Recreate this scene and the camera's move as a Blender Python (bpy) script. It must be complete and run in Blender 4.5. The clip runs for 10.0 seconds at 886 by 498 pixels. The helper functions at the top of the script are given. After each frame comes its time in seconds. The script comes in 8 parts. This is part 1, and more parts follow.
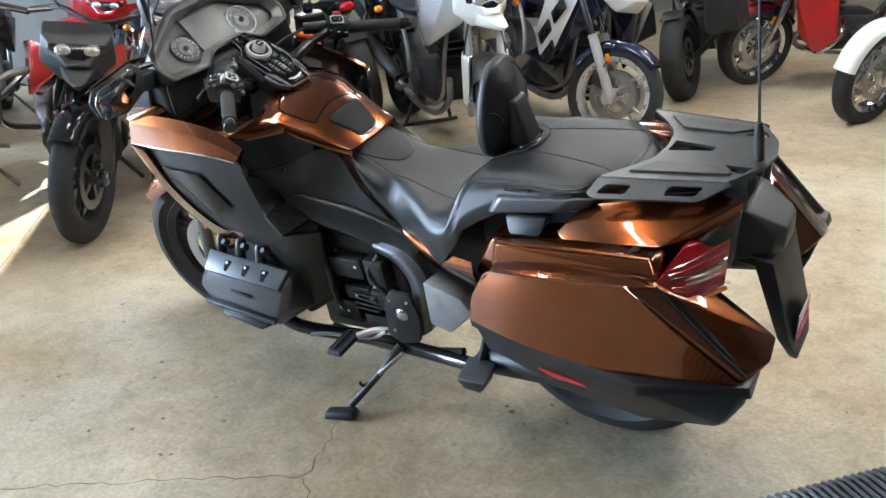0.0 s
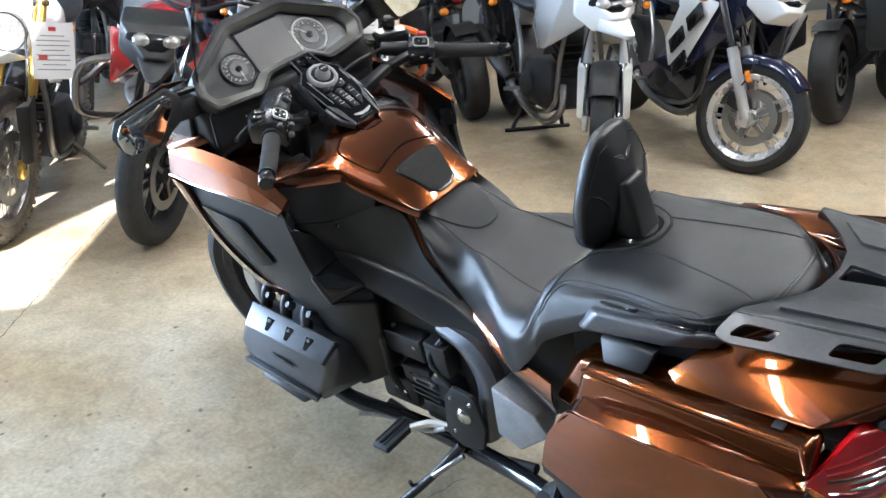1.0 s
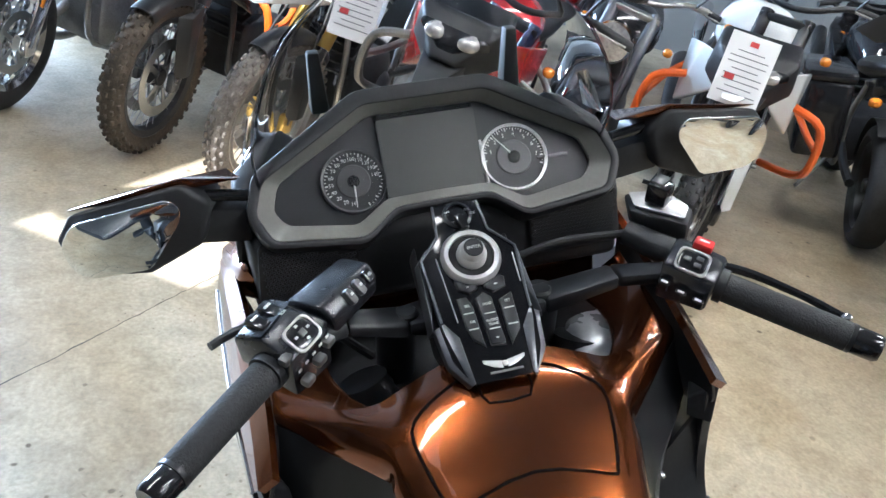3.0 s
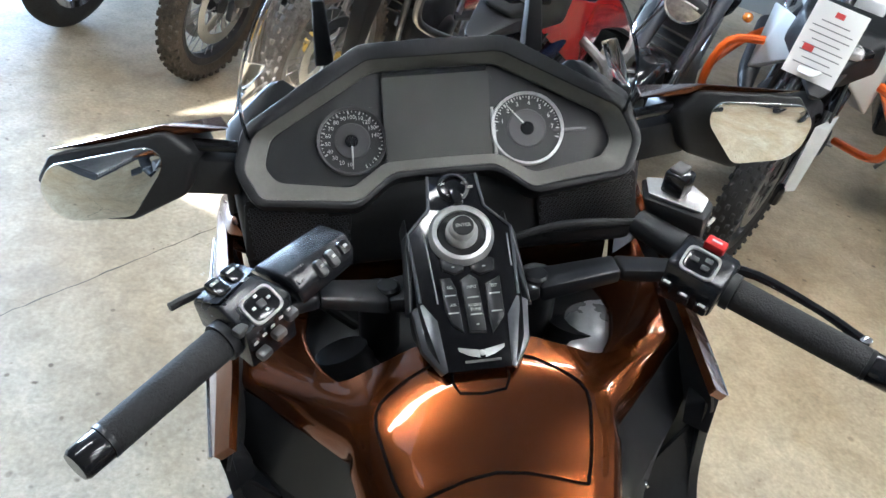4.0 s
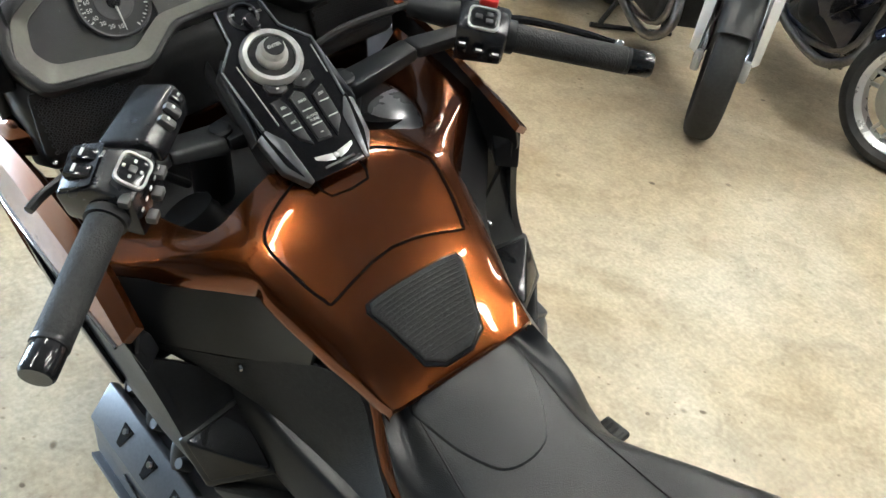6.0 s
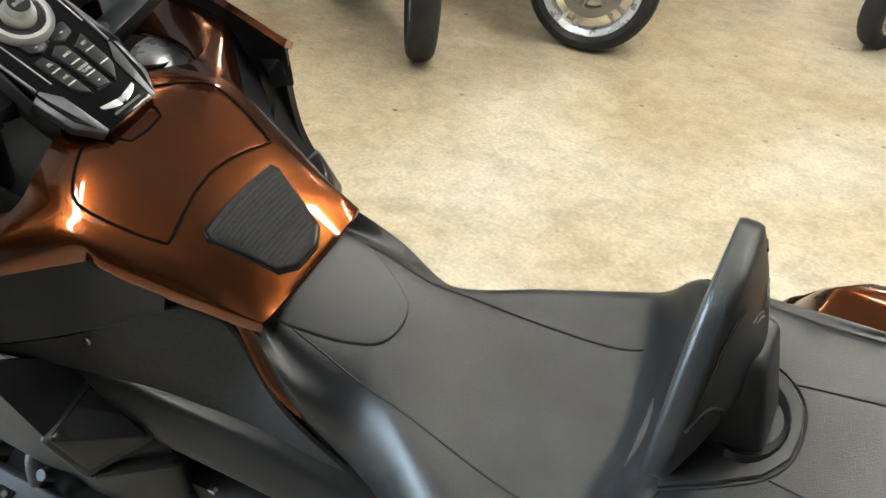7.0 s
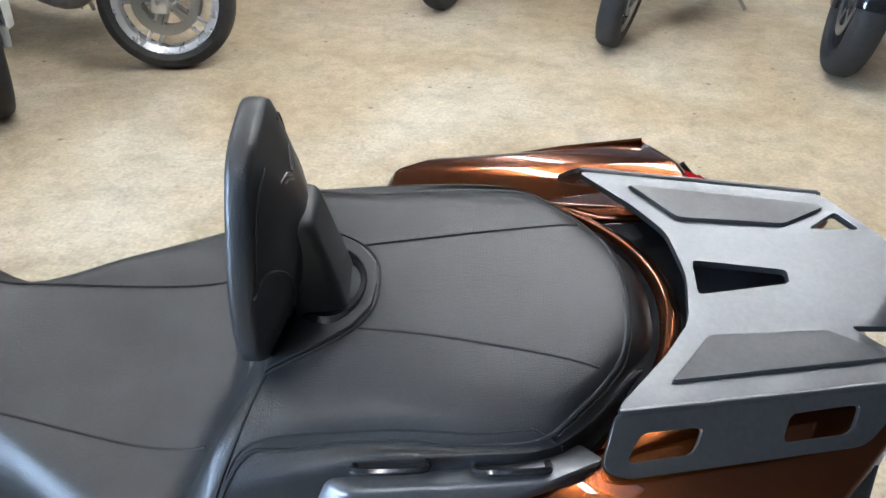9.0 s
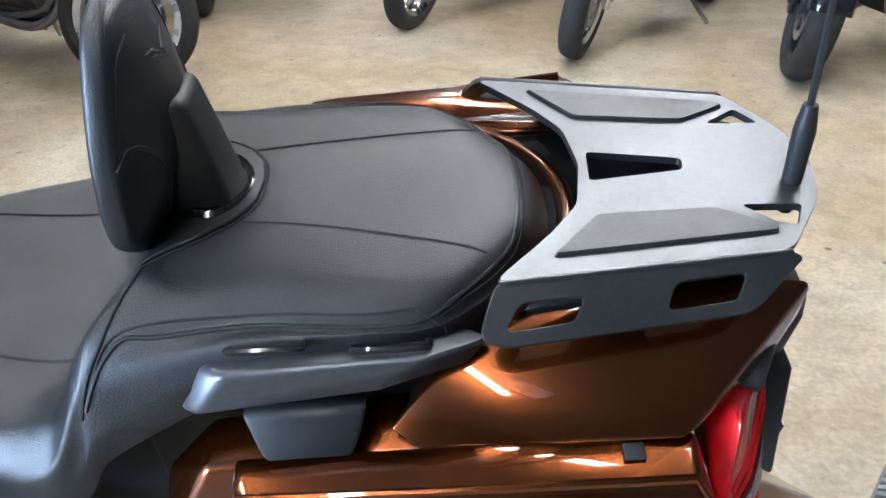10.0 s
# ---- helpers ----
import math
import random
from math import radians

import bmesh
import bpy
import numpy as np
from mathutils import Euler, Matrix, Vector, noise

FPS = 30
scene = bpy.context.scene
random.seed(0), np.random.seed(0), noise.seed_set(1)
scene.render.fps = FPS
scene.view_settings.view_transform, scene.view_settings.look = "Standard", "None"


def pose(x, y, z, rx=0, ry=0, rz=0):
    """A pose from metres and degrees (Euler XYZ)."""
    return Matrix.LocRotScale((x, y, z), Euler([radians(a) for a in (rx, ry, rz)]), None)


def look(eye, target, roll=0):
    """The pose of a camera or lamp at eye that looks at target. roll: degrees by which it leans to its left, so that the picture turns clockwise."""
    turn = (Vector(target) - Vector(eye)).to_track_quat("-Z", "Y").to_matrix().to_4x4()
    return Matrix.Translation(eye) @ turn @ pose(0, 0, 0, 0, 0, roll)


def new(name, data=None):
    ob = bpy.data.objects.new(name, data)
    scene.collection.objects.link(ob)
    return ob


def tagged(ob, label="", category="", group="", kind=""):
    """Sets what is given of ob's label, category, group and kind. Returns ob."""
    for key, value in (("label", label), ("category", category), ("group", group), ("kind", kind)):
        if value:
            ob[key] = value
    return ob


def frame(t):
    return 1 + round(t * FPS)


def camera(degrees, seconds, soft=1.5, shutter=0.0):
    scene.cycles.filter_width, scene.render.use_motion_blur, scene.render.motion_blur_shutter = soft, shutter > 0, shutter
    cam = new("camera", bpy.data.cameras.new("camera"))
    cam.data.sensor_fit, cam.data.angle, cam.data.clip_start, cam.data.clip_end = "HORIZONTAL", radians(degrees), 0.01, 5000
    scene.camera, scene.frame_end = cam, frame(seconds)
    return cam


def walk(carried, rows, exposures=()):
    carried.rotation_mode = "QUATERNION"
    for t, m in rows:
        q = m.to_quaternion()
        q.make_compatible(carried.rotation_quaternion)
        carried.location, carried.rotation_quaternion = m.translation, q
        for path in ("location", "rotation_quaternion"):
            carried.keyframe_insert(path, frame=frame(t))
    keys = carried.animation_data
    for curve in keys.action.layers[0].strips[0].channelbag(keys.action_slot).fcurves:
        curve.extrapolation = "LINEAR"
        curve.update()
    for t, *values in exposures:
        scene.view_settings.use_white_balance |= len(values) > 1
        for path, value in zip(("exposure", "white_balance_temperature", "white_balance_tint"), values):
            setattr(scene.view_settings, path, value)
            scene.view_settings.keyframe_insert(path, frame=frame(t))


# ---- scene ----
cam = camera(56.1, 10.0)
PATH = [
    (0, (0.122, 0.258, 1.369), (-0.966, 1.684, 0.656), -3.8),
    (0.5, (0.029, 0.457, 1.387), (-1.128, 1.814, 0.648), -3.2),
    (1, (-0.142, 0.700, 1.436), (-1.405, 1.949, 0.683), -1.8),
    (1.5, (-0.372, 0.978, 1.437), (-1.751, 2.096, 0.678), 0.8),
    (2, (-0.582, 1.265, 1.462), (-2.092, 2.182, 0.684), 4.4),
    (2.5, (-0.793, 1.474, 1.503), (-2.390, 2.190, 0.689), 9),
    (2.7, (-0.848, 1.514, 1.504), (-2.463, 2.173, 0.677), 10.3),
    (3.8, (-0.974, 1.680, 1.529), (-2.579, 2.103, 0.545), 14.6),
    (4, (-0.966, 1.677, 1.529), (-2.554, 2.113, 0.523), 15.2),
    (4.5, (-0.954, 1.668, 1.521), (-2.485, 2.149, 0.447), 14.6),
    (5, (-0.967, 1.611, 1.496), (-2.393, 2.296, 0.391), 13.6),
    (5.5, (-0.953, 1.547, 1.489), (-2.254, 2.422, 0.363), 12.3),
    (5.7, (-0.941, 1.512, 1.487), (-2.178, 2.469, 0.357), 11.9),
    (7, (-0.930, 1.336, 1.410), (-1.616, 2.757, 0.299), 5.7),
    (7.5, (-0.886, 1.317, 1.397), (-1.321, 2.833, 0.285), 4.1),
    (8, (-0.844, 1.312, 1.379), (-1.086, 2.881, 0.281), 3.1),
    (8.5, (-0.808, 1.301, 1.360), (-0.913, 2.907, 0.295), 2),
    (9, (-0.784, 1.282, 1.335), (-0.800, 2.918, 0.311), 1.2),
    (9.5, (-0.755, 1.248, 1.283), (-0.718, 2.923, 0.327), 0.3),
    (10, (-0.683, 1.224, 1.200), (-0.676, 2.910, 0.263), 0.2),
]
EXPOSURES = [(0.0, 1.72, 6050, 10), (0.5, 1.80, 5950, 10), (1.5, 1.92, 5700, 11), (2.5, 1.88, 5600, 11), (4.0, 1.78, 5700, 10), (5.5, 1.82, 6000, 8), (7.0, 1.90, 6500, 6), (8.0, 1.88, 5900, 8), (9.0, 1.76, 5700, 11), (10.0, 1.80, 5650, 12)]
walk(cam, [(t, look(eye, target, roll)) for t, eye, target, roll in PATH], EXPOSURES)

# ---- light ----
SUN_HEADING = Vector((-0.74, 0.67, 0.0)).normalized()
SUN_ELEVATION = radians(50)
world = bpy.data.worlds.new("sky")
scene.world = world
world.use_nodes = True
_n, _l = world.node_tree.nodes, world.node_tree.links
_sky = _n.new("ShaderNodeTexSky")
_sky.sky_type, _sky.sun_disc = "NISHITA", False
_sky.sun_elevation = SUN_ELEVATION
_sky.sun_rotation = math.atan2(-SUN_HEADING.x, -SUN_HEADING.y)
_l.new(_sky.outputs[0], _n["Background"].inputs[0])
_n["Background"].inputs[1].default_value = 0.08

sun = new("sun", bpy.data.lights.new("sun", "SUN"))
sun.data.energy, sun.data.angle, sun.data.color = 5.0, radians(0.5), (1.0, 0.95, 0.87)
_d = Vector((SUN_HEADING.x * math.cos(SUN_ELEVATION), SUN_HEADING.y * math.cos(SUN_ELEVATION), -math.sin(SUN_ELEVATION)))
sun.matrix_world = look((0, 0, 20), Vector((0, 0, 20)) + _d)

# building axes: U along the row of motorcycles, N towards the wall behind them
U, N = Vector((0.54, 0.84, 0)).normalized(), Vector((-0.84, 0.54, 0)).normalized()
CEILING = 4.5


def place(u, n, z=0.0):
    return U * u + N * n + Vector((0, 0, z))


# ---- materials ----
def material(name, colour, rough=0.5, metal=0.0, coat=0.0, grain=0.0, grain_scale=200.0, tint=0.0, tint_scale=6.0, bump=0.0, bump_scale=300.0,
             rough_var=0.0, spec=0.5, emit=None, flake=0.0):
    """A node material with fine relief and two scales of uneven colour."""
    m = bpy.data.materials.new(name)
    m.use_nodes = True
    nodes, links = m.node_tree.nodes, m.node_tree.links
    p = nodes["Principled BSDF"]
    p.inputs["Base Color"].default_value = (*colour, 1)
    p.inputs["Roughness"].default_value = rough
    p.inputs["Metallic"].default_value = metal
    p.inputs["Coat Weight"].default_value = coat
    p.inputs["Coat Roughness"].default_value = 0.03
    p.inputs["Specular IOR Level"].default_value = spec
    if emit:
        p.inputs["Emission Color"].default_value = (*emit[:3], 1)
        p.inputs["Emission Strength"].default_value = emit[3]
    where = nodes.new("ShaderNodeTexCoord").outputs["Object"]

    def noise_node(scale, detail=4.0):
        n = nodes.new("ShaderNodeTexNoise")
        n.inputs["Scale"].default_value, n.inputs["Detail"].default_value = scale, detail
        links.new(where, n.inputs["Vector"])
        return n.outputs["Fac"]

    def mixed(a, fac, dark, light):
        r = nodes.new("ShaderNodeMapRange")
        r.inputs[1].default_value, r.inputs[2].default_value = 0.3, 0.7
        r.inputs[3].default_value, r.inputs[4].default_value = dark, light
        links.new(fac, r.inputs[0])
        mul = nodes.new("ShaderNodeVectorMath")
        mul.operation = "SCALE"
        links.new(a, mul.inputs[0])
        links.new(r.outputs[0], mul.inputs["Scale"])
        return mul.outputs[0]

    col = nodes.new("ShaderNodeRGB")
    col.outputs[0].default_value = (*colour, 1)
    out = col.outputs[0]
    if tint:
        out = mixed(out, noise_node(tint_scale), 1 - tint, 1 + tint)
    if grain:
        out = mixed(out, noise_node(grain_scale, 2.0), 1 - grain, 1 + grain)
    if tint or grain:
        links.new(out, p.inputs["Base Color"])
    if rough_var:
        r = nodes.new("ShaderNodeMapRange")
        r.inputs[3].default_value, r.inputs[4].default_value = max(0.02, rough - rough_var), min(1, rough + rough_var)
        links.new(noise_node(tint_scale * 3), r.inputs[0])
        links.new(r.outputs[0], p.inputs["Roughness"])
    if bump:
        b = nodes.new("ShaderNodeBump")
        b.inputs["Strength"].default_value, b.inputs["Distance"].default_value = bump, 0.002
        links.new(noise_node(bump_scale, 3.0), b.inputs["Height"])
        links.new(b.outputs[0], p.inputs["Normal"])
    return m


PAINT = material("copper_brown_paint", (0.158, 0.0415, 0.0080), 0.245, 0.95, 1.0, grain=0.04, grain_scale=2500, bump=0.006, bump_scale=1800)
DARKPAINT = material("gloss_black_paint", (0.012, 0.012, 0.013), 0.14, 0, 0.2, spec=0.4, rough_var=0.04)
PLASTIC = material("matt_black_plastic", (0.019, 0.0195, 0.0205), 0.45, 0, spec=0.40, grain=0.10, bump=0.12, bump_scale=900, rough_var=0.08)
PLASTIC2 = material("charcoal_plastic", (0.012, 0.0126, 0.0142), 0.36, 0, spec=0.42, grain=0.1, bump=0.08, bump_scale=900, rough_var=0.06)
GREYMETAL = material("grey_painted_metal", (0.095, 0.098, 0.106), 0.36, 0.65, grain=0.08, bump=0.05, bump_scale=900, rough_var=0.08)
GLOSSBLACK = material("gloss_black_panel", (0.006, 0.006, 0.007), 0.10, 0, 0.1, spec=0.3, rough_var=0.03)
SILVER = material("satin_silver", (0.60, 0.60, 0.59), 0.32, 0.55, grain=0.05, rough_var=0.08)
ALLOY = material("bright_alloy", (0.62, 0.62, 0.63), 0.28, 0.6, grain=0.05, rough_var=0.08)
CHROME = material("chrome", (0.75, 0.75, 0.76), 0.07, 1.0, rough_var=0.03)
RUBBER = material("tyre_rubber", (0.020, 0.020, 0.020), 0.72, 0, tint=0.2, grain=0.2, grain_scale=90, bump=0.35, bump_scale=160, rough_var=0.1)
GRIP = material("ribbed_grip_rubber", (0.022, 0.022, 0.023), 0.78, 0, grain=0.2, bump=0.6, bump_scale=420)
LEATHER = material("black_grained_vinyl", (0.014, 0.0147, 0.0165), 0.33, 0, spec=0.58, tint=0.30, tint_scale=16, grain=0.20, grain_scale=420, bump=0.34, bump_scale=760, rough_var=0.10)
LEATHER2 = material("smooth_black_vinyl", (0.019, 0.020, 0.022), 0.33, 0, tint=0.10, tint_scale=5, bump=0.25, bump_scale=800, rough_var=0.06)
GAPBLACK = material("dark_panel_gap", (0.0025, 0.0025, 0.0025), 0.9, spec=0.1)
STITCH = material("black_thread", (0.012, 0.012, 0.012), 0.8)
SWITCHBLACK = material("satin_switch_black", (0.014, 0.015, 0.018), 0.26, 0, spec=0.6, grain=0.1, bump=0.012, bump_scale=1200, rough_var=0.05)
TAILGREY = material("dark_grey_tail_plastic", (0.030, 0.031, 0.033), 0.42, 0, spec=0.4, grain=0.1, bump=0.08, bump_scale=900, rough_var=0.06)
RUBBERPAD = material("grey_moulded_rubber", (0.030, 0.031, 0.033), 0.40, 0, spec=0.5, tint=0.2, tint_scale=25, grain=0.1, bump=0.10, bump_scale=900, rough_var=0.12)
RACKMETAL = material("satin_black_steel", (0.090, 0.093, 0.098), 0.30, 0.85, grain=0.06, bump=0.08, bump_scale=1200, rough_var=0.06)
DASHGREY = material("dash_trim_grey", (0.16, 0.157, 0.14), 0.40, 0.3, grain=0.05, bump=0.05, bump_scale=1500)
DIAL = material("dial_face", (0.028, 0.028, 0.029), 0.45, 0)
DIALGREY = material("dial_ring_grey", (0.10, 0.10, 0.10), 0.4, 0.3)
MARK = material("pale_print", (0.62, 0.62, 0.60), 0.6)
SCREEN = material("display_glass", (0.060, 0.061, 0.056), 0.35)
REDLENS = material("red_lens", (0.40, 0.006, 0.009), 0.12, 0, 1.0, tint=0.15, tint_scale=30)
LAMPDARK = material("dark_red_lens", (0.10, 0.003, 0.004), 0.15, 0, 1.0)
CLEARLENS = material("clear_lens", (0.55, 0.52, 0.50), 0.1, 0.6, 1.0, tint=0.3, tint_scale=60)
AMBER = material("amber_lens", (0.75, 0.22, 0.01), 0.15, 0, 1.0, tint=0.15, tint_scale=30)
REDBUTTON = material("red_switch", (0.55, 0.015, 0.012), 0.4)
MIRROR = material("mirror_glass", (0.86, 0.88, 0.87), 0.015, 1.0)
GOLD = material("gold_anodised", (0.66, 0.45, 0.12), 0.30, 0.9, rough_var=0.08)
ORANGE = material("orange_powder_coat", (0.80, 0.13, 0.010), 0.35, 0, 0.3, grain=0.05)
RED = material("red_paint", (0.42, 0.012, 0.014), 0.22, 0.1, 0.9, grain=0.05)
MAROON = material("maroon_paint", (0.16, 0.008, 0.012), 0.2, 0.3, 0.9)
WHITE = material("white_paint", (0.72, 0.73, 0.72), 0.28, 0, 0.6, tint=0.05, grain=0.03)
BLUE = material("dark_blue_paint", (0.012, 0.018, 0.055), 0.16, 0.3, 0.9)
STEEL = material("bare_steel", (0.34, 0.33, 0.32), 0.38, 0.95, tint=0.2, tint_scale=12, grain=0.15, rough_var=0.12)
STEELGREY = material("grey_cast_cover", (0.22, 0.22, 0.225), 0.42, 0.2, tint=0.15, tint_scale=20, grain=0.1, rough_var=0.1)
DISC = material("brake_disc_steel", (0.42, 0.42, 0.41), 0.3, 0.95, grain=0.15, grain_scale=400)
ENGINE = material("dark_engine_metal", (0.035, 0.035, 0.037), 0.42, 0.5, tint=0.25, tint_scale=20, grain=0.2, bump=0.2, bump_scale=300, rough_var=0.1)
DUST = material("pale_dusty_tyre_rubber", (0.16, 0.14, 0.12), 0.9, 0, tint=0.3, tint_scale=14, grain=0.3, grain_scale=120, bump=0.3, bump_scale=160)
DIRT = material("dusty_tyre_rubber", (0.070, 0.055, 0.040), 0.9, 0, tint=0.35, tint_scale=14, grain=0.3, grain_scale=120, bump=0.3, bump_scale=160)
PAPER = material("white_card", (0.78, 0.78, 0.78), 0.7, tint=0.03)
INK = material("grey_ink", (0.16, 0.16, 0.18), 0.7)
REDINK = material("red_ink", (0.55, 0.05, 0.05), 0.7)
BLUEINK = material("blue_ink", (0.03, 0.04, 0.40), 0.6)
WALLPAINT = material("wall_paint", (0.16, 0.16, 0.152), 0.8, tint=0.06, tint_scale=1.5, grain=0.04, bump=0.2, bump_scale=60)
CEILPAINT = material("ceiling_paint", (0.12, 0.12, 0.117), 0.85, tint=0.05, tint_scale=1.0)
ALU = material("ribbed_aluminium", (0.33, 0.34, 0.35), 0.35, 0.9, tint=0.15, tint_scale=9, grain=0.1, rough_var=0.1)
TUBE = material("fluorescent_tube", (0.9, 0.9, 0.85), 0.5, emit=(1.0, 0.945, 0.855, 23.5))


def glass_material(name, tint, rough=0.02):
    m = bpy.data.materials.new(name)
    m.use_nodes = True
    p = m.node_tree.nodes["Principled BSDF"]
    p.inputs["Base Color"].default_value = (*tint, 1)
    p.inputs["Roughness"].default_value = rough
    p.inputs["Transmission Weight"].default_value = 1.0
    p.inputs["IOR"].default_value = 1.1
    return m


DASHGLASS = glass_material("instrument_glass", (0.97, 0.97, 0.97))
DASHGLASS.node_tree.nodes["Principled BSDF"].inputs["IOR"].default_value = 1.45
SCREENGLASS = glass_material("clear_windscreen", (0.93, 0.94, 0.95))
SMOKE = glass_material("smoked_windscreen", (0.45, 0.47, 0.50))


def concrete():
    m = bpy.data.materials.new("worn_concrete")
    m.use_nodes = True
    nodes, links = m.node_tree.nodes, m.node_tree.links
    p = nodes["Principled BSDF"]
    where = nodes.new("ShaderNodeTexCoord").outputs["Object"]

    def tex(scale, detail, rough=0.55, distort=0.0):
        n = nodes.new("ShaderNodeTexNoise")
        n.inputs["Scale"].default_value, n.inputs["Detail"].default_value = scale, detail
        n.inputs["Roughness"].default_value, n.inputs["Distortion"].default_value = rough, distort
        links.new(where, n.inputs["Vector"])
        return n.outputs["Fac"]

    def ramp(fac, stops):
        r = nodes.new("ShaderNodeValToRGB")
        for i, (pos, c) in enumerate(stops):
            e = r.color_ramp.elements[i] if i < 2 else r.color_ramp.elements.new(pos)
            e.position, e.color = pos, (*c, 1)
        links.new(fac, r.inputs[0])
        return r.outputs[0]

    def mix(mode, fac, a, b):
        x = nodes.new("ShaderNodeMix")
        x.data_type, x.blend_type = "RGBA", mode
        x.inputs[0].default_value = fac
        links.new(a, x.inputs[6])
        links.new(b, x.inputs[7])
        return x.outputs[2]

    base = ramp(tex(0.9, 6, 0.6, 0.6), [(0.34, (0.385, 0.300, 0.185)), (0.50, (0.445, 0.375, 0.262)), (0.66, (0.515, 0.465, 0.365))])
    mid = ramp(tex(5.0, 5, 0.65, 0.4), [(0.30, (0.76, 0.74, 0.71)), (0.64, (1.10, 1.10, 1.10))])
    blot = ramp(tex(13.0, 4, 0.7, 0.8), [(0.34, (0.80, 0.79, 0.77)), (0.56, (1.05, 1.05, 1.05))])
    base = mix("MULTIPLY", 0.8, base, blot)
    fine = ramp(tex(70, 3), [(0.30, (0.74, 0.73, 0.72)), (0.68, (1.10, 1.10, 1.10))])
    c = mix("MULTIPLY", 0.75, base, mid)
    c = mix("MULTIPLY", 0.8, c, fine)
    # dark specks and scuffs
    v = nodes.new("ShaderNodeTexVoronoi")
    v.inputs["Scale"].default_value, v.inputs["Randomness"].default_value = 7.0, 1.0
    links.new(where, v.inputs["Vector"])
    spots = ramp(v.outputs["Distance"], [(0.05, (0.30, 0.26, 0.22)), (0.10, (1, 1, 1))])
    gate = ramp(tex(1.7, 2), [(0.46, (0, 0, 0)), (0.58, (1, 1, 1))])
    x = nodes.new("ShaderNodeMix")
    x.data_type, x.blend_type = "RGBA", "MULTIPLY"
    links.new(gate, x.inputs[0])
    links.new(c, x.inputs[6])
    links.new(spots, x.inputs[7])
    c = x.outputs[2]
    # small pits and elongated scuffs
    warp = nodes.new("ShaderNodeTexNoise")
    warp.inputs["Scale"].default_value = 9.0
    links.new(where, warp.inputs["Vector"])
    add_ = nodes.new("ShaderNodeVectorMath")
    add_.operation = "MULTIPLY_ADD"
    add_.inputs[1].default_value = (0.06, 0.06, 0.0)
    links.new(warp.outputs["Color"], add_.inputs[0])
    links.new(where, add_.inputs[2])
    for scale, lo, hi, dark, seed in ((13.0, 0.06, 0.12, (0.30, 0.26, 0.21), 0.50), (30.0, 0.07, 0.14, (0.50, 0.45, 0.40), 0.50)):
        pit = nodes.new("ShaderNodeTexVoronoi")
        pit.inputs["Scale"].default_value = scale
        links.new(add_.outputs[0], pit.inputs["Vector"])
        x = nodes.new("ShaderNodeMix")
        x.data_type, x.blend_type = "RGBA", "MULTIPLY"
        links.new(ramp(tex(scale * 0.09, 2), [(seed, (0, 0, 0)), (seed + 0.12, (1, 1, 1))]), x.inputs[0])
        links.new(c, x.inputs[6])
        links.new(ramp(pit.outputs["Distance"], [(lo, dark), (hi, (1, 1, 1))]), x.inputs[7])
        c = x.outputs[2]
    stain = ramp(tex(2.3, 4, 0.5, 1.2), [(0.62, (1, 1, 1)), (0.80, (0.80, 0.72, 0.60))])
    c = mix("MULTIPLY", 0.8, c, stain)
    links.new(c, p.inputs["Base Color"])
    r = nodes.new("ShaderNodeMapRange")
    r.inputs[3].default_value, r.inputs[4].default_value = 0.30, 0.62
    links.new(tex(3.0, 4), r.inputs[0])
    links.new(r.outputs[0], p.inputs["Roughness"])
    b = nodes.new("ShaderNodeBump")
    b.inputs["Strength"].default_value, b.inputs["Distance"].default_value = 0.15, 0.003
    links.new(tex(45, 4), b.inputs["Height"])
    links.new(b.outputs[0], p.inputs["Normal"])
    return m


CONCRETE = concrete()
CRACK = material("crack_shadow_dirt", (0.10, 0.085, 0.065), 0.9, tint=0.3, tint_scale=10)


# ---- mesh helpers ----
def part(name, bm, mat, parent=None, label="", sharp=38):
    bmesh.ops.recalc_face_normals(bm, faces=bm.faces)
    for f in bm.faces:
        f.smooth = True
    for e in bm.edges:
        if len(e.link_faces) == 2:
            e.smooth = e.calc_face_angle(0) < radians(sharp)
    me = bpy.data.meshes.new(name)
    bm.to_mesh(me)
    bm.free()
    me.materials.append(mat)
    ob = new(name, me)
    if parent is not None:
        ob.parent = parent
    if label:
        ob["label"] = label
    return ob


def joined(bm, other):
    me = bpy.data.meshes.new("tmp")
    other.to_mesh(me)
    other.free()
    bm.from_mesh(me)
    bpy.data.meshes.remove(me)
    return bm


def transformed(bm, m):
    bmesh.ops.transform(bm, matrix=m, verts=bm.verts)
    return bm


def mirrored(bm):
    bmesh.ops.scale(bm, vec=(1, -1, 1), verts=bm.verts)
    bmesh.ops.reverse_faces(bm, faces=bm.faces)
    return bm


def bevelled(bm, width, segments=2, angle=20):
    if width:
        bmesh.ops.recalc_face_normals(bm, faces=bm.faces)
        edges = [e for e in bm.edges if len(e.link_faces) == 2 and e.calc_face_angle(0) > radians(angle)]
        bmesh.ops.bevel(bm, geom=edges, offset=width, segments=segments, profile=0.5, affect="EDGES", clamp_overlap=True)
    return bm


def hull(points, bevel=0.006, segments=2):
    bm = bmesh.new()
    vs = [bm.verts.new(p) for p in points]
    r = bmesh.ops.convex_hull(bm, input=vs)
    bmesh.ops.delete(bm, geom=[v for v in bm.verts if not v.link_faces], context="VERTS")
    bmesh.ops.dissolve_limit(bm, angle_limit=radians(4), verts=bm.verts, edges=bm.edges)
    return bevelled(bm, bevel, segments)


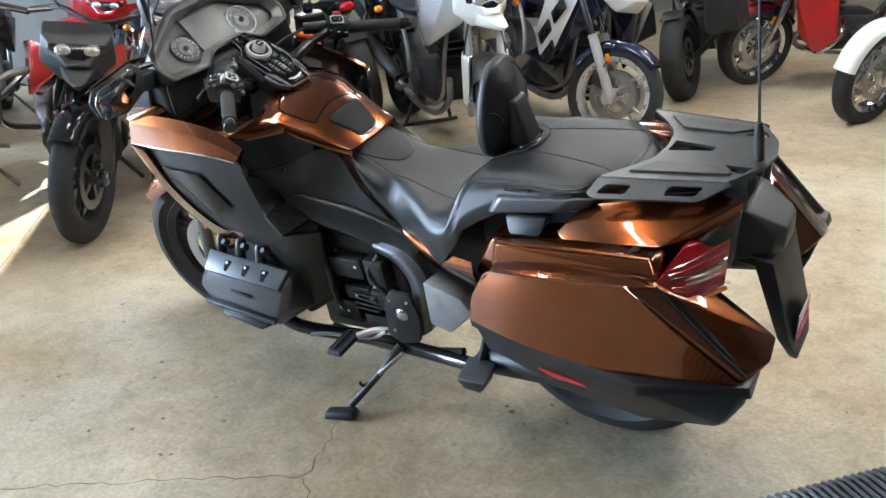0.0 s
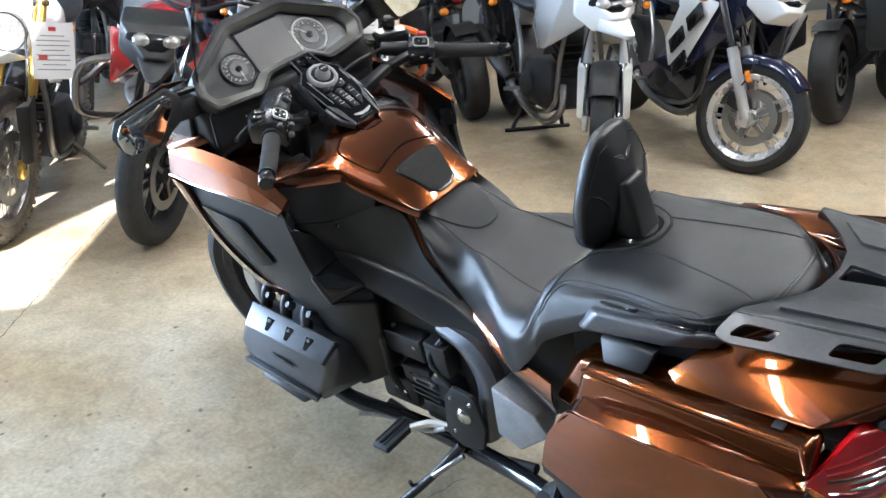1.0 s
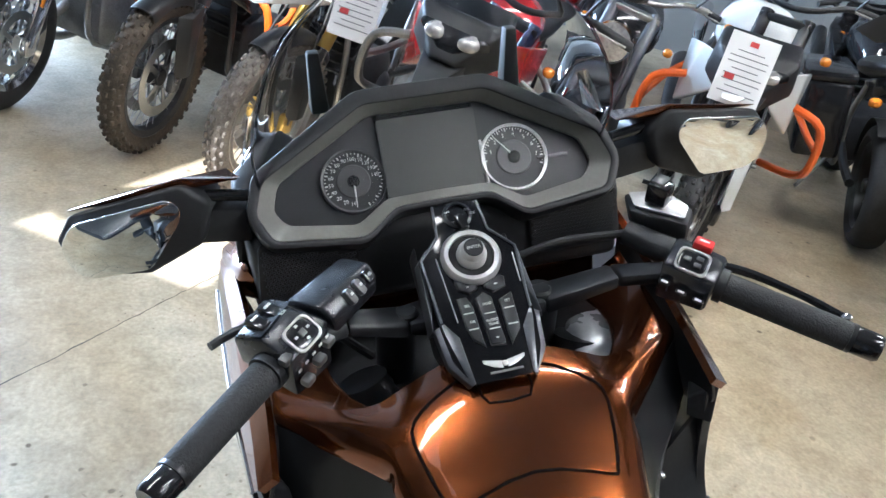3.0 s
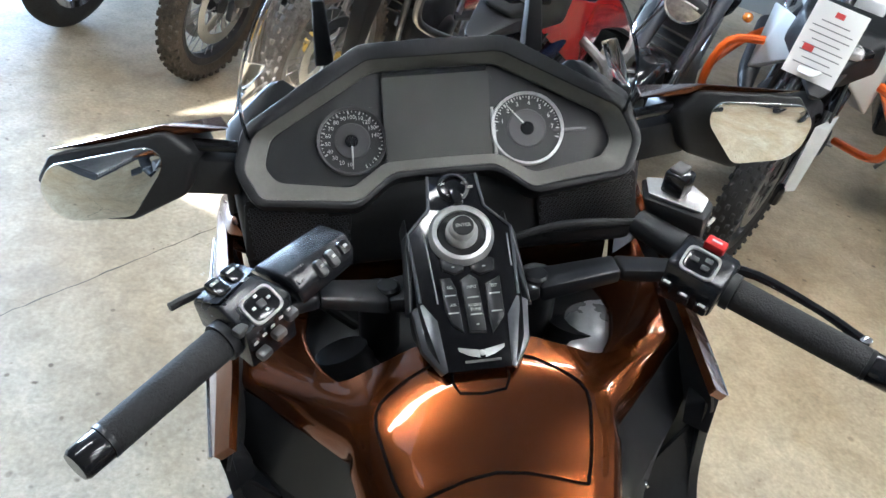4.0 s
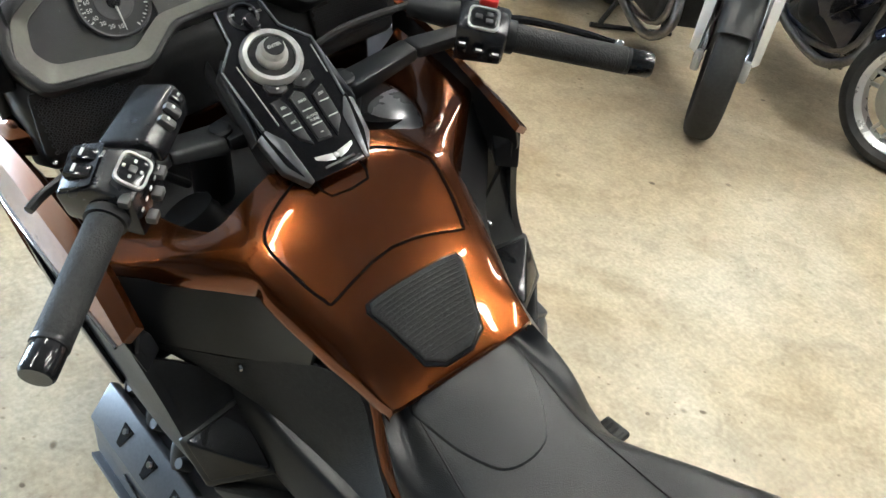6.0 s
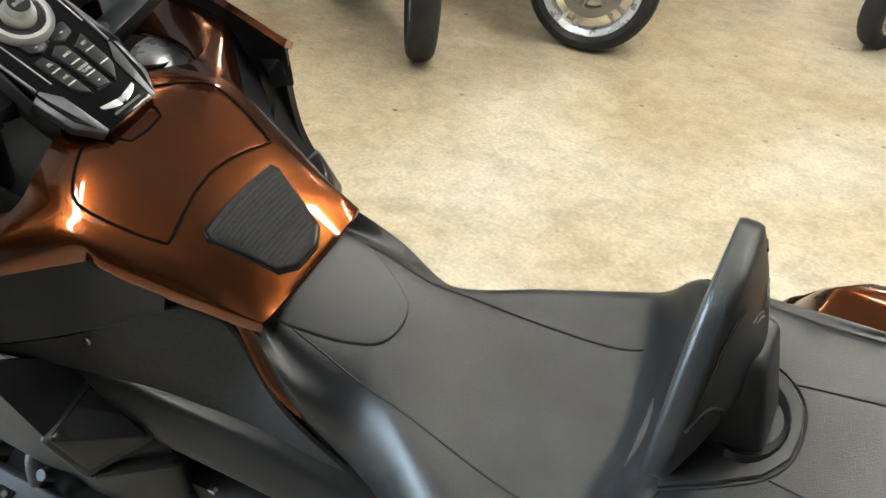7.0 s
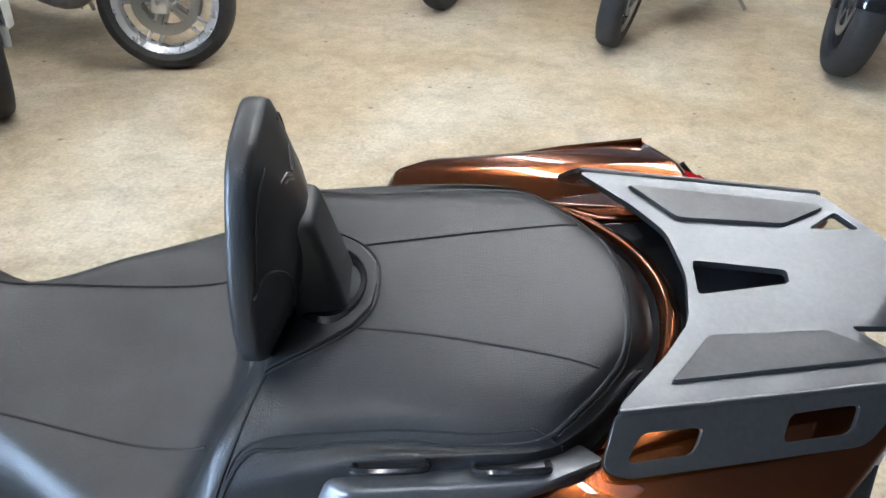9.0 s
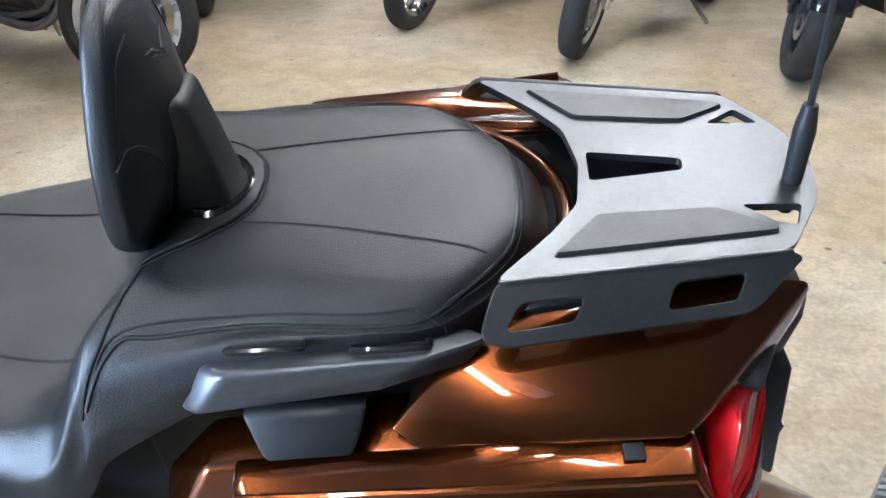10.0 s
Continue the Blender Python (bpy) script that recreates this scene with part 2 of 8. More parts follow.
def block(c, s, bevel=0.004, rot=(0, 0, 0), segments=2):
    bm = bmesh.new()
    bmesh.ops.create_cube(bm, size=1)
    bmesh.ops.scale(bm, vec=s, verts=bm.verts)
    bevelled(bm, bevel, segments)
    return transformed(bm, pose(*c, *rot))


def prism(poly, depth, m, bevel=0.003, segments=2):
    """A flat polygon (u, v) in the plane of m, depth thick to both sides of it."""
    bm = bmesh.new()
    lo = [bm.verts.new((u, v, -depth / 2)) for u, v in poly]
    hi = [bm.verts.new((u, v, depth / 2)) for u, v in poly]
    bm.faces.new(lo[::-1])
    bm.faces.new(hi)
    for i in range(len(poly)):
        j = (i + 1) % len(poly)
        bm.faces.new((lo[i], lo[j], hi[j], hi[i]))
    bevelled(bm, bevel, segments)
    return transformed(bm, m)


def plate(outer, holes, depth, m, bevel=0.0):
    """A polygon with holes cut through it."""
    bm = bmesh.new()
    loops = []
    edges = []
    for loop in [outer] + list(holes):
        vs = [bm.verts.new((u, v, depth / 2)) for u, v in loop]
        loops.append(vs)
        for i in range(len(vs)):
            edges.append(bm.edges.new((vs[i], vs[(i + 1) % len(vs)])))
    bmesh.ops.triangle_fill(bm, use_beauty=True, use_dissolve=False, edges=edges)
    r = bmesh.ops.extrude_face_region(bm, geom=list(bm.faces))
    bmesh.ops.translate(bm, vec=(0, 0, -depth), verts=[g for g in r["geom"] if isinstance(g, bmesh.types.BMVert)])
    bmesh.ops.recalc_face_normals(bm, faces=bm.faces)
    if bevel:
        edges = [e for e in bm.edges if len(e.link_faces) == 2 and e.calc_face_angle(0) > radians(50)]
        bmesh.ops.bevel(bm, geom=edges, offset=bevel, segments=2, profile=0.5, affect="EDGES", clamp_overlap=True)
    return transformed(bm, m)


def rounded(poly, r, n=4):
    """The polygon with its corners rounded."""
    out = []
    k = len(poly)
    for i in range(k):
        p, a, b = Vector(poly[i]), Vector(poly[i - 1]), Vector(poly[(i + 1) % k])
        da, db = a - p, b - p
        s = min(r, da.length * 0.45, db.length * 0.45)
        p0, p1 = p + da.normalized() * s, p + db.normalized() * s
        for j in range(n + 1):
            t = j / n
            q = p0 * (1 - t) ** 2 + p * 2 * t * (1 - t) + p1 * t * t
            out.append((q.x, q.y))
    return out


def catmull(points, n, closed=False):
    pts = [np.array(p, float) for p in points]
    k = len(pts)
    out = []
    spans = k if closed else k - 1
    for i in range(spans):
        if closed:
            p0, p1, p2, p3 = pts[i - 1], pts[i], pts[(i + 1) % k], pts[(i + 2) % k]
        else:
            p1, p2 = pts[i], pts[i + 1]
            p0 = pts[i - 1] if i else 2 * p1 - p2
            p3 = pts[i + 2] if i + 2 < k else 2 * p2 - p1
        for j in range(n):
            t = j / n
            out.append(0.5 * (2 * p1 + (p2 - p0) * t + (2 * p0 - 5 * p1 + 4 * p2 - p3) * t * t + (3 * p1 - p0 - 3 * p2 + p3) * t ** 3))
    if not closed:
        out.append(pts[-1])
    return out


def tube(points, r, seg=10, smooth=4):
    """A round bar along the points; r is one radius or one a point."""
    pts = [Vector(p) for p in (catmull(points, smooth) if smooth and len(points) > 2 else points)]
    k = len(pts)
    if isinstance(r, (int, float)):
        rs = [r] * k
    else:
        rs = np.interp(np.linspace(0, len(r) - 1, k), range(len(r)), r)
    bm = bmesh.new()
    rings = []
    side = None
    for i, p in enumerate(pts):
        d = (pts[min(i + 1, k - 1)] - pts[max(i - 1, 0)]).normalized()
        if side is None:
            side = d.orthogonal().normalized()
        side = (side - d * side.dot(d)).normalized()
        up = d.cross(side)
        rings.append([bm.verts.new(p + (side * math.cos(a) + up * math.sin(a)) * rs[i]) for a in [2 * math.pi * j / seg for j in range(seg)]])
    for a, b in zip(rings, rings[1:]):
        for j in range(seg):
            bm.faces.new((a[j], a[(j + 1) % seg], b[(j + 1) % seg], b[j]))
    bm.faces.new(rings[0][::-1])
    bm.faces.new(rings[-1])
    return bm


def lathe(profile, seg, m, closed=False):
    """Turns the profile (radius, height) round the z axis of m."""
    bm = bmesh.new()
    rings = []
    for r, h in profile:
        if r < 1e-6:
            rings.append([bm.verts.new((0, 0, h))])
        else:
            rings.append([bm.verts.new((r * math.cos(2 * math.pi * j / seg), r * math.sin(2 * math.pi * j / seg), h)) for j in range(seg)])
    pairs = list(zip(rings, rings[1:])) + ([(rings[-1], rings[0])] if closed else [])
    for a, b in pairs:
        for j in range(seg):
            q = [a[j % len(a)], a[(j + 1) % len(a)], b[(j + 1) % len(b)], b[j % len(b)]]
            q = list(dict.fromkeys(q))
            if len(q) > 2:
                bm.faces.new(q)
    if not closed:
        for ring in (rings[0], rings[-1]):
            if len(ring) > 2:
                bm.faces.new(ring)
    return transformed(bm, m)


def grid_points(rows, nu, nv):
    cols = [catmull(r, nv) for r in rows]
    lines = [catmull([c[j] for c in cols], nu) for j in range(len(cols[0]))]
    return [[lines[j][i] for j in range(len(lines))] for i in range(len(lines[0]))]


def sheet(rows, nu=5, nv=4, thick=0.004, inward=(0, 0, -1)):
    """A smooth panel through a grid of points, thick towards inward."""
    g = grid_points(rows, nu, nv)
    bm = bmesh.new()
    top = [[bm.verts.new(p) for p in r] for r in g]
    for i in range(len(g) - 1):
        for j in range(len(g[0]) - 1):
            bm.faces.new((top[i][j], top[i][j + 1], top[i + 1][j + 1], top[i + 1][j]))
    if thick:
        d = Vector(inward).normalized() * thick
        low = [[bm.verts.new(Vector(p) + d) for p in r] for r in g]
        n, k = len(g), len(g[0])
        for i in range(n - 1):
            for j in range(k - 1):
                bm.faces.new((low[i][j], low[i + 1][j], low[i + 1][j + 1], low[i][j + 1]))
        for i in range(n - 1):
            bm.faces.new((top[i][0], top[i + 1][0], low[i + 1][0], low[i][0]))
            bm.faces.new((top[i][-1], low[i][-1], low[i + 1][-1], top[i + 1][-1]))
        for j in range(k - 1):
            bm.faces.new((top[0][j], low[0][j], low[0][j + 1], top[0][j + 1]))
            bm.faces.new((top[-1][j], top[-1][j + 1], low[-1][j + 1], low[-1][j]))
    return bm


def whole(half):
    """Rows given from the middle outwards, completed to both sides."""
    return [[(x, -y, z) for x, y, z in reversed(r[1:])] + list(r) for r in half]


def loft(rings, bevel=0.0):
    bm = bmesh.new()
    rs = [[bm.verts.new(p) for p in r] for r in rings]
    k = len(rs[0])
    for a, b in zip(rs, rs[1:]):
        for j in range(k):
            bm.faces.new((a[j], a[(j + 1) % k], b[(j + 1) % k], b[j]))
    bm.faces.new(rs[0][::-1])
    bm.faces.new(rs[-1])
    return bevelled(bm, bevel)


def egg(stations, n=16, smooth=4, power=2.4):
    """A rounded body along x from stations (x, y, z, half width, half height)."""
    rings = []
    for x, y, z, w, h in catmull(stations, smooth):
        ring = []
        for j in range(n):
            a = 2 * math.pi * j / n
            c, s = math.cos(a), math.sin(a)
            ring.append((x, y + max(w, 0.002) * math.copysign(abs(c) ** (2 / power), c), z + max(h, 0.002) * math.copysign(abs(s) ** (2 / power), s)))
        rings.append(ring)
    return loft(rings)


from mathutils.bvhtree import BVHTree


def surface(bm):
    """To lay things on: the height of the top of bm over (x, y)."""
    tree = BVHTree.FromBMesh(bm)

    def height(x, y):
        hit = tree.ray_cast(Vector((x, y, 3)), Vector((0, 0, -1)))[0]
        return hit.z if hit else None
    return height


def laid(height, poly, lift, rings=7, rim=0.004, n=10):
    """A thin pad of the outline poly (x, y) that follows the surface below it."""
    k = len(poly)
    edge = []
    for i in range(k):
        a, b = Vector(poly[i]), Vector(poly[(i + 1) % k])
        for j in range(n):
            edge.append(a + (b - a) * (j / n))
    mid = sum(edge, Vector((0, 0))) / len(edge)
    bm = bmesh.new()
    zs = height(mid.x, mid.y) or 0
    centre = bm.verts.new((mid.x, mid.y, zs + lift))
    prev = None
    scales = [(i / rings, lift) for i in range(1, rings)] + [(0.975, lift), (1.0, lift - rim * 0.4), (1.0, lift - rim - 0.002)]
    for s, off in scales:
        ring = []
        for e in edge:
            q = mid + (e - mid) * s
            z = height(q.x, q.y)
            ring.append(bm.verts.new((q.x, q.y, (z if z is not None else zs) + off)))
        for j in range(len(edge)):
            j2 = (j + 1) % len(edge)
            if prev is None:
                bm.faces.new((centre, ring[j], ring[j2]))
            else:
                bm.faces.new((prev[j], ring[j], ring[j2], prev[j2]))
        prev = ring
    bm.faces.new(prev[::-1])
    return bm


def seam(height, path, r=0.0022, lift=0.0, smooth=6):
    pts = []
    for p in catmull([(*q, 0) for q in path], smooth):
        z = height(p[0], p[1])
        if z is not None:
            pts.append((p[0], p[1], z + lift))
    return tube(pts, r, 6, 0)


def empty(name, label, category, m=None, group=""):
    ob = new(name)
    ob.empty_display_size = 0.1
    if m is not None:
        ob.matrix_world = m
    return tagged(ob, label, category, group)


def writing(text, size, m, mat, parent, name="lettering"):
    cu = bpy.data.curves.new("t", "FONT")
    cu.body, cu.size, cu.align_x, cu.align_y, cu.extrude, cu.resolution_u = text, size, "CENTER", "CENTER", 0.0003, 2
    ob = bpy.data.objects.new("t", cu)
    scene.collection.objects.link(ob)
    dg = bpy.context.evaluated_depsgraph_get()
    dg.update()
    me = bpy.data.meshes.new_from_object(ob.evaluated_get(dg))
    bpy.data.objects.remove(ob)
    me.transform(m)
    me.name = name
    me.materials.clear()
    me.materials.append(mat)
    out = new(name, me)
    out.parent = parent
    return out


def pillow(outline, front, edge, back, m, power=2.6):
    """A padded board: outline (u, v), bulging by front and back beyond its edge thickness."""
    mu, mv = sum(p[0] for p in outline) / len(outline), sum(p[1] for p in outline) / len(outline)
    bm = bmesh.new()
    rings = []
    for side, bulge in ((1, front), (-1, back)):
        scales = (0.0, 0.25, 0.5, 0.7, 0.85, 0.94, 0.985, 1.0)
        for s in (scales if side > 0 else scales[::-1]):
            h = side * (edge * 0.5 * (1 if s < 1.0 else 0.55) + bulge * (1 - s ** power))
            if s == 0.0:
                rings.append([bm.verts.new((mu, mv, h))])
            else:
                rings.append([bm.verts.new((mu + (u - mu) * s, mv + (v - mv) * s, h)) for u, v in outline])
    n = len(outline)
    for a, b in zip(rings, rings[1:]):
        for j in range(n):
            k = (j + 1) % n
            if len(a) == 1:
                bm.faces.new((a[0], b[j], b[k]))
            elif len(b) == 1:
                bm.faces.new((a[j], b[0], a[k]))
            else:
                bm.faces.new((a[j], b[j], b[k], a[k]))
    return transformed(bm, m)


# ---- building ----
def quad_mesh(name, verts, faces, mat):
    me = bpy.data.meshes.new(name)
    me.from_pydata([tuple(v) for v in verts], [], faces)
    me.materials.append(mat)
    return new(name, me)


def wall(name, a, b, openings=(), thick=0.2):
    """A wall from a to b with openings (start, end, sill, head) along it."""
    a, b = Vector(a), Vector(b)
    d = (b - a)
    length = d.length
    turn = math.atan2(d.y, d.x)
    xs, bm = 0.0, bmesh.new()
    spans = []
    for s, e, sill, head in sorted(openings):
        spans.append((xs, s, 0, CEILING))
        if sill > 0:
            spans.append((s, e, 0, sill))
        spans.append((s, e, head, CEILING))
        xs = e
    spans.append((xs, length, 0, CEILING))
    for s, e, z0, z1 in spans:
        joined(bm, block(((s + e) / 2, 0, (z0 + z1) / 2), (e - s, thick, z1 - z0), 0))
    ob = part(name, transformed(bm, Matrix.Translation(a) @ Matrix.Rotation(turn, 4, "Z")), WALLPAINT)
    return tagged(ob, "dull grey painted showroom wall", "wall", kind="structure")


u0, u1, n0, n1 = -8.0, 13.0, -7.0, 10.0
floor = part("floor", block((0, 3, -0.1), (60, 60, 0.2), 0), CONCRETE)
tagged(floor, "worn tan concrete showroom floor with stains", "floor", kind="structure")
wall("wall_west", place(u0, n1), place(u1, n1))
wall("wall_north", place(u1, n1), place(u1, n0))
wall("wall_east", place(u1, n0), place(u0, n0))
wall("wall_south", place(u0, n0), place(u0, n1), [(11.7, 16.3, 0.0, 3.8)])

# the unseen ceiling, with an added slot that shapes the sun on the floor
shift = -SUN_HEADING * (CEILING / math.tan(SUN_ELEVATION))
corner = Vector((-3.285, 1.54, 0))
along, across = Vector((-0.74, 0.67, 0)) * 2.6, -U * 0.74
hole = [corner, corner + across, corner + across + along, corner + along]
hole = [p + shift + Vector((0, 0, CEILING)) for p in hole]
rim = [place(u0, n0, CEILING), place(u0, n1, CEILING), place(u1, n1, CEILING), place(u1, n0, CEILING)]
bm = bmesh.new()
for z in (0.0, 0.15):
    ov = [bm.verts.new(p + Vector((0, 0, z))) for p in rim]
    hv = [bm.verts.new(p + Vector((0, 0, z))) for p in hole]
    turned = [min((sum((rim[(k + d * i) % 4] - hole[i]).length for i in range(4)), k, d) for k in range(4) for d in (1, -1))]
    _, k, d = min(turned)
    for i in range(4):
        a, b = ov[(k + d * i) % 4], ov[(k + d * (i + 1)) % 4]
        bm.faces.new((hv[i], hv[(i + 1) % 4], b, a))
    if z:
        for i in range(4):
            bm.faces.new((hv[i], hv[(i + 1) % 4], first[(i + 1) % 4], first[i]))
    first = hv
ceiling = tagged(part("ceiling", bm, CEILPAINT), "unseen grey ceiling with an added slot that shapes the sun patch", "ceiling", kind="structure")

# daylight in the open roller door
day = new("door_daylight", bpy.data.lights.new("door_daylight", "AREA"))
day.data.shape, day.data.size, day.data.size_y, day.data.energy, day.data.color = "RECTANGLE", 4.5, 3.6, 950, (0.66, 0.82, 1.0)
day.matrix_world = look(place(u0 + 0.12, 7.0, 1.9), place(0, 5.4, 1.3))

# hanging fluorescent fixtures, all out of view: housing, four tubes, and their light
# (0.8, 4.9) and (3.8, 6.2) are added only to brighten the far side
FIXTURES = [(4.3, 1.7), (-1.07, 1.47), (7.2, 0.8), (7.2, 5.4), (0.8, 4.9), (3.8, 6.2), (3.215, 2.42)]


def ceiling_fixture(u, n):
    m = Matrix.Translation(place(u, n, 4.1)) @ Matrix.Rotation(math.atan2(-0.92, 0.39), 4, "Z")
    root = empty("ceiling_light", "unseen white fluorescent fixture with four bare tubes hanging from ceiling", "ceiling light", m, "ceiling lights")
    part("housing", block((0, 0, 0.05), (2.44, 0.20, 0.06), 0.01), WHITE, root)
    for i in range(4):
        part("tube", tube([(-1.19, -0.072 + 0.048 * i, 0.0), (1.19, -0.072 + 0.048 * i, 0.0)], 0.011, 8, 0), TUBE, root)
    for x in (-1.0, 1.0):
        part("hanger", tube([(x, 0, 0.08), (x, 0, 0.4)], 0.004, 6, 0), STEEL, root)


for u, n in FIXTURES:
    ceiling_fixture(u, n)


# cracks and the sawn joint in the floor
def crack(points, width, jag):
    rnd = random.Random(7)
    pts = [Vector((*p, 0)) for p in points]
    line = []
    for a, b in zip(pts, pts[1:]):
        k = max(2, int((b - a).length / 0.03))
        d = (b - a).normalized()
        side = Vector((-d.y, d.x, 0))
        for i in range(k):
            line.append(a + (b - a) * (i / k) + side * rnd.uniform(-jag, jag))
    line.append(pts[-1])
    bm = bmesh.new()
    prev = None
    for i, p in enumerate(line):
        d = (line[min(i + 1, len(line) - 1)] - line[max(i - 1, 0)]).normalized()
        s = Vector((-d.y, d.x, 0)) * width * rnd.uniform(0.35, 1.0)
        q = [bm.verts.new(p + s + Vector((0, 0, 0.0012))), bm.verts.new(p - s + Vector((0, 0, 0.0012)))]
        if prev:
            bm.faces.new((prev[0], q[0], q[1], prev[1]))
        prev = q
    return bm


for pts, w, j in (([(-2.6, 0.62), (-2.02, 1.01), (-1.62, 1.30), (-1.33, 1.485), (-1.435, 1.735), (-1.40, 2.0)], 0.0022, 0.012),
                  ([(-1.33, 1.485), (-1.05, 1.28), (-0.6, 1.0)], 0.0018, 0.012),
                  ([(-2.2, 0.55), (-2.82, 1.096), (-3.26, 1.494), (-4.6, 2.71)], 0.003, 0.004)):
    tagged(part("floor_crack", crack(pts, w, j), CRACK), "thin dark crack in the concrete floor", "crack", kind="structure")

# ---- the brown touring motorcycle ----
ROOT = Matrix.Translation((0, 2.171, 0)) @ pose(0, 0, 0, 14, 0, 0) @ Matrix.Translation((-1.8, 0, 0)) @ pose(0, 0, 0, 0, 0, 1.15) @ Matrix.Translation((1.8, 0, 0))
tourer = empty("touring_motorcycle", "copper-brown touring motorcycle leaning on its side stand", "motorcycle", ROOT)


def add(name, bm, mat, label="", parent=None, sharp=38):
    return part(name, bm, mat, parent or tourer, label, sharp)


def pair(name, make, mat, label="", parent=None, sharp=38):
    """The left part and its mirror on the right."""
    return [add(name, make(), mat, label, parent, sharp), add(name, mirrored(make()), mat, label, parent, sharp)]


SPOKES = {}


def road_wheel(parent, m, R, width, rim_r, spokes, rim_mat, tyre_mat=None, disc=True, double=True, name="wheel", spoke_w=0.016, knobs=0):
    """Rim with spokes; tyre and brake discs are its parts. Axle along the z of m."""
    w = width / 2
    bm = lathe([(rim_r + 0.004, -w * 0.80), (rim_r + 0.012, -w * 0.72), (rim_r - 0.012, -w * 0.55), (rim_r - 0.02, 0), (rim_r - 0.012, w * 0.55), (rim_r + 0.012, w * 0.72), (rim_r + 0.004, w * 0.80),
                (rim_r - 0.022, w * 0.6), (rim_r - 0.032, 0), (rim_r - 0.022, -w * 0.6)], 40, Matrix(), closed=True)
    joined(bm, lathe([(0.0, -w * 0.7), (0.035, -w * 0.7), (0.045, -w * 0.3), (0.045, w * 0.3), (0.035, w * 0.7), (0, w * 0.7)], 16, Matrix()))
    rim = part(name, transformed(bm, m), rim_mat, parent)
    if spokes > 12:
        for sgn in (-1, 1):
            for i in range(spokes // 4):
                for lean_ in (-0.28, 0.28):
                    a = 2 * math.pi * (i + (0.5 if lean_ > 0 else 0)) / (spokes // 4)
                    key = (spokes, round(rim_r, 3), round(w, 3), sgn, lean_)
                    if key not in SPOKES:
                        sp = part("spoke", tube([(0.035, 0, sgn * w * 0.5), ((rim_r - 0.02) * math.cos(lean_), (rim_r - 0.02) * math.sin(lean_), sgn * 0.01)], 0.0022, 5, 0), STEEL, rim)
                        SPOKES[key] = sp.data
                    else:
                        sp = new("spoke", SPOKES[key])
                        sp.parent = rim
                    sp.matrix_basis = m @ Matrix.Rotation(a, 4, "Z")
    else:
        for i in range(spokes):
            a = 2 * math.pi * i / spokes
            key = (spokes, round(rim_r, 3), spoke_w, rim_mat.name)
            if key not in SPOKES:
                b = bmesh.new()
                for k in (-1, 1):
                    o = spoke_w * 0.9
                    joined(b, hull([(0.03, k * o - spoke_w / 2, -0.014), (0.03, k * o + spoke_w / 2, -0.014), (0.03, k * o - spoke_w / 2, 0.014), (0.03, k * o + spoke_w / 2, 0.014),
                                    (rim_r - 0.02, k * o * 1.7 - spoke_w * 0.4, -0.012), (rim_r - 0.02, k * o * 1.7 + spoke_w * 0.4, -0.012), (rim_r - 0.02, k * o * 1.7 - spoke_w * 0.4, 0.012), (rim_r - 0.02, k * o * 1.7 + spoke_w * 0.4, 0.012)], 0.003, 1))
                sp = part("spoke", b, rim_mat, rim)
                SPOKES[key] = sp.data
            else:
                sp = new("spoke", SPOKES[key])
                sp.parent = rim
            sp.matrix_basis = m @ Matrix.Rotation(a, 4, "Z")
    prof = []
    for a in np.linspace(-1.0, 1.0, 13):
        prof.append((R - (R - rim_r - 0.03) * abs(a) ** 2.6 * 0.95, w * math.sin(a * 1.45) / math.sin(1.45)))
    prof = [(rim_r + 0.002, -w * 0.72)] + prof + [(rim_r + 0.002, w * 0.72)]
    tb = lathe(prof, 56, Matrix(), closed=True)
    if knobs:
        rows = (-0.78, -0.42, 0.0, 0.42, 0.78)
        for i in range(knobs):
            for j, s in enumerate(rows):
                a = 2 * math.pi * (i + 0.5 * (j % 2)) / knobs
                rr = R - (R - rim_r - 0.03) * abs(s) ** 2.6 * 0.95
                kb = block((rr, 0, w * math.sin(s * 1.45) / math.sin(1.45)), (0.022, 0.022, w * 0.30), 0.003, (0, -math.degrees(s * 0.75), 0), 1)
                joined(tb, transformed(kb, Matrix.Rotation(a, 4, "Z")))
    part("tyre", transformed(tb, m), tyre_mat or RUBBER, rim)
    if disc:
        for s in ((-1, 1) if double else (-1,)):
            d = lathe([(rim_r * 0.66, 0.002), (rim_r * 0.66, -0.002), (rim_r * 0.48, -0.002), (rim_r * 0.48, 0.002)], 40, Matrix.Translation((0, 0, s * (w * 0.72))), closed=True)
            for i in range(30):
                a = 2 * math.pi * i / 30
                joined(d, lathe([(0, -0.0027), (0.004, -0.0027), (0.004, 0.0027), (0, 0.0027)], 6, Matrix.Translation((rim_r * (0.53 + 0.08 * (i % 3) / 2) * math.cos(a), rim_r * (0.53 + 0.08 * (i % 3) / 2) * math.sin(a), s * w * 0.72))))
            for i in range(5):
                a = 2 * math.pi * i / 5
                joined(d, transformed(block((rim_r * 0.36, 0, 0), (rim_r * 0.32, 0.02, 0.004), 0), Matrix.Translation((0, 0, s * w * 0.72)) @ Matrix.Rotation(a, 4, "Z")))
            part("brake_disc", transformed(d, m), DISC, rim)
    return rim


def axle_pose(x, y, z, steer=0.0):
    """z of the pose along the axle (sideways)."""
    return Matrix.Translation((x, y, z)) @ Matrix.Rotation(radians(steer), 4, "Z") @ Matrix.Rotation(radians(90), 4, "X")


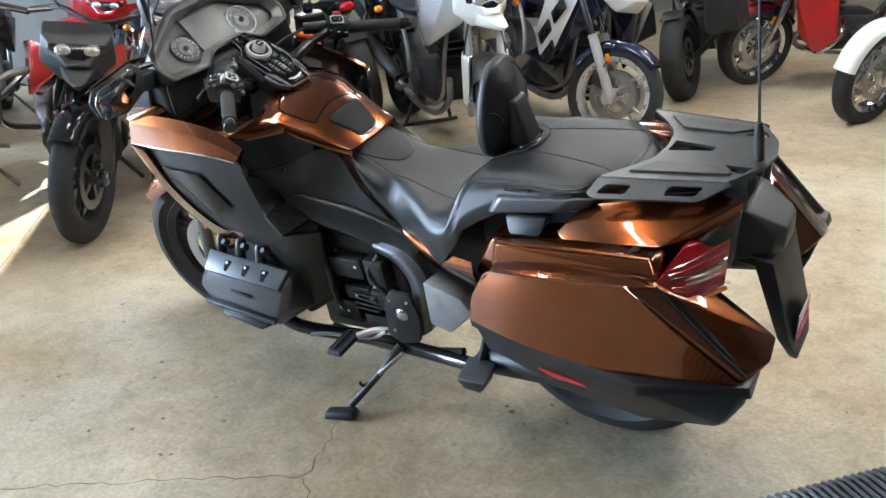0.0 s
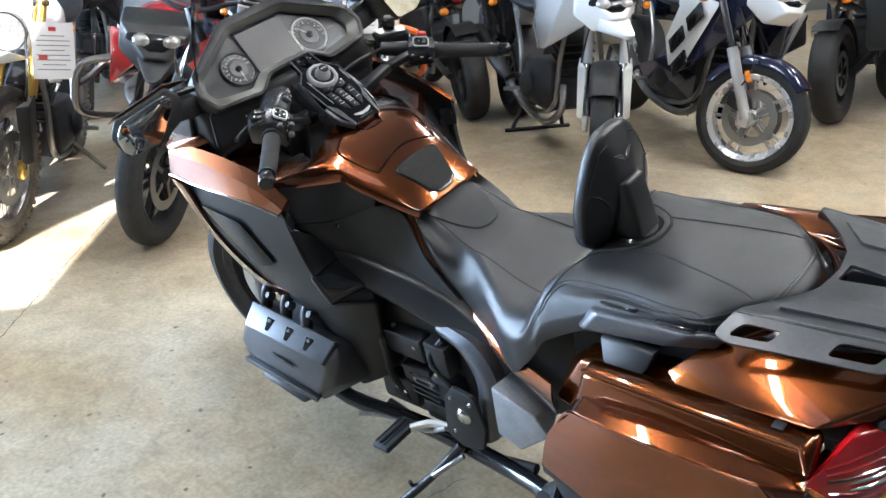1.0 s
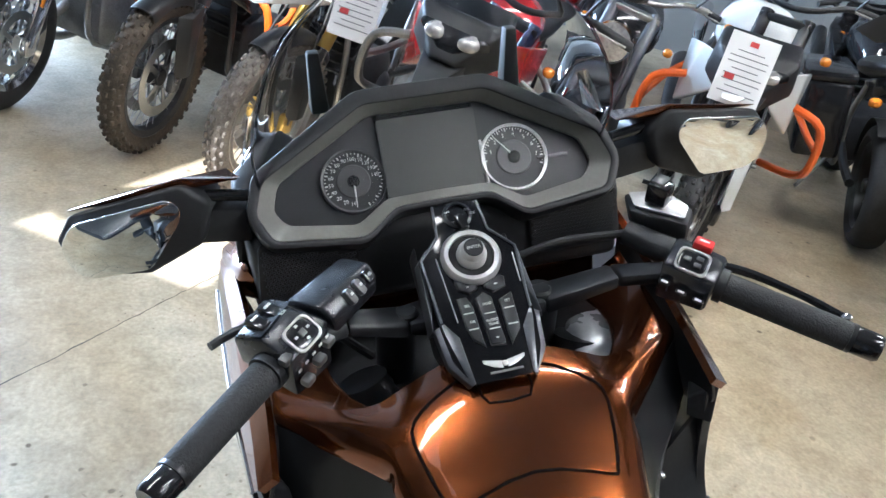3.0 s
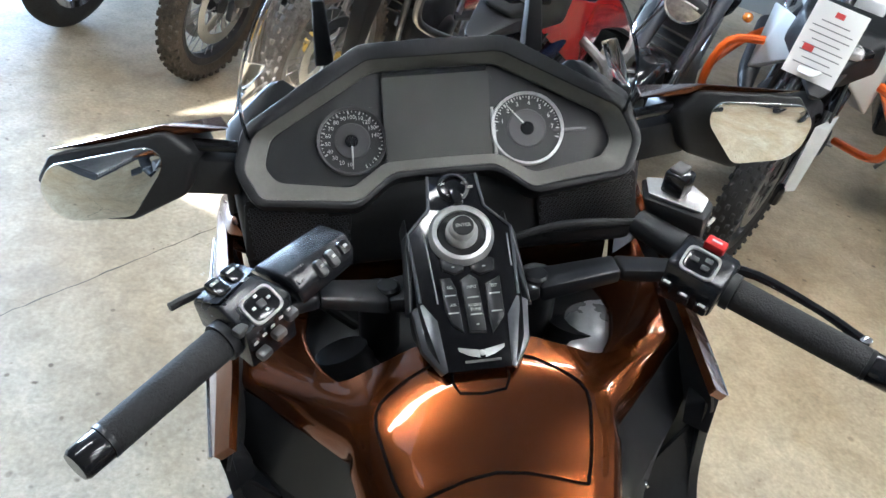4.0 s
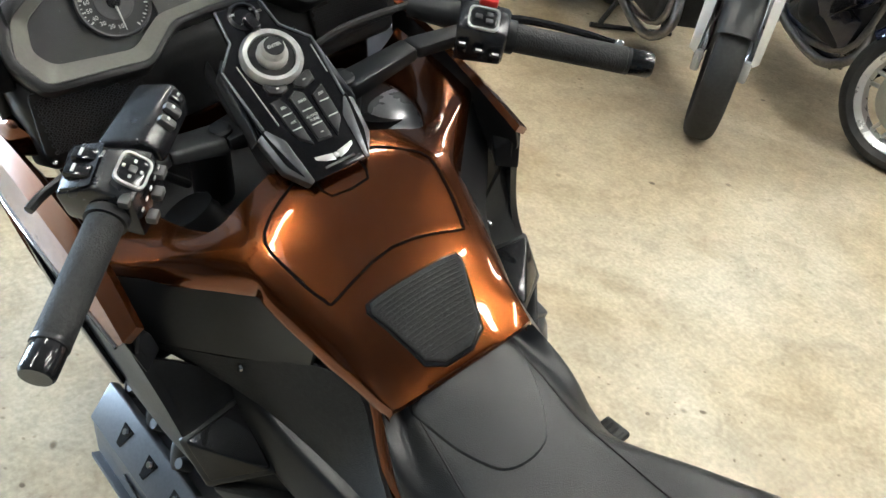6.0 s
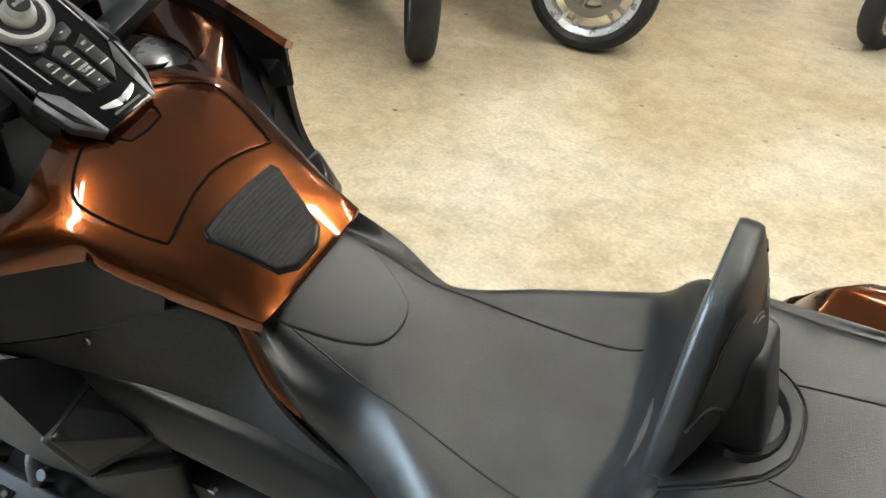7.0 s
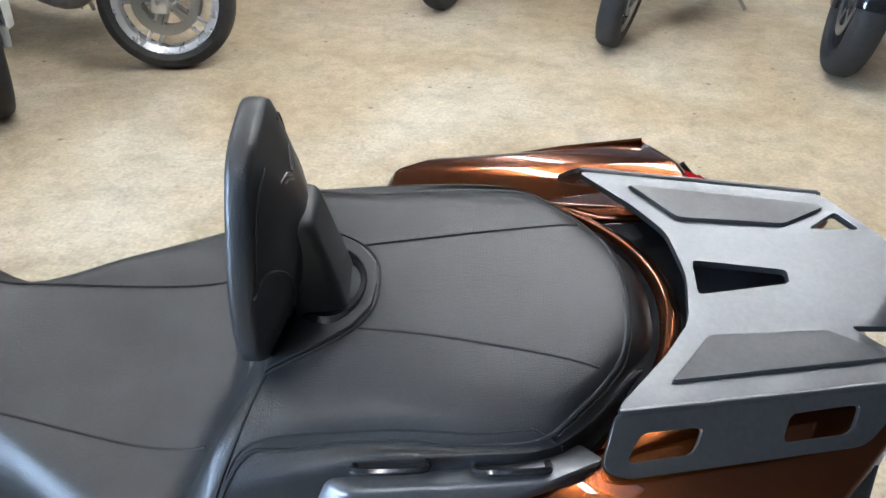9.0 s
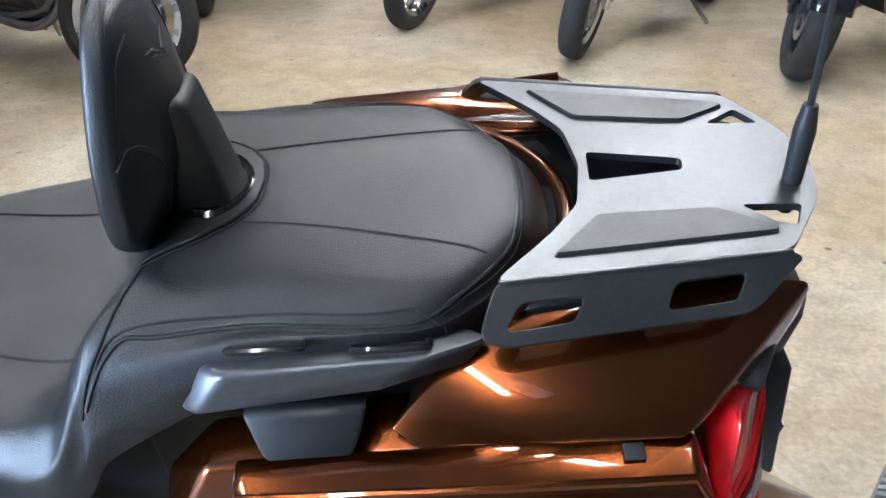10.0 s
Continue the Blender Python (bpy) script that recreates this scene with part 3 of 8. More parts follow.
STEER = 9.0
road_wheel(tourer, axle_pose(-2.235, -0.02, 0.322, STEER), 0.32, 0.13, 0.235, 7, ENGINE, spoke_w=0.012, name="front_wheel")
road_wheel(tourer, axle_pose(-0.74, 0, 0.318), 0.318, 0.20, 0.21, 5, ENGINE, name="rear_wheel")
fm = Matrix.Translation((-2.235, -0.02, 0.322)) @ Matrix.Rotation(radians(STEER), 4, "Z")
# front fender over the tyre
rows = []
for a in np.linspace(radians(48), radians(150), 8):
    r = 0.345
    c, s = math.cos(a), math.sin(a)
    rows.append([(-c * (r - 0.05), -0.085, s * (r - 0.05)), (-c * r, -0.07, s * r), (-c * (r + 0.015), 0, s * (r + 0.015)), (-c * r, 0.07, s * r), (-c * (r - 0.05), 0.085, s * (r - 0.05))])
add("front_fender", transformed(sheet(rows, 3, 3, 0.004, (0, 0, -1)), fm), PAINT, "glossy copper-brown front fender")
for s in (-1, 1):
    leg = add("fork_leg", transformed(tube([(0.0, s * 0.105, 0.0), (0.05, s * 0.105, 0.20), (0.10, s * 0.10, 0.42)], [0.026, 0.03, 0.028], 12), fm), GREYMETAL)
    part("brake_caliper", transformed(hull([(0.02, s * 0.07, 0.05), (0.13, s * 0.07, 0.07), (0.15, s * 0.07, 0.16), (0.06, s * 0.07, 0.19), (0.02, s * 0.115, 0.06), (0.12, s * 0.115, 0.08), (0.14, s * 0.115, 0.15), (0.06, s * 0.115, 0.17)], 0.008), fm), GOLD, leg, "gold brake caliper")
add("amber_reflector", transformed(block((0.06, -0.135, 0.20), (0.02, 0.006, 0.075), 0.003, (0, -14, 0)), fm), AMBER, "amber fork reflector")

# dark inner body under the panels
add("frame_core", hull([(-2.02, -0.14, 0.45), (-2.02, 0.14, 0.45), (-1.95, -0.14, 0.84), (-1.95, 0.14, 0.84), (-1.50, -0.11, 0.79), (-1.50, 0.11, 0.79), (-1.30, -0.11, 0.70), (-1.30, 0.11, 0.70), (-0.95, -0.12, 0.66), (-0.95, 0.12, 0.66), (-1.0, -0.12, 0.42), (-1.0, 0.12, 0.42), (-1.75, -0.13, 0.25), (-1.75, 0.13, 0.25)], 0.01), PLASTIC, "black frame and inner panels")
add("tail_core", hull([(-1.0, -0.13, 0.55), (-1.0, 0.13, 0.55), (-1.0, -0.13, 0.78), (-1.0, 0.13, 0.78), (-0.42, -0.12, 0.80), (-0.42, 0.12, 0.80), (-0.42, -0.12, 0.66), (-0.42, 0.12, 0.66)], 0.01), PLASTIC)

# ---- top cover (tank) ----
TANK = [
    [(-1.690, 0, 0.988), (-1.690, 0.056, 0.982), (-1.678, 0.112, 0.967), (-1.676, 0.150, 0.952), (-1.692, 0.200, 0.946), (-1.742, 0.270, 0.940)],
    [(-1.655, 0, 0.984), (-1.655, 0.056, 0.979), (-1.652, 0.110, 0.966), (-1.650, 0.142, 0.953), (-1.665, 0.188, 0.943), (-1.722, 0.273, 0.934)],
    [(-1.630, 0, 0.978), (-1.630, 0.056, 0.974), (-1.628, 0.109, 0.962), (-1.626, 0.139, 0.949), (-1.634, 0.168, 0.936), (-1.690, 0.240, 0.918)],
    [(-1.600, 0, 0.967), (-1.600, 0.056, 0.963), (-1.599, 0.107, 0.952), (-1.598, 0.132, 0.940), (-1.598, 0.147, 0.930), (-1.604, 0.158, 0.910)]]
for x, zc, ze, w in ((-1.575, 0.956, 0.918, 0.150), (-1.550, 0.944, 0.905, 0.144), (-1.520, 0.930, 0.891, 0.136), (-1.490, 0.914, 0.877, 0.128), (-1.455, 0.889, 0.862, 0.117), (-1.425, 0.863, 0.852, 0.110), (-1.403, 0.843, 0.846, 0.104)):
    TANK.append([(x, 0, zc), (x, 0.38 * w, zc - 0.09 * (zc - ze)), (x, 0.70 * w, zc - 0.40 * (zc - ze)), (x, 0.86 * w, zc - 0.72 * (zc - ze)), (x - 0.001, 0.955 * w, ze), (x - 0.003, w, ze - 0.010)])
TANK = whole(TANK)
tank_bm = sheet(TANK, 4, 5, 0.006)
tank_top = surface(tank_bm)
tank = add("top_cover", tank_bm, PAINT, "glossy copper-brown top cover", sharp=50)
LID = [(-1.657, -0.046), (-1.638, -0.090), (-1.614, -0.117), (-1.565, -0.110), (-1.528, -0.098), (-1.520, -0.085), (-1.532, 0.0), (-1.520, 0.085), (-1.528, 0.098), (-1.565, 0.110), (-1.614, 0.117), (-1.638, 0.090), (-1.657, 0.046)]
part("lid_gap", seam(tank_top, LID + LID[:1], 0.0019, 0.0003, 3), GAPBLACK, tank, "dark gap round the lid")
part("lid", laid(tank_top, [(x * 0.985 - 1.59 * 0.015, y * 0.985) for x, y in LID], 0.0008, rim=0.0006), PAINT, tank, "copper-brown storage lid")
part("latch_gap", seam(tank_top, [(-1.640, -0.030), (-1.614, -0.024), (-1.614, 0.026), (-1.640, 0.032)], 0.0016, 0.0010, 2), GAPBLACK, tank)
PAD = [(-1.494, -0.060), (-1.486, -0.064), (-1.425, -0.040), (-1.414, -0.018), (-1.414, 0.018), (-1.425, 0.040), (-1.486, 0.064), (-1.494, 0.060)]
part("pad_rim", laid(tank_top, [(x - 0.004 if x < -1.45 else x + 0.004, y * 1.07) for x, y in PAD], 0.002), DARKPAINT, tank)
part("knee_pad", laid(tank_top, PAD, 0.0055), GRIP, tank, "black ribbed rubber pad")
for i in range(16):
    x = -1.488 + i * 0.0044
    hw = float(np.interp(x, [-1.494, -1.486, -1.425, -1.414], [0.056, 0.059, 0.037, 0.015]))
    part("pad_rib", seam(tank_top, [(x, -hw), (x, 0), (x, hw)], 0.0011, 0.006, 5), GRIP, tank)

# black hollow between the bars and the body
add("steering_well", hull([(-1.93, -0.262, 0.905), (-1.93, 0.262, 0.905), (-1.78, -0.262, 0.895), (-1.78, 0.262, 0.895), (-1.60, -0.13, 0.87), (-1.60, 0.13, 0.87), (-1.93, -0.25, 0.74), (-1.93, 0.25, 0.74), (-1.62, -0.12, 0.74), (-1.62, 0.12, 0.74)], 0.01), PLASTIC, "black hollow round the steering head")
for sg in (-1, 1):
    add("fork_top", tube([(-1.80, sg * 0.10, 0.90), (-1.775, sg * 0.098, 0.995)], 0.026, 14, 0), PLASTIC2)
add("horn_cover", egg([(-1.83, 0.185, 0.895, 0.02, 0.008), (-1.80, 0.180, 0.908, 0.036, 0.020), (-1.73, 0.165, 0.905, 0.042, 0.022), (-1.70, 0.155, 0.895, 0.02, 0.01)], 16, 4, 2.6), ALLOY, "silver-grey cover beside the steering head")
# brown decks beside the steering head, and the ribbed boots in the hollow
pair("side_deck", lambda: sheet([
    [(-1.676, -0.158, 0.9505), (-1.715, -0.180, 0.946), (-1.780, -0.196, 0.941), (-1.865, -0.186, 0.936)],
    [(-1.694, -0.205, 0.9450), (-1.738, -0.226, 0.946), (-1.800, -0.236, 0.948), (-1.880, -0.232, 0.946)],
    [(-1.741, -0.270, 0.9405), (-1.778, -0.273, 0.948), (-1.830, -0.275, 0.954), (-1.900, -0.276, 0.958)]], 4, 4, 0.012), PAINT, "copper-brown deck beside the steering head")
pair("deck_lip", lambda: tube([(-1.676, -0.157, 0.946), (-1.715, -0.179, 0.942), (-1.780, -0.195, 0.937), (-1.865, -0.185, 0.932)], 0.004, 8), PAINT)
boot = []
for k in range(14):
    boot.append((0.050 + (0.0025 if k % 2 else 0.0) - 0.0014 * k, 0.009 * k))
boot = [(0.0, 0.0)] + boot + [(0.0, 0.118)]
pair("ribbed_boot", lambda: lathe(boot, 24, Matrix.Translation((-1.735, -0.122, 0.812)) @ pose(0, 0, 0, 14, -16, 0)), PLASTIC2, "black ribbed rubber boot")

# side panels beside the tank: black hollow cheek
CHEEK = [
    [(-1.715, -0.270, 0.924), (-1.665, -0.212, 0.914), (-1.607, -0.157, 0.910), (-1.554, -0.143, 0.893), (-1.508, -0.131, 0.874)],
    [(-1.705, -0.278, 0.885), (-1.66, -0.228, 0.875), (-1.612, -0.186, 0.862), (-1.555, -0.158, 0.852), (-1.510, -0.137, 0.858)],
    [(-1.700, -0.284, 0.845), (-1.655, -0.246, 0.834), (-1.610, -0.204, 0.826), (-1.555, -0.166, 0.836), (-1.510, -0.139, 0.853)]]
pair("cheek_panel", lambda: sheet(CHEEK, 6, 5, 0.006, (0, 0.6, -0.6)), PLASTIC2, "black moulded knee panel")
pair("blade_inner", lambda: sheet([
    [(-1.93, -0.285, 0.992), (-1.80, -0.275, 0.976), (-1.71, -0.270, 0.954), (-1.628, -0.274, 0.914)],
    [(-1.90, -0.265, 0.935), (-1.79, -0.258, 0.918), (-1.715, -0.264, 0.898), (-1.640, -0.286, 0.868)],
    [(-1.86, -0.255, 0.880), (-1.78, -0.262, 0.860), (-1.705, -0.276, 0.842), (-1.664, -0.280, 0.846)]], 4, 4, 0.004, (0, -1, 0)), PLASTIC, "black inner face of the blade")
# textured knee panel under the brown strip
KNEE = [
    [(-1.680, -0.268, 0.836), (-1.600, -0.196, 0.823), (-1.510, -0.138, 0.852), (-1.455, -0.112, 0.832), (-1.375, -0.140, 0.748), (-1.30, -0.136, 0.655)],
    [(-1.660, -0.235, 0.785), (-1.585, -0.190, 0.772), (-1.500, -0.155, 0.775), (-1.440, -0.140, 0.758), (-1.370, -0.145, 0.705), (-1.30, -0.138, 0.650)],
    [(-1.645, -0.205, 0.738), (-1.570, -0.182, 0.722), (-1.490, -0.166, 0.705), (-1.430, -0.156, 0.692), (-1.365, -0.148, 0.670), (-1.30, -0.140, 0.642)]]
pair("knee_panel", lambda: sheet(KNEE, 4, 4, 0.006, (0, 1, 0)), GRIP, "textured black knee panel")
pair("panel_screw", lambda: lathe([(0, 0.003), (0.005, 0.003), (0.006, 0), (0, 0)], 10, Matrix.Translation((-1.592, -0.1945, 0.812)) @ pose(0, 0, 0, 70, 0, 0)), CHROME)

# brown strip below the seat edge
STRIP = [
    [(-1.425, -0.101, 0.840), (-1.370, -0.122, 0.754), (-1.285, -0.120, 0.655), (-1.128, -0.196, 0.640), (-0.95, -0.268, 0.678)],
    [(-1.437, -0.110, 0.838), (-1.380, -0.134, 0.750), (-1.295, -0.132, 0.644), (-1.128, -0.212, 0.620), (-0.94, -0.284, 0.655)],
    [(-1.445, -0.104, 0.823), (-1.385, -0.128, 0.734), (-1.300, -0.126, 0.626), (-1.12, -0.204, 0.595), (-0.94, -0.276, 0.612)]]
pair("side_strip", lambda: sheet(STRIP, 3, 5, 0.005, (0, 1, 0)), PAINT, "copper-brown strip below the seat")

# ---- seat ----
SX = [-1.425, -1.36, -1.28, -1.18, -1.09, -1.025, -0.990, -0.962, -0.936, -0.85, -0.76, -0.70, -0.665, -0.635, -0.610, -0.588, -0.570]
SZ = [0.842, 0.812, 0.782, 0.758, 0.746, 0.752, 0.780, 0.838, 0.867, 0.878, 0.880, 0.879, 0.878, 0.876, 0.873, 0.862, 0.838]
SW = [0.092, 0.111, 0.112, 0.158, 0.200, 0.215, 0.208, 0.190, 0.172, 0.158, 0.164, 0.162, 0.142, 0.112, 0.080, 0.060, 0.046]
LY = [0.101, 0.126, 0.132, 0.172, 0.216, 0.238, 0.240, 0.234, 0.224, 0.198, 0.188, 0.178, 0.158, 0.130, 0.102, 0.078, 0.058]
LZ = [0.842, 0.772, 0.690, 0.640, 0.640, 0.664, 0.698, 0.735, 0.772, 0.826, 0.836, 0.834, 0.830, 0.828, 0.826, 0.822, 0.815]
WRAP = [0, 0, 0, 0, 0.45, 0.9, 1.0, 1.0, 1.0, 0.35, 0, 0, 0, 0, 0, 0, 0]
half = []
for x, z, w, ly, lz, wrap in zip(SX, SZ, SW, LY, LZ, WRAP):
    dish = 0.010 if -1.2 < x < -1.0 else 0.0
    row = [(x, 0, z - dish * 0.4), (x, w * 0.55, z - 0.002), (x, w * 0.88, z - 0.010 + dish), (x, w * 1.06, z - 0.030 + dish * 0.5), (x, (w + ly) / 2 + (0.010 if x < -0.98 else 0.004), (z + lz) / 2 - 0.004), (x, ly, lz)]
    if x < -1.2:
        row = [(x, 0, z), (x, w * 0.50, z - 0.002), (x, w * 0.74, z - 0.008), (x, w * 0.93, z - 0.026), (x, (w * 0.93 + ly) / 2 + 0.007, (z - 0.026 + lz) / 2 + 0.002), (x, ly + 0.003, lz)]
    half.append([(px - wrap * 1.5 * min(py, 0.17) ** 2, py, pz) for px, py, pz in row])
seat_bm = sheet(whole(half), 5, 4, 0.03)
seat_top = surface(seat_bm)
seat = add("seat", seat_bm, LEATHER, "black grained vinyl stepped seat", sharp=60)
part("seat_nose_panel", laid(seat_top, rounded([(-1.418, -0.084), (-1.340, -0.062), (-1.296, -0.034), (-1.288, 0.0), (-1.296, 0.034), (-1.340, 0.062), (-1.418, 0.084)], 0.03), 0.003, n=2), LEATHER2, seat)
for s in (-1, 1):
    part("seat_seam", seam(seat_top, [(-1.39, s * 0.075), (-1.25, s * 0.088), (-1.12, s * 0.108), (-1.03, s * 0.118)], 0.0016, 0.0), STITCH, seat)
    part("seat_seam", seam(seat_top, [(-0.872, s * 0.056), (-0.80, s * 0.066), (-0.70, s * 0.084), (-0.642, s * 0.096)], 0.0014, 0.0), STITCH, seat)
    part("seat_piping", seam(seat_top, [(-0.995, s * 0.212), (-0.965, s * 0.176), (-0.93, s * 0.172), (-0.85, s * 0.165), (-0.76, s * 0.170), (-0.705, s * 0.166), (-0.672, s * 0.146)], 0.0022, 0.0), LEATHER2, seat)
    part("seat_seam", seam(seat_top, [(-0.990, s * 0.204), (-0.960, s * 0.168), (-0.85, s * 0.158), (-0.76, s * 0.162), (-0.708, s * 0.158)], 0.0012, 0.0003), STITCH, seat)
    part("seat_seam", seam(seat_top, [(-1.00, s * 0.215), (-0.975, s * 0.165), (-0.955, s * 0.10)], 0.0018, 0.0), STITCH, seat)
    part("seat_seam", seam(seat_top, [(-0.706, s * 0.158), (-0.684, s * 0.166), (-0.672, s * 0.168)], 0.0012, 0.0), STITCH, seat)
REAR_CREASE = [(-0.690, -0.160), (-0.662, -0.134), (-0.634, -0.103), (-0.613, -0.066), (-0.606, 0), (-0.613, 0.066), (-0.634, 0.103), (-0.662, 0.134), (-0.690, 0.160)]
part("seat_piping", seam(seat_top, REAR_CREASE, 0.0024, 0.0), LEATHER2, seat)
part("seat_seam", seam(seat_top, [(x + 0.0055, y) for x, y in REAR_CREASE], 0.0012, 0.0003), STITCH, seat)
SOCKET = [(-0.958, -0.100), (-0.915, -0.080), (-0.878, -0.056), (-0.860, -0.030), (-0.856, 0.0), (-0.860, 0.030), (-0.878, 0.056), (-0.915, 0.080), (-0.958, 0.100)]
part("socket_panel_seam", seam(seat_top, [(x * 1.0 + 0.002, y * 1.03) for x, y in SOCKET], 0.0011, 0.0008), STITCH, seat)
part("backrest_socket_panel", laid(seat_top, SOCKET, 0.004), LEATHER2, seat)

# rider backrest with its post
BACK = rounded([(-0.070, -0.108), (-0.112, -0.070), (-0.112, 0.0), (-0.086, 0.062), (-0.046, 0.122), (0.046, 0.122), (0.086, 0.062), (0.112, 0.0), (0.112, -0.070), (0.070, -0.108)], 0.030, 5)
pad_bm = pillow(BACK, 0.040, 0.020, 0.005, Matrix.Translation((-0.962, 0.0, 0.960)) @ pose(0, 0, 0, 0, 2, 0) @ pose(0, 0, 0, 90, 0, 90), 1.5)
pad_tree = BVHTree.FromBMesh(pad_bm)


def on_pad(y, z, lift=0.0006):
    """The point of the backrest's rear face at this height and side."""
    hit = pad_tree.ray_cast(Vector((-0.5, y, z)), Vector((-1, 0, 0)))[0]
    return (hit.x + lift, y, z) if hit else (-0.93, y, z)


backrest = add("backrest", pad_bm, LEATHER2, "black padded rider backrest with stitched emblem", sharp=70)
part("backrest_post", hull([(-0.935, -0.036, 0.988), (-0.935, 0.036, 0.988), (-0.908, -0.030, 0.990), (-0.908, 0.030, 0.990), (-0.935, -0.046, 0.86), (-0.935, 0.046, 0.86), (-0.880, -0.036, 0.865), (-0.880, 0.036, 0.865)], 0.010, 3), PLASTIC, backrest)
for s in (-1, 1):
    part("backrest_seam", tube([on_pad(s * y, z) for y, z in ((0.104, 0.972), (0.085, 0.982), (0.066, 0.965), (0.054, 0.930), (0.050, 0.885))], 0.0020, 6), STITCH, backrest)
    part("backrest_welt", tube([on_pad(s * y, z, 0.0) for y, z in ((0.096, 0.980), (0.078, 1.018), (0.056, 1.048), (0.034, 1.058))], 0.0018, 6), STITCH, backrest)
    part("stitched_wing", tube([on_pad(s * 0.003, 1.026), on_pad(s * 0.012, 1.033), on_pad(s * 0.026, 1.036)], [0.0016, 0.0014, 0.0006], 6), DIALGREY, backrest)
    part("stitched_wing", tube([on_pad(s * 0.004, 1.022), on_pad(s * 0.011, 1.027), on_pad(s * 0.020, 1.030)], [0.0016, 0.0013, 0.0006], 6), DIALGREY, backrest)
part("socket", transformed(lathe([(0.030, 0), (0.052, 0), (0.056, 0.006), (0.050, 0.010), (0.034, 0.006)], 24, Matrix(), closed=True), Matrix.Translation((-0.905, 0, 0.872)) @ Matrix.Diagonal((0.74, 0.94, 1, 1))), DARKPAINT, seat, "gloss black backrest socket")

# passenger grab handles, left and right
def grab():
    bm = hull([(-0.892, -0.196, 0.836), (-0.870, -0.212, 0.840), (-0.696, -0.208, 0.856), (-0.640, -0.180, 0.850), (-0.918, -0.208, 0.790), (-0.900, -0.222, 0.796), (-0.745, -0.214, 0.815), (-0.66, -0.19, 0.825), (-0.90, -0.16, 0.80), (-0.66, -0.15, 0.83)], 0.007, 3)
    return bm
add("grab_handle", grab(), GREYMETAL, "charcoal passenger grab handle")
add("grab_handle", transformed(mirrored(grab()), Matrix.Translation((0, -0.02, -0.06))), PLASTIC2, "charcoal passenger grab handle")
for x in (-0.835, -0.728):
    add("seat_hook", tube([(x - 0.032, -0.184, 0.842), (x - 0.028, -0.196, 0.852), (x + 0.028, -0.196, 0.856), (x + 0.032, -0.184, 0.850)], 0.0035, 6), DARKPAINT)
pair("inner_cover", lambda: hull([(-0.950, -0.200, 0.690), (-0.900, -0.236, 0.735), (-0.730, -0.236, 0.762), (-0.50, -0.236, 0.785), (-0.50, -0.18, 0.790), (-0.74, -0.18, 0.775), (-0.90, -0.18, 0.74), (-0.95, -0.26, 0.64), (-0.93, -0.18, 0.60), (-0.50, -0.20, 0.66), (-0.88, -0.26, 0.62)], 0.006, 3), PAINT, "copper-brown cover inside the saddlebag")
pair("lock_cover", lambda: hull([(-0.86, -0.222, 0.800), (-0.75, -0.222, 0.806), (-0.76, -0.248, 0.770), (-0.84, -0.25, 0.765), (-0.86, -0.19, 0.79), (-0.75, -0.19, 0.80)], 0.006), PLASTIC)

# ---- rear side covers and saddlebags ----
pair("rear_cowl", lambda: hull([(-0.733, -0.222, 0.776), (-0.705, -0.240, 0.766), (-0.478, -0.254, 0.802), (-0.442, -0.125, 0.860), (-0.672, -0.178, 0.829), (-0.60, -0.142, 0.838), (-0.345, -0.125, 0.858), (-0.352, -0.135, 0.822), (-0.385, -0.17, 0.800),
                                (-0.40, -0.120, 0.862), (-0.70, -0.15, 0.775), (-0.40, -0.10, 0.77)], 0.0045, 3), PAINT, "copper-brown rear side cowl", sharp=25)
RIDGE = (-0.160, -0.120, -0.080, -0.040, 0.0, 0.040, 0.080, 0.120, 0.160)
add("tail_ridge", sheet([[(-0.568 + dx - 3.4 * y * y, y, z - 0.9 * y * y) for y in RIDGE] for dx, z in ((0.0, 0.838), (0.010, 0.856), (0.022, 0.853), (0.030, 0.835))], 4, 3, 0.01), PAINT, "copper-brown ridge behind the seat")
add("tail_cover", hull([(-0.62, -0.14, 0.835), (-0.62, 0.14, 0.835), (-0.40, -0.12, 0.872), (-0.40, 0.12, 0.872), (-0.36, -0.10, 0.80), (-0.36, 0.10, 0.80), (-0.62, -0.14, 0.79), (-0.62, 0.14, 0.79)], 0.01), DARKPAINT, "gloss black tail cover")


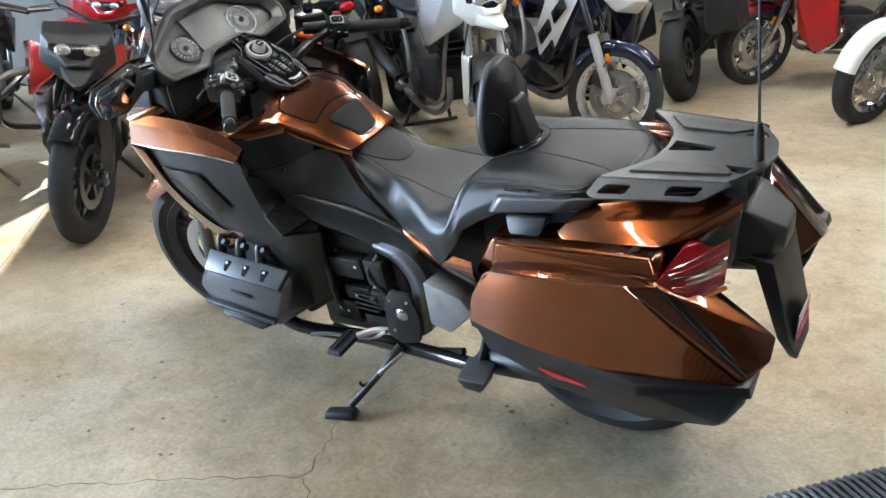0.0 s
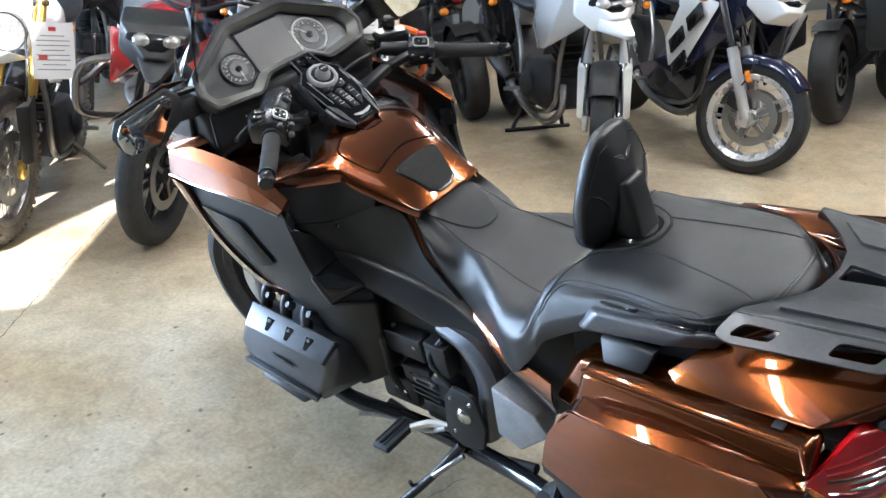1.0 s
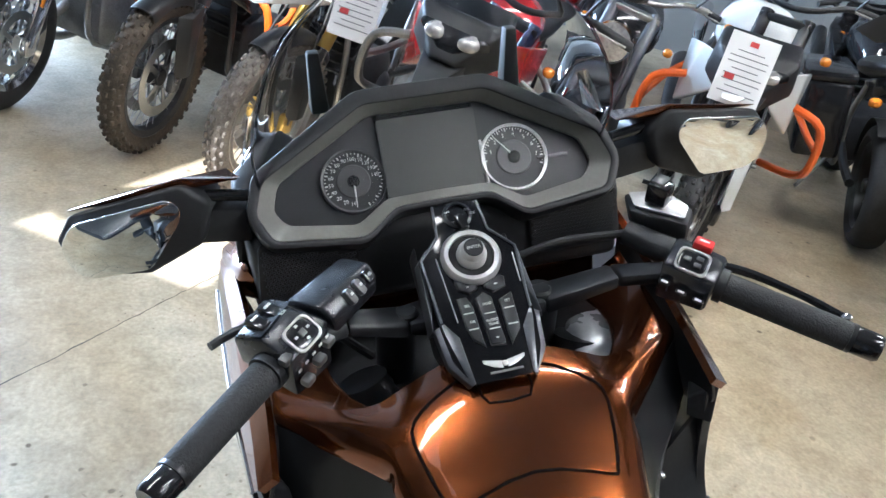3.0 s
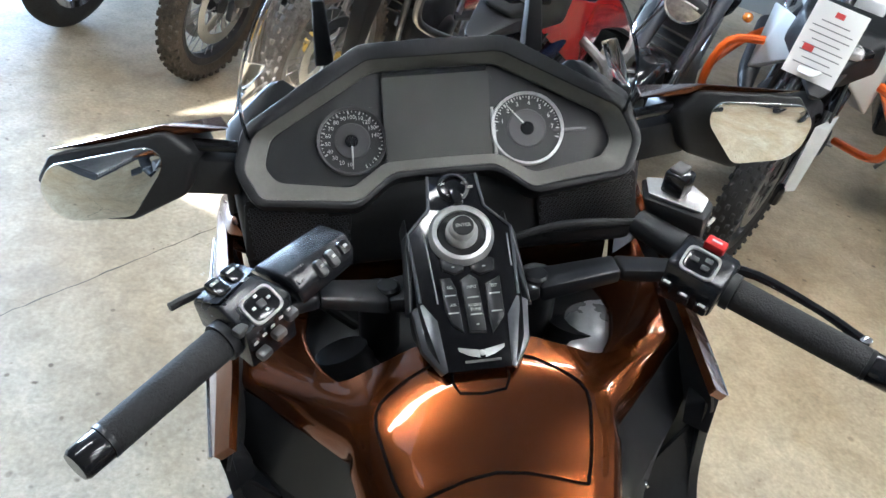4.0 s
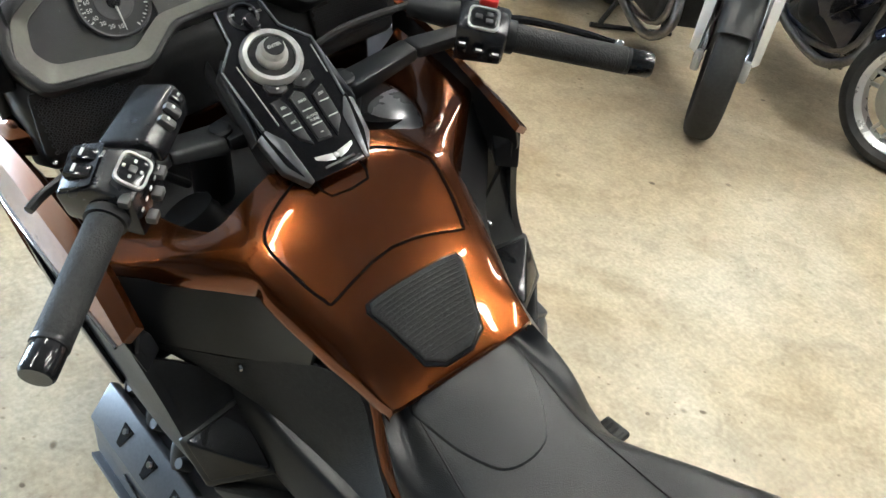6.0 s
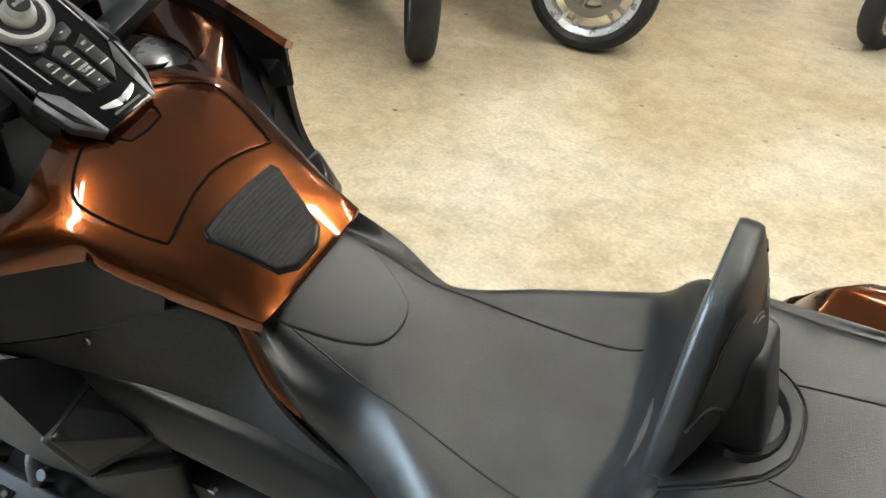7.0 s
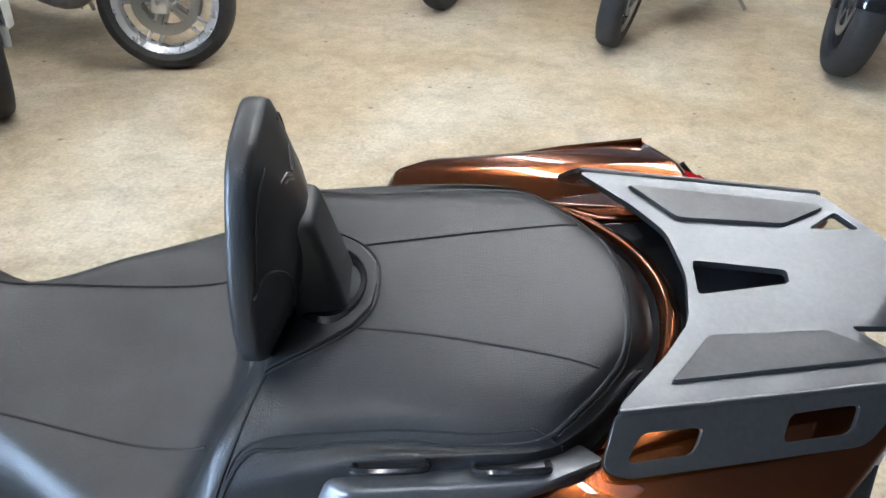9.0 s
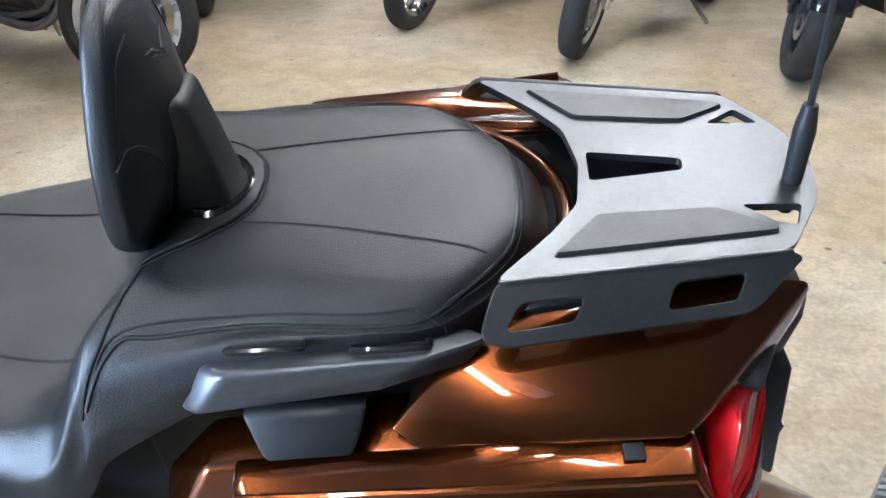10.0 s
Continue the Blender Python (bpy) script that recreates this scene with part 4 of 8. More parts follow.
def bag(rise=0.0):
    if not rise:
        bm = hull([(-0.868, -0.238, 0.720), (-0.470, -0.240, 0.760), (-0.866, -0.326, 0.700), (-0.846, -0.342, 0.720), (-0.506, -0.364, 0.774), (-0.905, -0.345, 0.640), (-0.890, -0.376, 0.592), (-0.476, -0.385, 0.571), (-0.290, -0.325, 0.553),
                   (-0.458, -0.334, 0.764), (-0.290, -0.318, 0.566), (-0.258, -0.250, 0.553), (-0.262, -0.19, 0.575), (-0.405, -0.17, 0.668), (-0.428, -0.306, 0.702), (-0.868, -0.16, 0.70), (-0.868, -0.20, 0.54), (-0.30, -0.15, 0.54)], 0.005, 3)
        return joined(bm, hull([(-0.868, -0.236, 0.757), (-0.468, -0.240, 0.797), (-0.866, -0.272, 0.760), (-0.852, -0.287, 0.764), (-0.480, -0.294, 0.798), (-0.880, -0.238, 0.68), (-0.874, -0.300, 0.690), (-0.464, -0.242, 0.74), (-0.458, -0.318, 0.770), (-0.476, -0.310, 0.745)], 0.006, 3))
    return hull([(-0.868, -0.238, 0.758), (-0.470, -0.240, 0.797), (-0.852, -0.290, 0.768 + rise * 0.4), (-0.482, -0.296, 0.798), (-0.862, -0.330, 0.716 + rise * 0.5), (-0.846 + rise, -0.342, 0.722 + rise), (-0.506, -0.364, 0.774), (-0.905, -0.345, 0.640),
                 (-0.890, -0.376, 0.592), (-0.476, -0.385, 0.571), (-0.290, -0.325, 0.553), (-0.458, -0.334, 0.764), (-0.290, -0.318, 0.566), (-0.258, -0.250, 0.553), (-0.262, -0.19, 0.575), (-0.405, -0.17, 0.668), (-0.428, -0.306, 0.702),
                 (-0.868, -0.16, 0.72), (-0.868, -0.20, 0.54), (-0.30, -0.15, 0.54)], 0.005, 3)


bags = [add("saddlebag", bag(), PAINT, "glossy copper-brown saddlebag", sharp=24), add("saddlebag", mirrored(bag(0.036)), PAINT, "glossy copper-brown saddlebag", sharp=40)]
for k, b in enumerate(bags):
    f = (lambda q: q) if k == 0 else mirrored
    if k == 0:
        part("lid_button", f(block((-0.525, -0.262, 0.7955), (0.018, 0.016, 0.003), 0.001, (0, -5, 0))), STITCH, b)
        part("lid_lip", f(tube([(-0.856, -0.286, 0.771), (-0.70, -0.290, 0.784), (-0.482, -0.293, 0.802), (-0.462, -0.318, 0.782)], 0.0042, 8, 0)), PAINT, b)
    part("outer_panel", f(sheet([
        [(-0.846, -0.341, 0.722), (-0.74, -0.356, 0.741), (-0.62, -0.364, 0.760), (-0.508, -0.365, 0.775)],
        [(-0.893, -0.358, 0.664), (-0.74, -0.384, 0.668), (-0.58, -0.392, 0.676), (-0.424, -0.361, 0.690)],
        [(-0.902, -0.379, 0.598), (-0.72, -0.410, 0.590), (-0.52, -0.406, 0.578), (-0.300, -0.341, 0.562)]], 5, 5, 0.008, (0, 1, 0))), PAINT, b, sharp=50)
    part("panel_ridge", f(tube([(-0.890, -0.352, 0.664), (-0.862, -0.340, 0.712), (-0.846, -0.342, 0.723), (-0.74, -0.357, 0.742), (-0.62, -0.365, 0.761), (-0.510, -0.366, 0.776)], 0.0035, 8, 0)), PAINT, b)
    part("corner_gap", f(tube([(-0.456, -0.333, 0.762), (-0.372, -0.328, 0.664), (-0.288, -0.319, 0.566)], 0.0035, 6, 0)), STITCH, b)
    part("corner_trim", f(hull([(-0.438, -0.324, 0.742), (-0.424, -0.316, 0.738), (-0.294, -0.308, 0.566), (-0.288, -0.314, 0.570), (-0.36, -0.322, 0.656), (-0.352, -0.308, 0.648), (-0.42, -0.30, 0.71), (-0.31, -0.29, 0.575)], 0.003, 2)), DARKPAINT, b, "gloss dark corner strip")
    part("lower_trim", f(hull([(-0.905, -0.378, 0.604), (-0.476, -0.425, 0.576), (-0.276, -0.336, 0.556), (-0.90, -0.382, 0.580), (-0.476, -0.428, 0.545), (-0.270, -0.338, 0.528), (-0.88, -0.22, 0.56), (-0.28, -0.20, 0.53)], 0.004, 2)), PLASTIC2, b, "charcoal plastic lower edge")
    part("lower_cover", f(hull([(-0.90, -0.374, 0.584), (-0.476, -0.418, 0.550), (-0.282, -0.330, 0.532), (-0.885, -0.362, 0.500), (-0.66, -0.372, 0.438), (-0.50, -0.362, 0.412), (-0.335, -0.336, 0.420), (-0.292, -0.318, 0.485), (-0.88, -0.22, 0.50), (-0.32, -0.20, 0.43), (-0.29, -0.20, 0.5)], 0.010, 3)), PLASTIC2, b, "black cover under the saddlebag")
    part("side_reflector", f(hull([(-0.735, -0.386, 0.506), (-0.63, -0.392, 0.506), (-0.605, -0.390, 0.490), (-0.70, -0.386, 0.486), (-0.735, -0.37, 0.50), (-0.61, -0.37, 0.49)], 0.003)), REDLENS, b, "red side reflector")
    lens_bm = hull([(-0.466, -0.334, 0.760), (-0.412, -0.298, 0.712), (-0.371, -0.177, 0.674), (-0.369, -0.135, 0.775), (-0.430, -0.240, 0.806), (-0.45, -0.20, 0.74), (-0.44, -0.15, 0.79), (-0.43, -0.18, 0.69)], 0.005, 2)
    lens_tree = BVHTree.FromBMesh(lens_bm)
    lamp = part("tail_lamp", f(lens_bm), REDLENS, b, "red tail lamp lens")

    def on_lens(u, v):
        """A point of the lens, u along it and v up."""
        p = Vector((-0.440, -0.316, 0.736)).lerp(Vector((-0.371, -0.177, 0.674)), u).lerp(Vector((-0.450, -0.300, 0.780)).lerp(Vector((-0.369, -0.135, 0.775)), u), v)
        hit = lens_tree.ray_cast(p + Vector((0.3, -0.15, 0)), Vector((-0.3, 0.15, 0)).normalized())[0]
        return hit or p
    for v in (0.10, 0.24, 0.58, 0.74, 0.92):
        part("lens_rib", f(tube([on_lens(u, v) for u in (0.06, 0.25, 0.5, 0.75, 0.95)], 0.0030, 6, 0)), REDLENS if v != 0.58 else LAMPDARK, lamp)
    for v in (0.33, 0.47):
        part("lens_stripe", f(tube([on_lens(u, v) for u in (0.25, 0.45, 0.65, 0.86)], [0.0012, 0.0032, 0.0036, 0.0012], 6, 0)), CLEARLENS, lamp, "bright reflector strip")
    part("indicator", f(tube([(-0.412, -0.300, 0.708), (-0.392, -0.238, 0.688), (-0.371, -0.178, 0.669)], 0.0055, 6, 0)), AMBER, lamp, "thin amber indicator")

# number plate carrier with a small flag
tail = add("plate_carrier", hull([(-0.42, -0.085, 0.800), (-0.42, 0.085, 0.800), (-0.358, -0.072, 0.794), (-0.358, 0.072, 0.794), (-0.284, -0.034, 0.744), (-0.284, 0.034, 0.744), (-0.300, -0.066, 0.742), (-0.300, 0.066, 0.742), (-0.288, -0.040, 0.690), (-0.288, 0.040, 0.690), (-0.310, -0.070, 0.686), (-0.310, 0.070, 0.686), (-0.40, -0.10, 0.68), (-0.40, 0.10, 0.68)], 0.005, 2), TAILGREY, "dark grey angular tail section", sharp=20)
for s in (-1, 1):
    part("tail_filler", hull([(-0.42, s * 0.10, 0.845), (-0.352, s * 0.112, 0.838), (-0.400, s * 0.205, 0.800), (-0.374, s * 0.140, 0.690), (-0.372, s * 0.085, 0.70), (-0.44, s * 0.10, 0.70), (-0.44, s * 0.19, 0.79)], 0.006, 2), TAILGREY, tail, "dark panel between the tail lamps")
part("mudguard", hull([(-0.345, -0.092, 0.70), (-0.345, 0.092, 0.70), (-0.298, -0.085, 0.68), (-0.298, 0.085, 0.68), (-0.262, -0.084, 0.47), (-0.262, 0.084, 0.47), (-0.252, -0.055, 0.40), (-0.252, 0.055, 0.40), (-0.292, -0.08, 0.47), (-0.292, 0.08, 0.47), (-0.272, -0.05, 0.40), (-0.272, 0.05, 0.40)], 0.005, 2), PLASTIC, tail, "black rear mudguard")
part("flag_sticker", block((-0.2560, 0.0, 0.485), (0.002, 0.10, 0.075), 0, (0, 5.5, 0)), PAPER, tail, "small striped flag sticker")
part("flag_canton", block((-0.2545, -0.028, 0.502), (0.002, 0.044, 0.040), 0, (0, 5.5, 0)), BLUEINK, tail)
for i in range(4):
    part("flag_stripe", block((-0.2548, 0.0 if i < 2 else 0.023, 0.456 + i * 0.0185), (0.002, 0.10 if i < 2 else 0.054, 0.007), 0, (0, 5.5, 0)), REDINK, tail)

# ---- luggage rack ----
rack_plane = Matrix.Translation((0, 0, 0.893))
OUT = rounded([(-0.640, -0.160), (-0.585, -0.100), (-0.556, -0.060), (-0.547, 0.0), (-0.556, 0.060), (-0.585, 0.100), (-0.640, 0.156), (-0.60, 0.152), (-0.374, 0.122), (-0.328, 0.055), (-0.316, 0.0), (-0.328, -0.055), (-0.374, -0.124), (-0.60, -0.158)], 0.012)
SLOTS = [rounded([(-0.540, -0.026), (-0.537, 0.020), (-0.444, 0.008), (-0.446, -0.010)], 0.006),
         rounded([(-0.404, -0.064), (-0.379, -0.088), (-0.360, -0.093), (-0.347, -0.064)], 0.006), rounded([(-0.404, 0.068), (-0.349, 0.068), (-0.368, 0.094)], 0.006)]
rack = add("luggage_rack", plate(OUT, SLOTS, 0.008, rack_plane, 0.002), RACKMETAL, "satin black steel luggage rack with slots", sharp=12)
for s in (-1, 1):
    flange = plate(rounded([(-0.662, -0.046), (-0.640, 0.002), (-0.378, 0.002), (-0.366, -0.006), (-0.425, -0.050), (-0.64, -0.056)], 0.012),
                   [rounded([(-0.640, -0.043), (-0.622, -0.019), (-0.566, -0.019), (-0.580, -0.041)], 0.008), rounded([(-0.500, -0.040), (-0.486, -0.016), (-0.420, -0.014), (-0.436, -0.038)], 0.008)], 0.006, Matrix(), 0.0015)
    m = Matrix.Translation((-0.50, s * 0.143, 0.894)) @ pose(0, 0, 0, 0, 0, -s * 7.5) @ pose(0, 0, 0, 26 if s < 0 else 125, 0, 0) @ Matrix.Translation((0.50, 0, 0))
    part("rack_side", transformed(flange, m), RACKMETAL, rack, sharp=12)
    part("rack_fold", tube([(-0.636, s * 0.1615, 0.8935), (-0.50, s * 0.1435, 0.8935), (-0.376, s * 0.1265, 0.8935)], 0.0045, 10, 0), RACKMETAL, rack)
    PADR = [(-0.586, s * 0.131), (-0.541, s * 0.079), (-0.430, s * 0.071), (-0.381, s * 0.097), (-0.383, s * 0.103)][::s]
    GAPR = [(-0.588, s * 0.1325), (-0.5415, s * 0.0775), (-0.430, s * 0.0695), (-0.379, s * 0.0965), (-0.3815, s * 0.1045)][::s]
    part("pad_edge", prism(rounded(GAPR, 0.006), 0.002, Matrix.Translation((0, 0, 0.8972)), 0.0), STITCH, rack)
    part("rack_pad", prism(rounded(PADR, 0.005), 0.005, Matrix.Translation((0, 0, 0.8985)), 0.0016), RUBBERPAD, rack, "grey rubber pad", sharp=14)
    part("rack_post", tube([(-0.44, s * 0.08, 0.89), (-0.44, s * 0.09, 0.83)], 0.010, 8, 0), RACKMETAL, rack)
antenna = add("antenna", tube([(-0.343, -0.031, 0.862), (-0.345, -0.028, 0.900), (-0.347, -0.023, 0.950), (-0.348, -0.020, 0.977)], [0.007, 0.0095, 0.0105, 0.007], 10), PLASTIC, "black whip antenna")
part("whip", tube([(-0.348, -0.020, 0.975), (-0.381, 0.094, 1.70)], [0.0036, 0.0018], 6, 0), PLASTIC, antenna)

# ---- fairing ----
nose = [(-2.20, 0, 0.84, 0.05, 0.08), (-2.14, 0, 0.86, 0.15, 0.13), (-2.06, 0, 0.89, 0.225, 0.17), (-1.99, 0, 0.92, 0.25, 0.19), (-1.95, 0, 0.95, 0.25, 0.18)]
add("front_fairing", egg(nose, 24, 4, 2.8), PAINT, "copper-brown front fairing")
add("headlamp", hull([(-2.215, -0.10, 0.88), (-2.215, 0.10, 0.88), (-2.13, -0.19, 0.93), (-2.13, 0.19, 0.93), (-2.20, -0.08, 0.82), (-2.20, 0.08, 0.82), (-2.11, -0.18, 0.86), (-2.11, 0.18, 0.86)], 0.008), CLEARLENS)


BLADE_TOP = [(-2.03, -0.300, 1.000), (-1.93, -0.289, 0.998), (-1.80, -0.279, 0.982), (-1.71, -0.274, 0.960), (-1.625, -0.278, 0.921)]
BLADE_CREASE = [(-2.04, -0.313, 0.978), (-1.93, -0.307, 0.972), (-1.80, -0.300, 0.955), (-1.71, -0.296, 0.934), (-1.630, -0.297, 0.904)]
BLADE_LOW = [(-2.05, -0.326, 0.922), (-1.94, -0.324, 0.914), (-1.81, -0.318, 0.911), (-1.72, -0.311, 0.904), (-1.642, -0.304, 0.891)]
for outer, strip in zip(pair("wing_blade", lambda: sheet([BLADE_CREASE, BLADE_LOW], 5, 5, 0.008, (0, 1, -0.3)), PAINT, "copper-brown side blade"), (False, True)):
    bm = sheet([BLADE_TOP, BLADE_CREASE], 4, 5, 0.010, (0, 0.7, -0.7))
    part("blade_strip", mirrored(bm) if strip else bm, PAINT, outer)
pair("blade_trim", lambda: tube([(x, y - 0.001, z - 0.001) for x, y, z in BLADE_LOW], 0.0025, 6), CHROME)


def fairing_side():
    return sheet([
        [(-2.06, -0.313, 0.922), (-1.94, -0.315, 0.914), (-1.82, -0.311, 0.911), (-1.73, -0.303, 0.903), (-1.645, -0.294, 0.886)],
        [(-2.03, -0.305, 0.800), (-1.94, -0.318, 0.790), (-1.82, -0.316, 0.780), (-1.72, -0.304, 0.772), (-1.635, -0.286, 0.765)],
        [(-1.98, -0.288, 0.690), (-1.90, -0.298, 0.685), (-1.81, -0.302, 0.680), (-1.70, -0.298, 0.670), (-1.605, -0.284, 0.690)],
        [(-1.90, -0.265, 0.585), (-1.86, -0.275, 0.590), (-1.78, -0.280, 0.600), (-1.69, -0.284, 0.592), (-1.580, -0.280, 0.640)]], 5, 5, 0.012, (0, 1, 0))


pair("fairing_side", fairing_side, PLASTIC2, "black lower fairing side")
pair("fairing_return", lambda: sheet([[(-1.662, -0.290, 0.842), (-1.648, -0.240, 0.800), (-1.640, -0.190, 0.745)], [(-1.637, -0.284, 0.765), (-1.632, -0.240, 0.735), (-1.620, -0.190, 0.700)], [(-1.607, -0.282, 0.690), (-1.580, -0.245, 0.665), (-1.535, -0.200, 0.655)], [(-1.582, -0.278, 0.640), (-1.560, -0.245, 0.630), (-1.520, -0.205, 0.632)]], 4, 4, 0.006, (-1, 0, 0)), PLASTIC, "black rear face of the fairing")
pair("fairing_corner", lambda: hull([(-1.72, -0.300, 0.900), (-1.640, -0.296, 0.893), (-1.634, -0.287, 0.835), (-1.70, -0.288, 0.830), (-1.66, -0.262, 0.865), (-1.655, -0.26, 0.84)], 0.003), PLASTIC2)
pair("radiator_duct", lambda: hull([(-1.76, -0.268, 0.61), (-1.575, -0.282, 0.648), (-1.50, -0.215, 0.632), (-1.56, -0.20, 0.36), (-1.66, -0.225, 0.30), (-1.715, -0.252, 0.40), (-1.70, -0.15, 0.61), (-1.55, -0.15, 0.60), (-1.64, -0.15, 0.32)], 0.010, 3), PLASTIC, "black duct behind the cylinder head")
pair("fairing_edge", lambda: sheet([
    [(-2.075, -0.300, 0.925), (-2.045, -0.295, 0.800), (-1.995, -0.275, 0.685), (-1.905, -0.250, 0.575), (-1.77, -0.262, 0.585)],
    [(-2.060, -0.326, 0.915), (-2.022, -0.315, 0.795), (-1.975, -0.297, 0.685), (-1.895, -0.276, 0.592), (-1.77, -0.285, 0.600)],
    [(-2.00, -0.329, 0.903), (-1.955, -0.326, 0.795), (-1.895, -0.312, 0.700), (-1.83, -0.297, 0.640), (-1.74, -0.294, 0.634)]], 4, 5, 0.006, (0.3, 1, 0)), PAINT, "copper-brown front edge of the fairing")
pair("air_scoop", lambda: hull([(-1.97, -0.325, 0.855), (-1.80, -0.324, 0.845), (-1.86, -0.326, 0.78), (-1.72, -0.312, 0.735), (-1.80, -0.315, 0.70), (-1.92, -0.300, 0.80), (-1.75, -0.29, 0.74)], 0.006), DARKPAINT)
VC = [Vector(p) for p in ((-1.628, -0.196, 0.716), (-1.532, -0.208, 0.670), (-1.582, -0.283, 0.652), (-1.620, -0.287, 0.712))]


def vent(scale, lift, thick):
    mid = sum(VC, Vector()) / 4
    nrm = (VC[2] - VC[0]).cross(VC[3] - VC[1]).normalized()
    if nrm.x < 0:
        nrm = -nrm
    pts = [mid + (p - mid) * scale for p in VC]
    return hull([p + nrm * lift for p in pts] + [p + nrm * (lift - thick) for p in pts], 0.004)


pair("vent_frame", lambda: vent(1.08, 0.006, 0.02), PLASTIC2)
pair("vent_cover", lambda: vent(0.92, 0.010, 0.02), DARKPAINT, "gloss black vent cover")


def spar():
    return sheet([
        [(-1.648, -0.188, 0.746), (-1.50, -0.166, 0.716), (-1.40, -0.150, 0.692), (-1.30, -0.138, 0.656), (-1.19, -0.150, 0.606)],
        [(-1.640, -0.202, 0.740), (-1.50, -0.184, 0.708), (-1.40, -0.170, 0.682), (-1.30, -0.158, 0.645), (-1.20, -0.168, 0.594)],
        [(-1.560, -0.216, 0.680), (-1.48, -0.206, 0.655), (-1.39, -0.194, 0.625), (-1.30, -0.184, 0.592), (-1.22, -0.184, 0.545)],
        [(-1.530, -0.200, 0.640), (-1.47, -0.190, 0.628), (-1.38, -0.178, 0.600), (-1.30, -0.168, 0.566), (-1.23, -0.168, 0.52)]], 4, 5, 0.02, (0, 1, 0))


pair("side_spar", spar, PLASTIC2, "charcoal side panel")
pair("frame_arm", lambda: sheet([
    [(-1.34, -0.178, 0.612), (-1.23, -0.190, 0.600), (-1.165, -0.206, 0.545), (-1.155, -0.220, 0.46), (-1.18, -0.222, 0.36)],
    [(-1.34, -0.192, 0.596), (-1.25, -0.206, 0.580), (-1.190, -0.222, 0.530), (-1.180, -0.236, 0.45), (-1.20, -0.236, 0.35)],
    [(-1.33, -0.180, 0.566), (-1.27, -0.192, 0.552), (-1.225, -0.208, 0.505), (-1.222, -0.222, 0.44), (-1.25, -0.222, 0.33)]], 4, 5, 0.03, (0, 1, 0)), GREYMETAL, "grey cast frame arm")
for s in (-1, 1):
    pp = add("pivot_plate", prism(rounded([(-1.30, 0.455), (-1.265, 0.505), (-1.20, 0.500), (-1.185, 0.42), (-1.205, 0.335), (-1.275, 0.310), (-1.32, 0.335)], 0.012), 0.012, Matrix.Translation((0, s * 0.245, 0)) @ pose(0, 0, 0, 90, 0, 0), 0.003), PLASTIC2)
    part("pivot_cap", lathe([(0, 0.008), (0.012, 0.008), (0.019, 0.004), (0.021, 0), (0, 0)], 20, Matrix.Translation((-1.245, s * 0.2512, 0.425)) @ pose(0, 0, 0, 90 if s < 0 else -90, 0, 0)), CHROME, pp, "silver pivot cap")
    for x, z in ((-1.275, 0.47), (-1.215, 0.475), (-1.285, 0.36)):
        part("bolt", lathe([(0, 0.004), (0.004, 0.004), (0.005, 0), (0, 0)], 8, Matrix.Translation((x, s * 0.2512, z)) @ pose(0, 0, 0, 90 if s < 0 else -90, 0, 0)), CHROME, pp)
pair("grey_cover", lambda: hull([(-1.155, -0.235, 0.545), (-1.035, -0.240, 0.520), (-1.005, -0.238, 0.475), (-1.09, -0.245, 0.395), (-1.165, -0.235, 0.400), (-1.15, -0.16, 0.54), (-1.03, -0.16, 0.50), (-1.10, -0.16, 0.40)], 0.007, 3), STEELGREY, "silver-grey side cover", sharp=22)

# ---- engine ----
def cylinder_head():
    return hull([(-1.958, -0.345, 0.470), (-1.900, -0.318, 0.548), (-1.600, -0.298, 0.515), (-1.586, -0.310, 0.495), (-1.892, -0.360, 0.515), (-1.606, -0.340, 0.485), (-1.945, -0.368, 0.452), (-1.905, -0.382, 0.430), (-1.640, -0.366, 0.398), (-1.600, -0.340, 0.420),
                 (-1.885, -0.352, 0.368), (-1.670, -0.342, 0.342), (-1.94, -0.26, 0.42), (-1.61, -0.24, 0.36), (-1.88, -0.2, 0.36), (-1.65, -0.2, 0.33), (-1.9, -0.2, 0.5), (-1.62, -0.2, 0.49)], 0.006, 3)


SLAB = [Vector(p) for p in ((-1.904, -0.316, 0.566), (-1.600, -0.296, 0.533), (-1.896, -0.369, 0.524), (-1.612, -0.349, 0.492))]


def on_slab(u, v, lift):
    """A point of the slab on the cylinder head: u along it, v down its slope."""
    return SLAB[0].lerp(SLAB[1], u).lerp(SLAB[2].lerp(SLAB[3], u), v) + Vector((0, -0.6, 0.8)) * lift


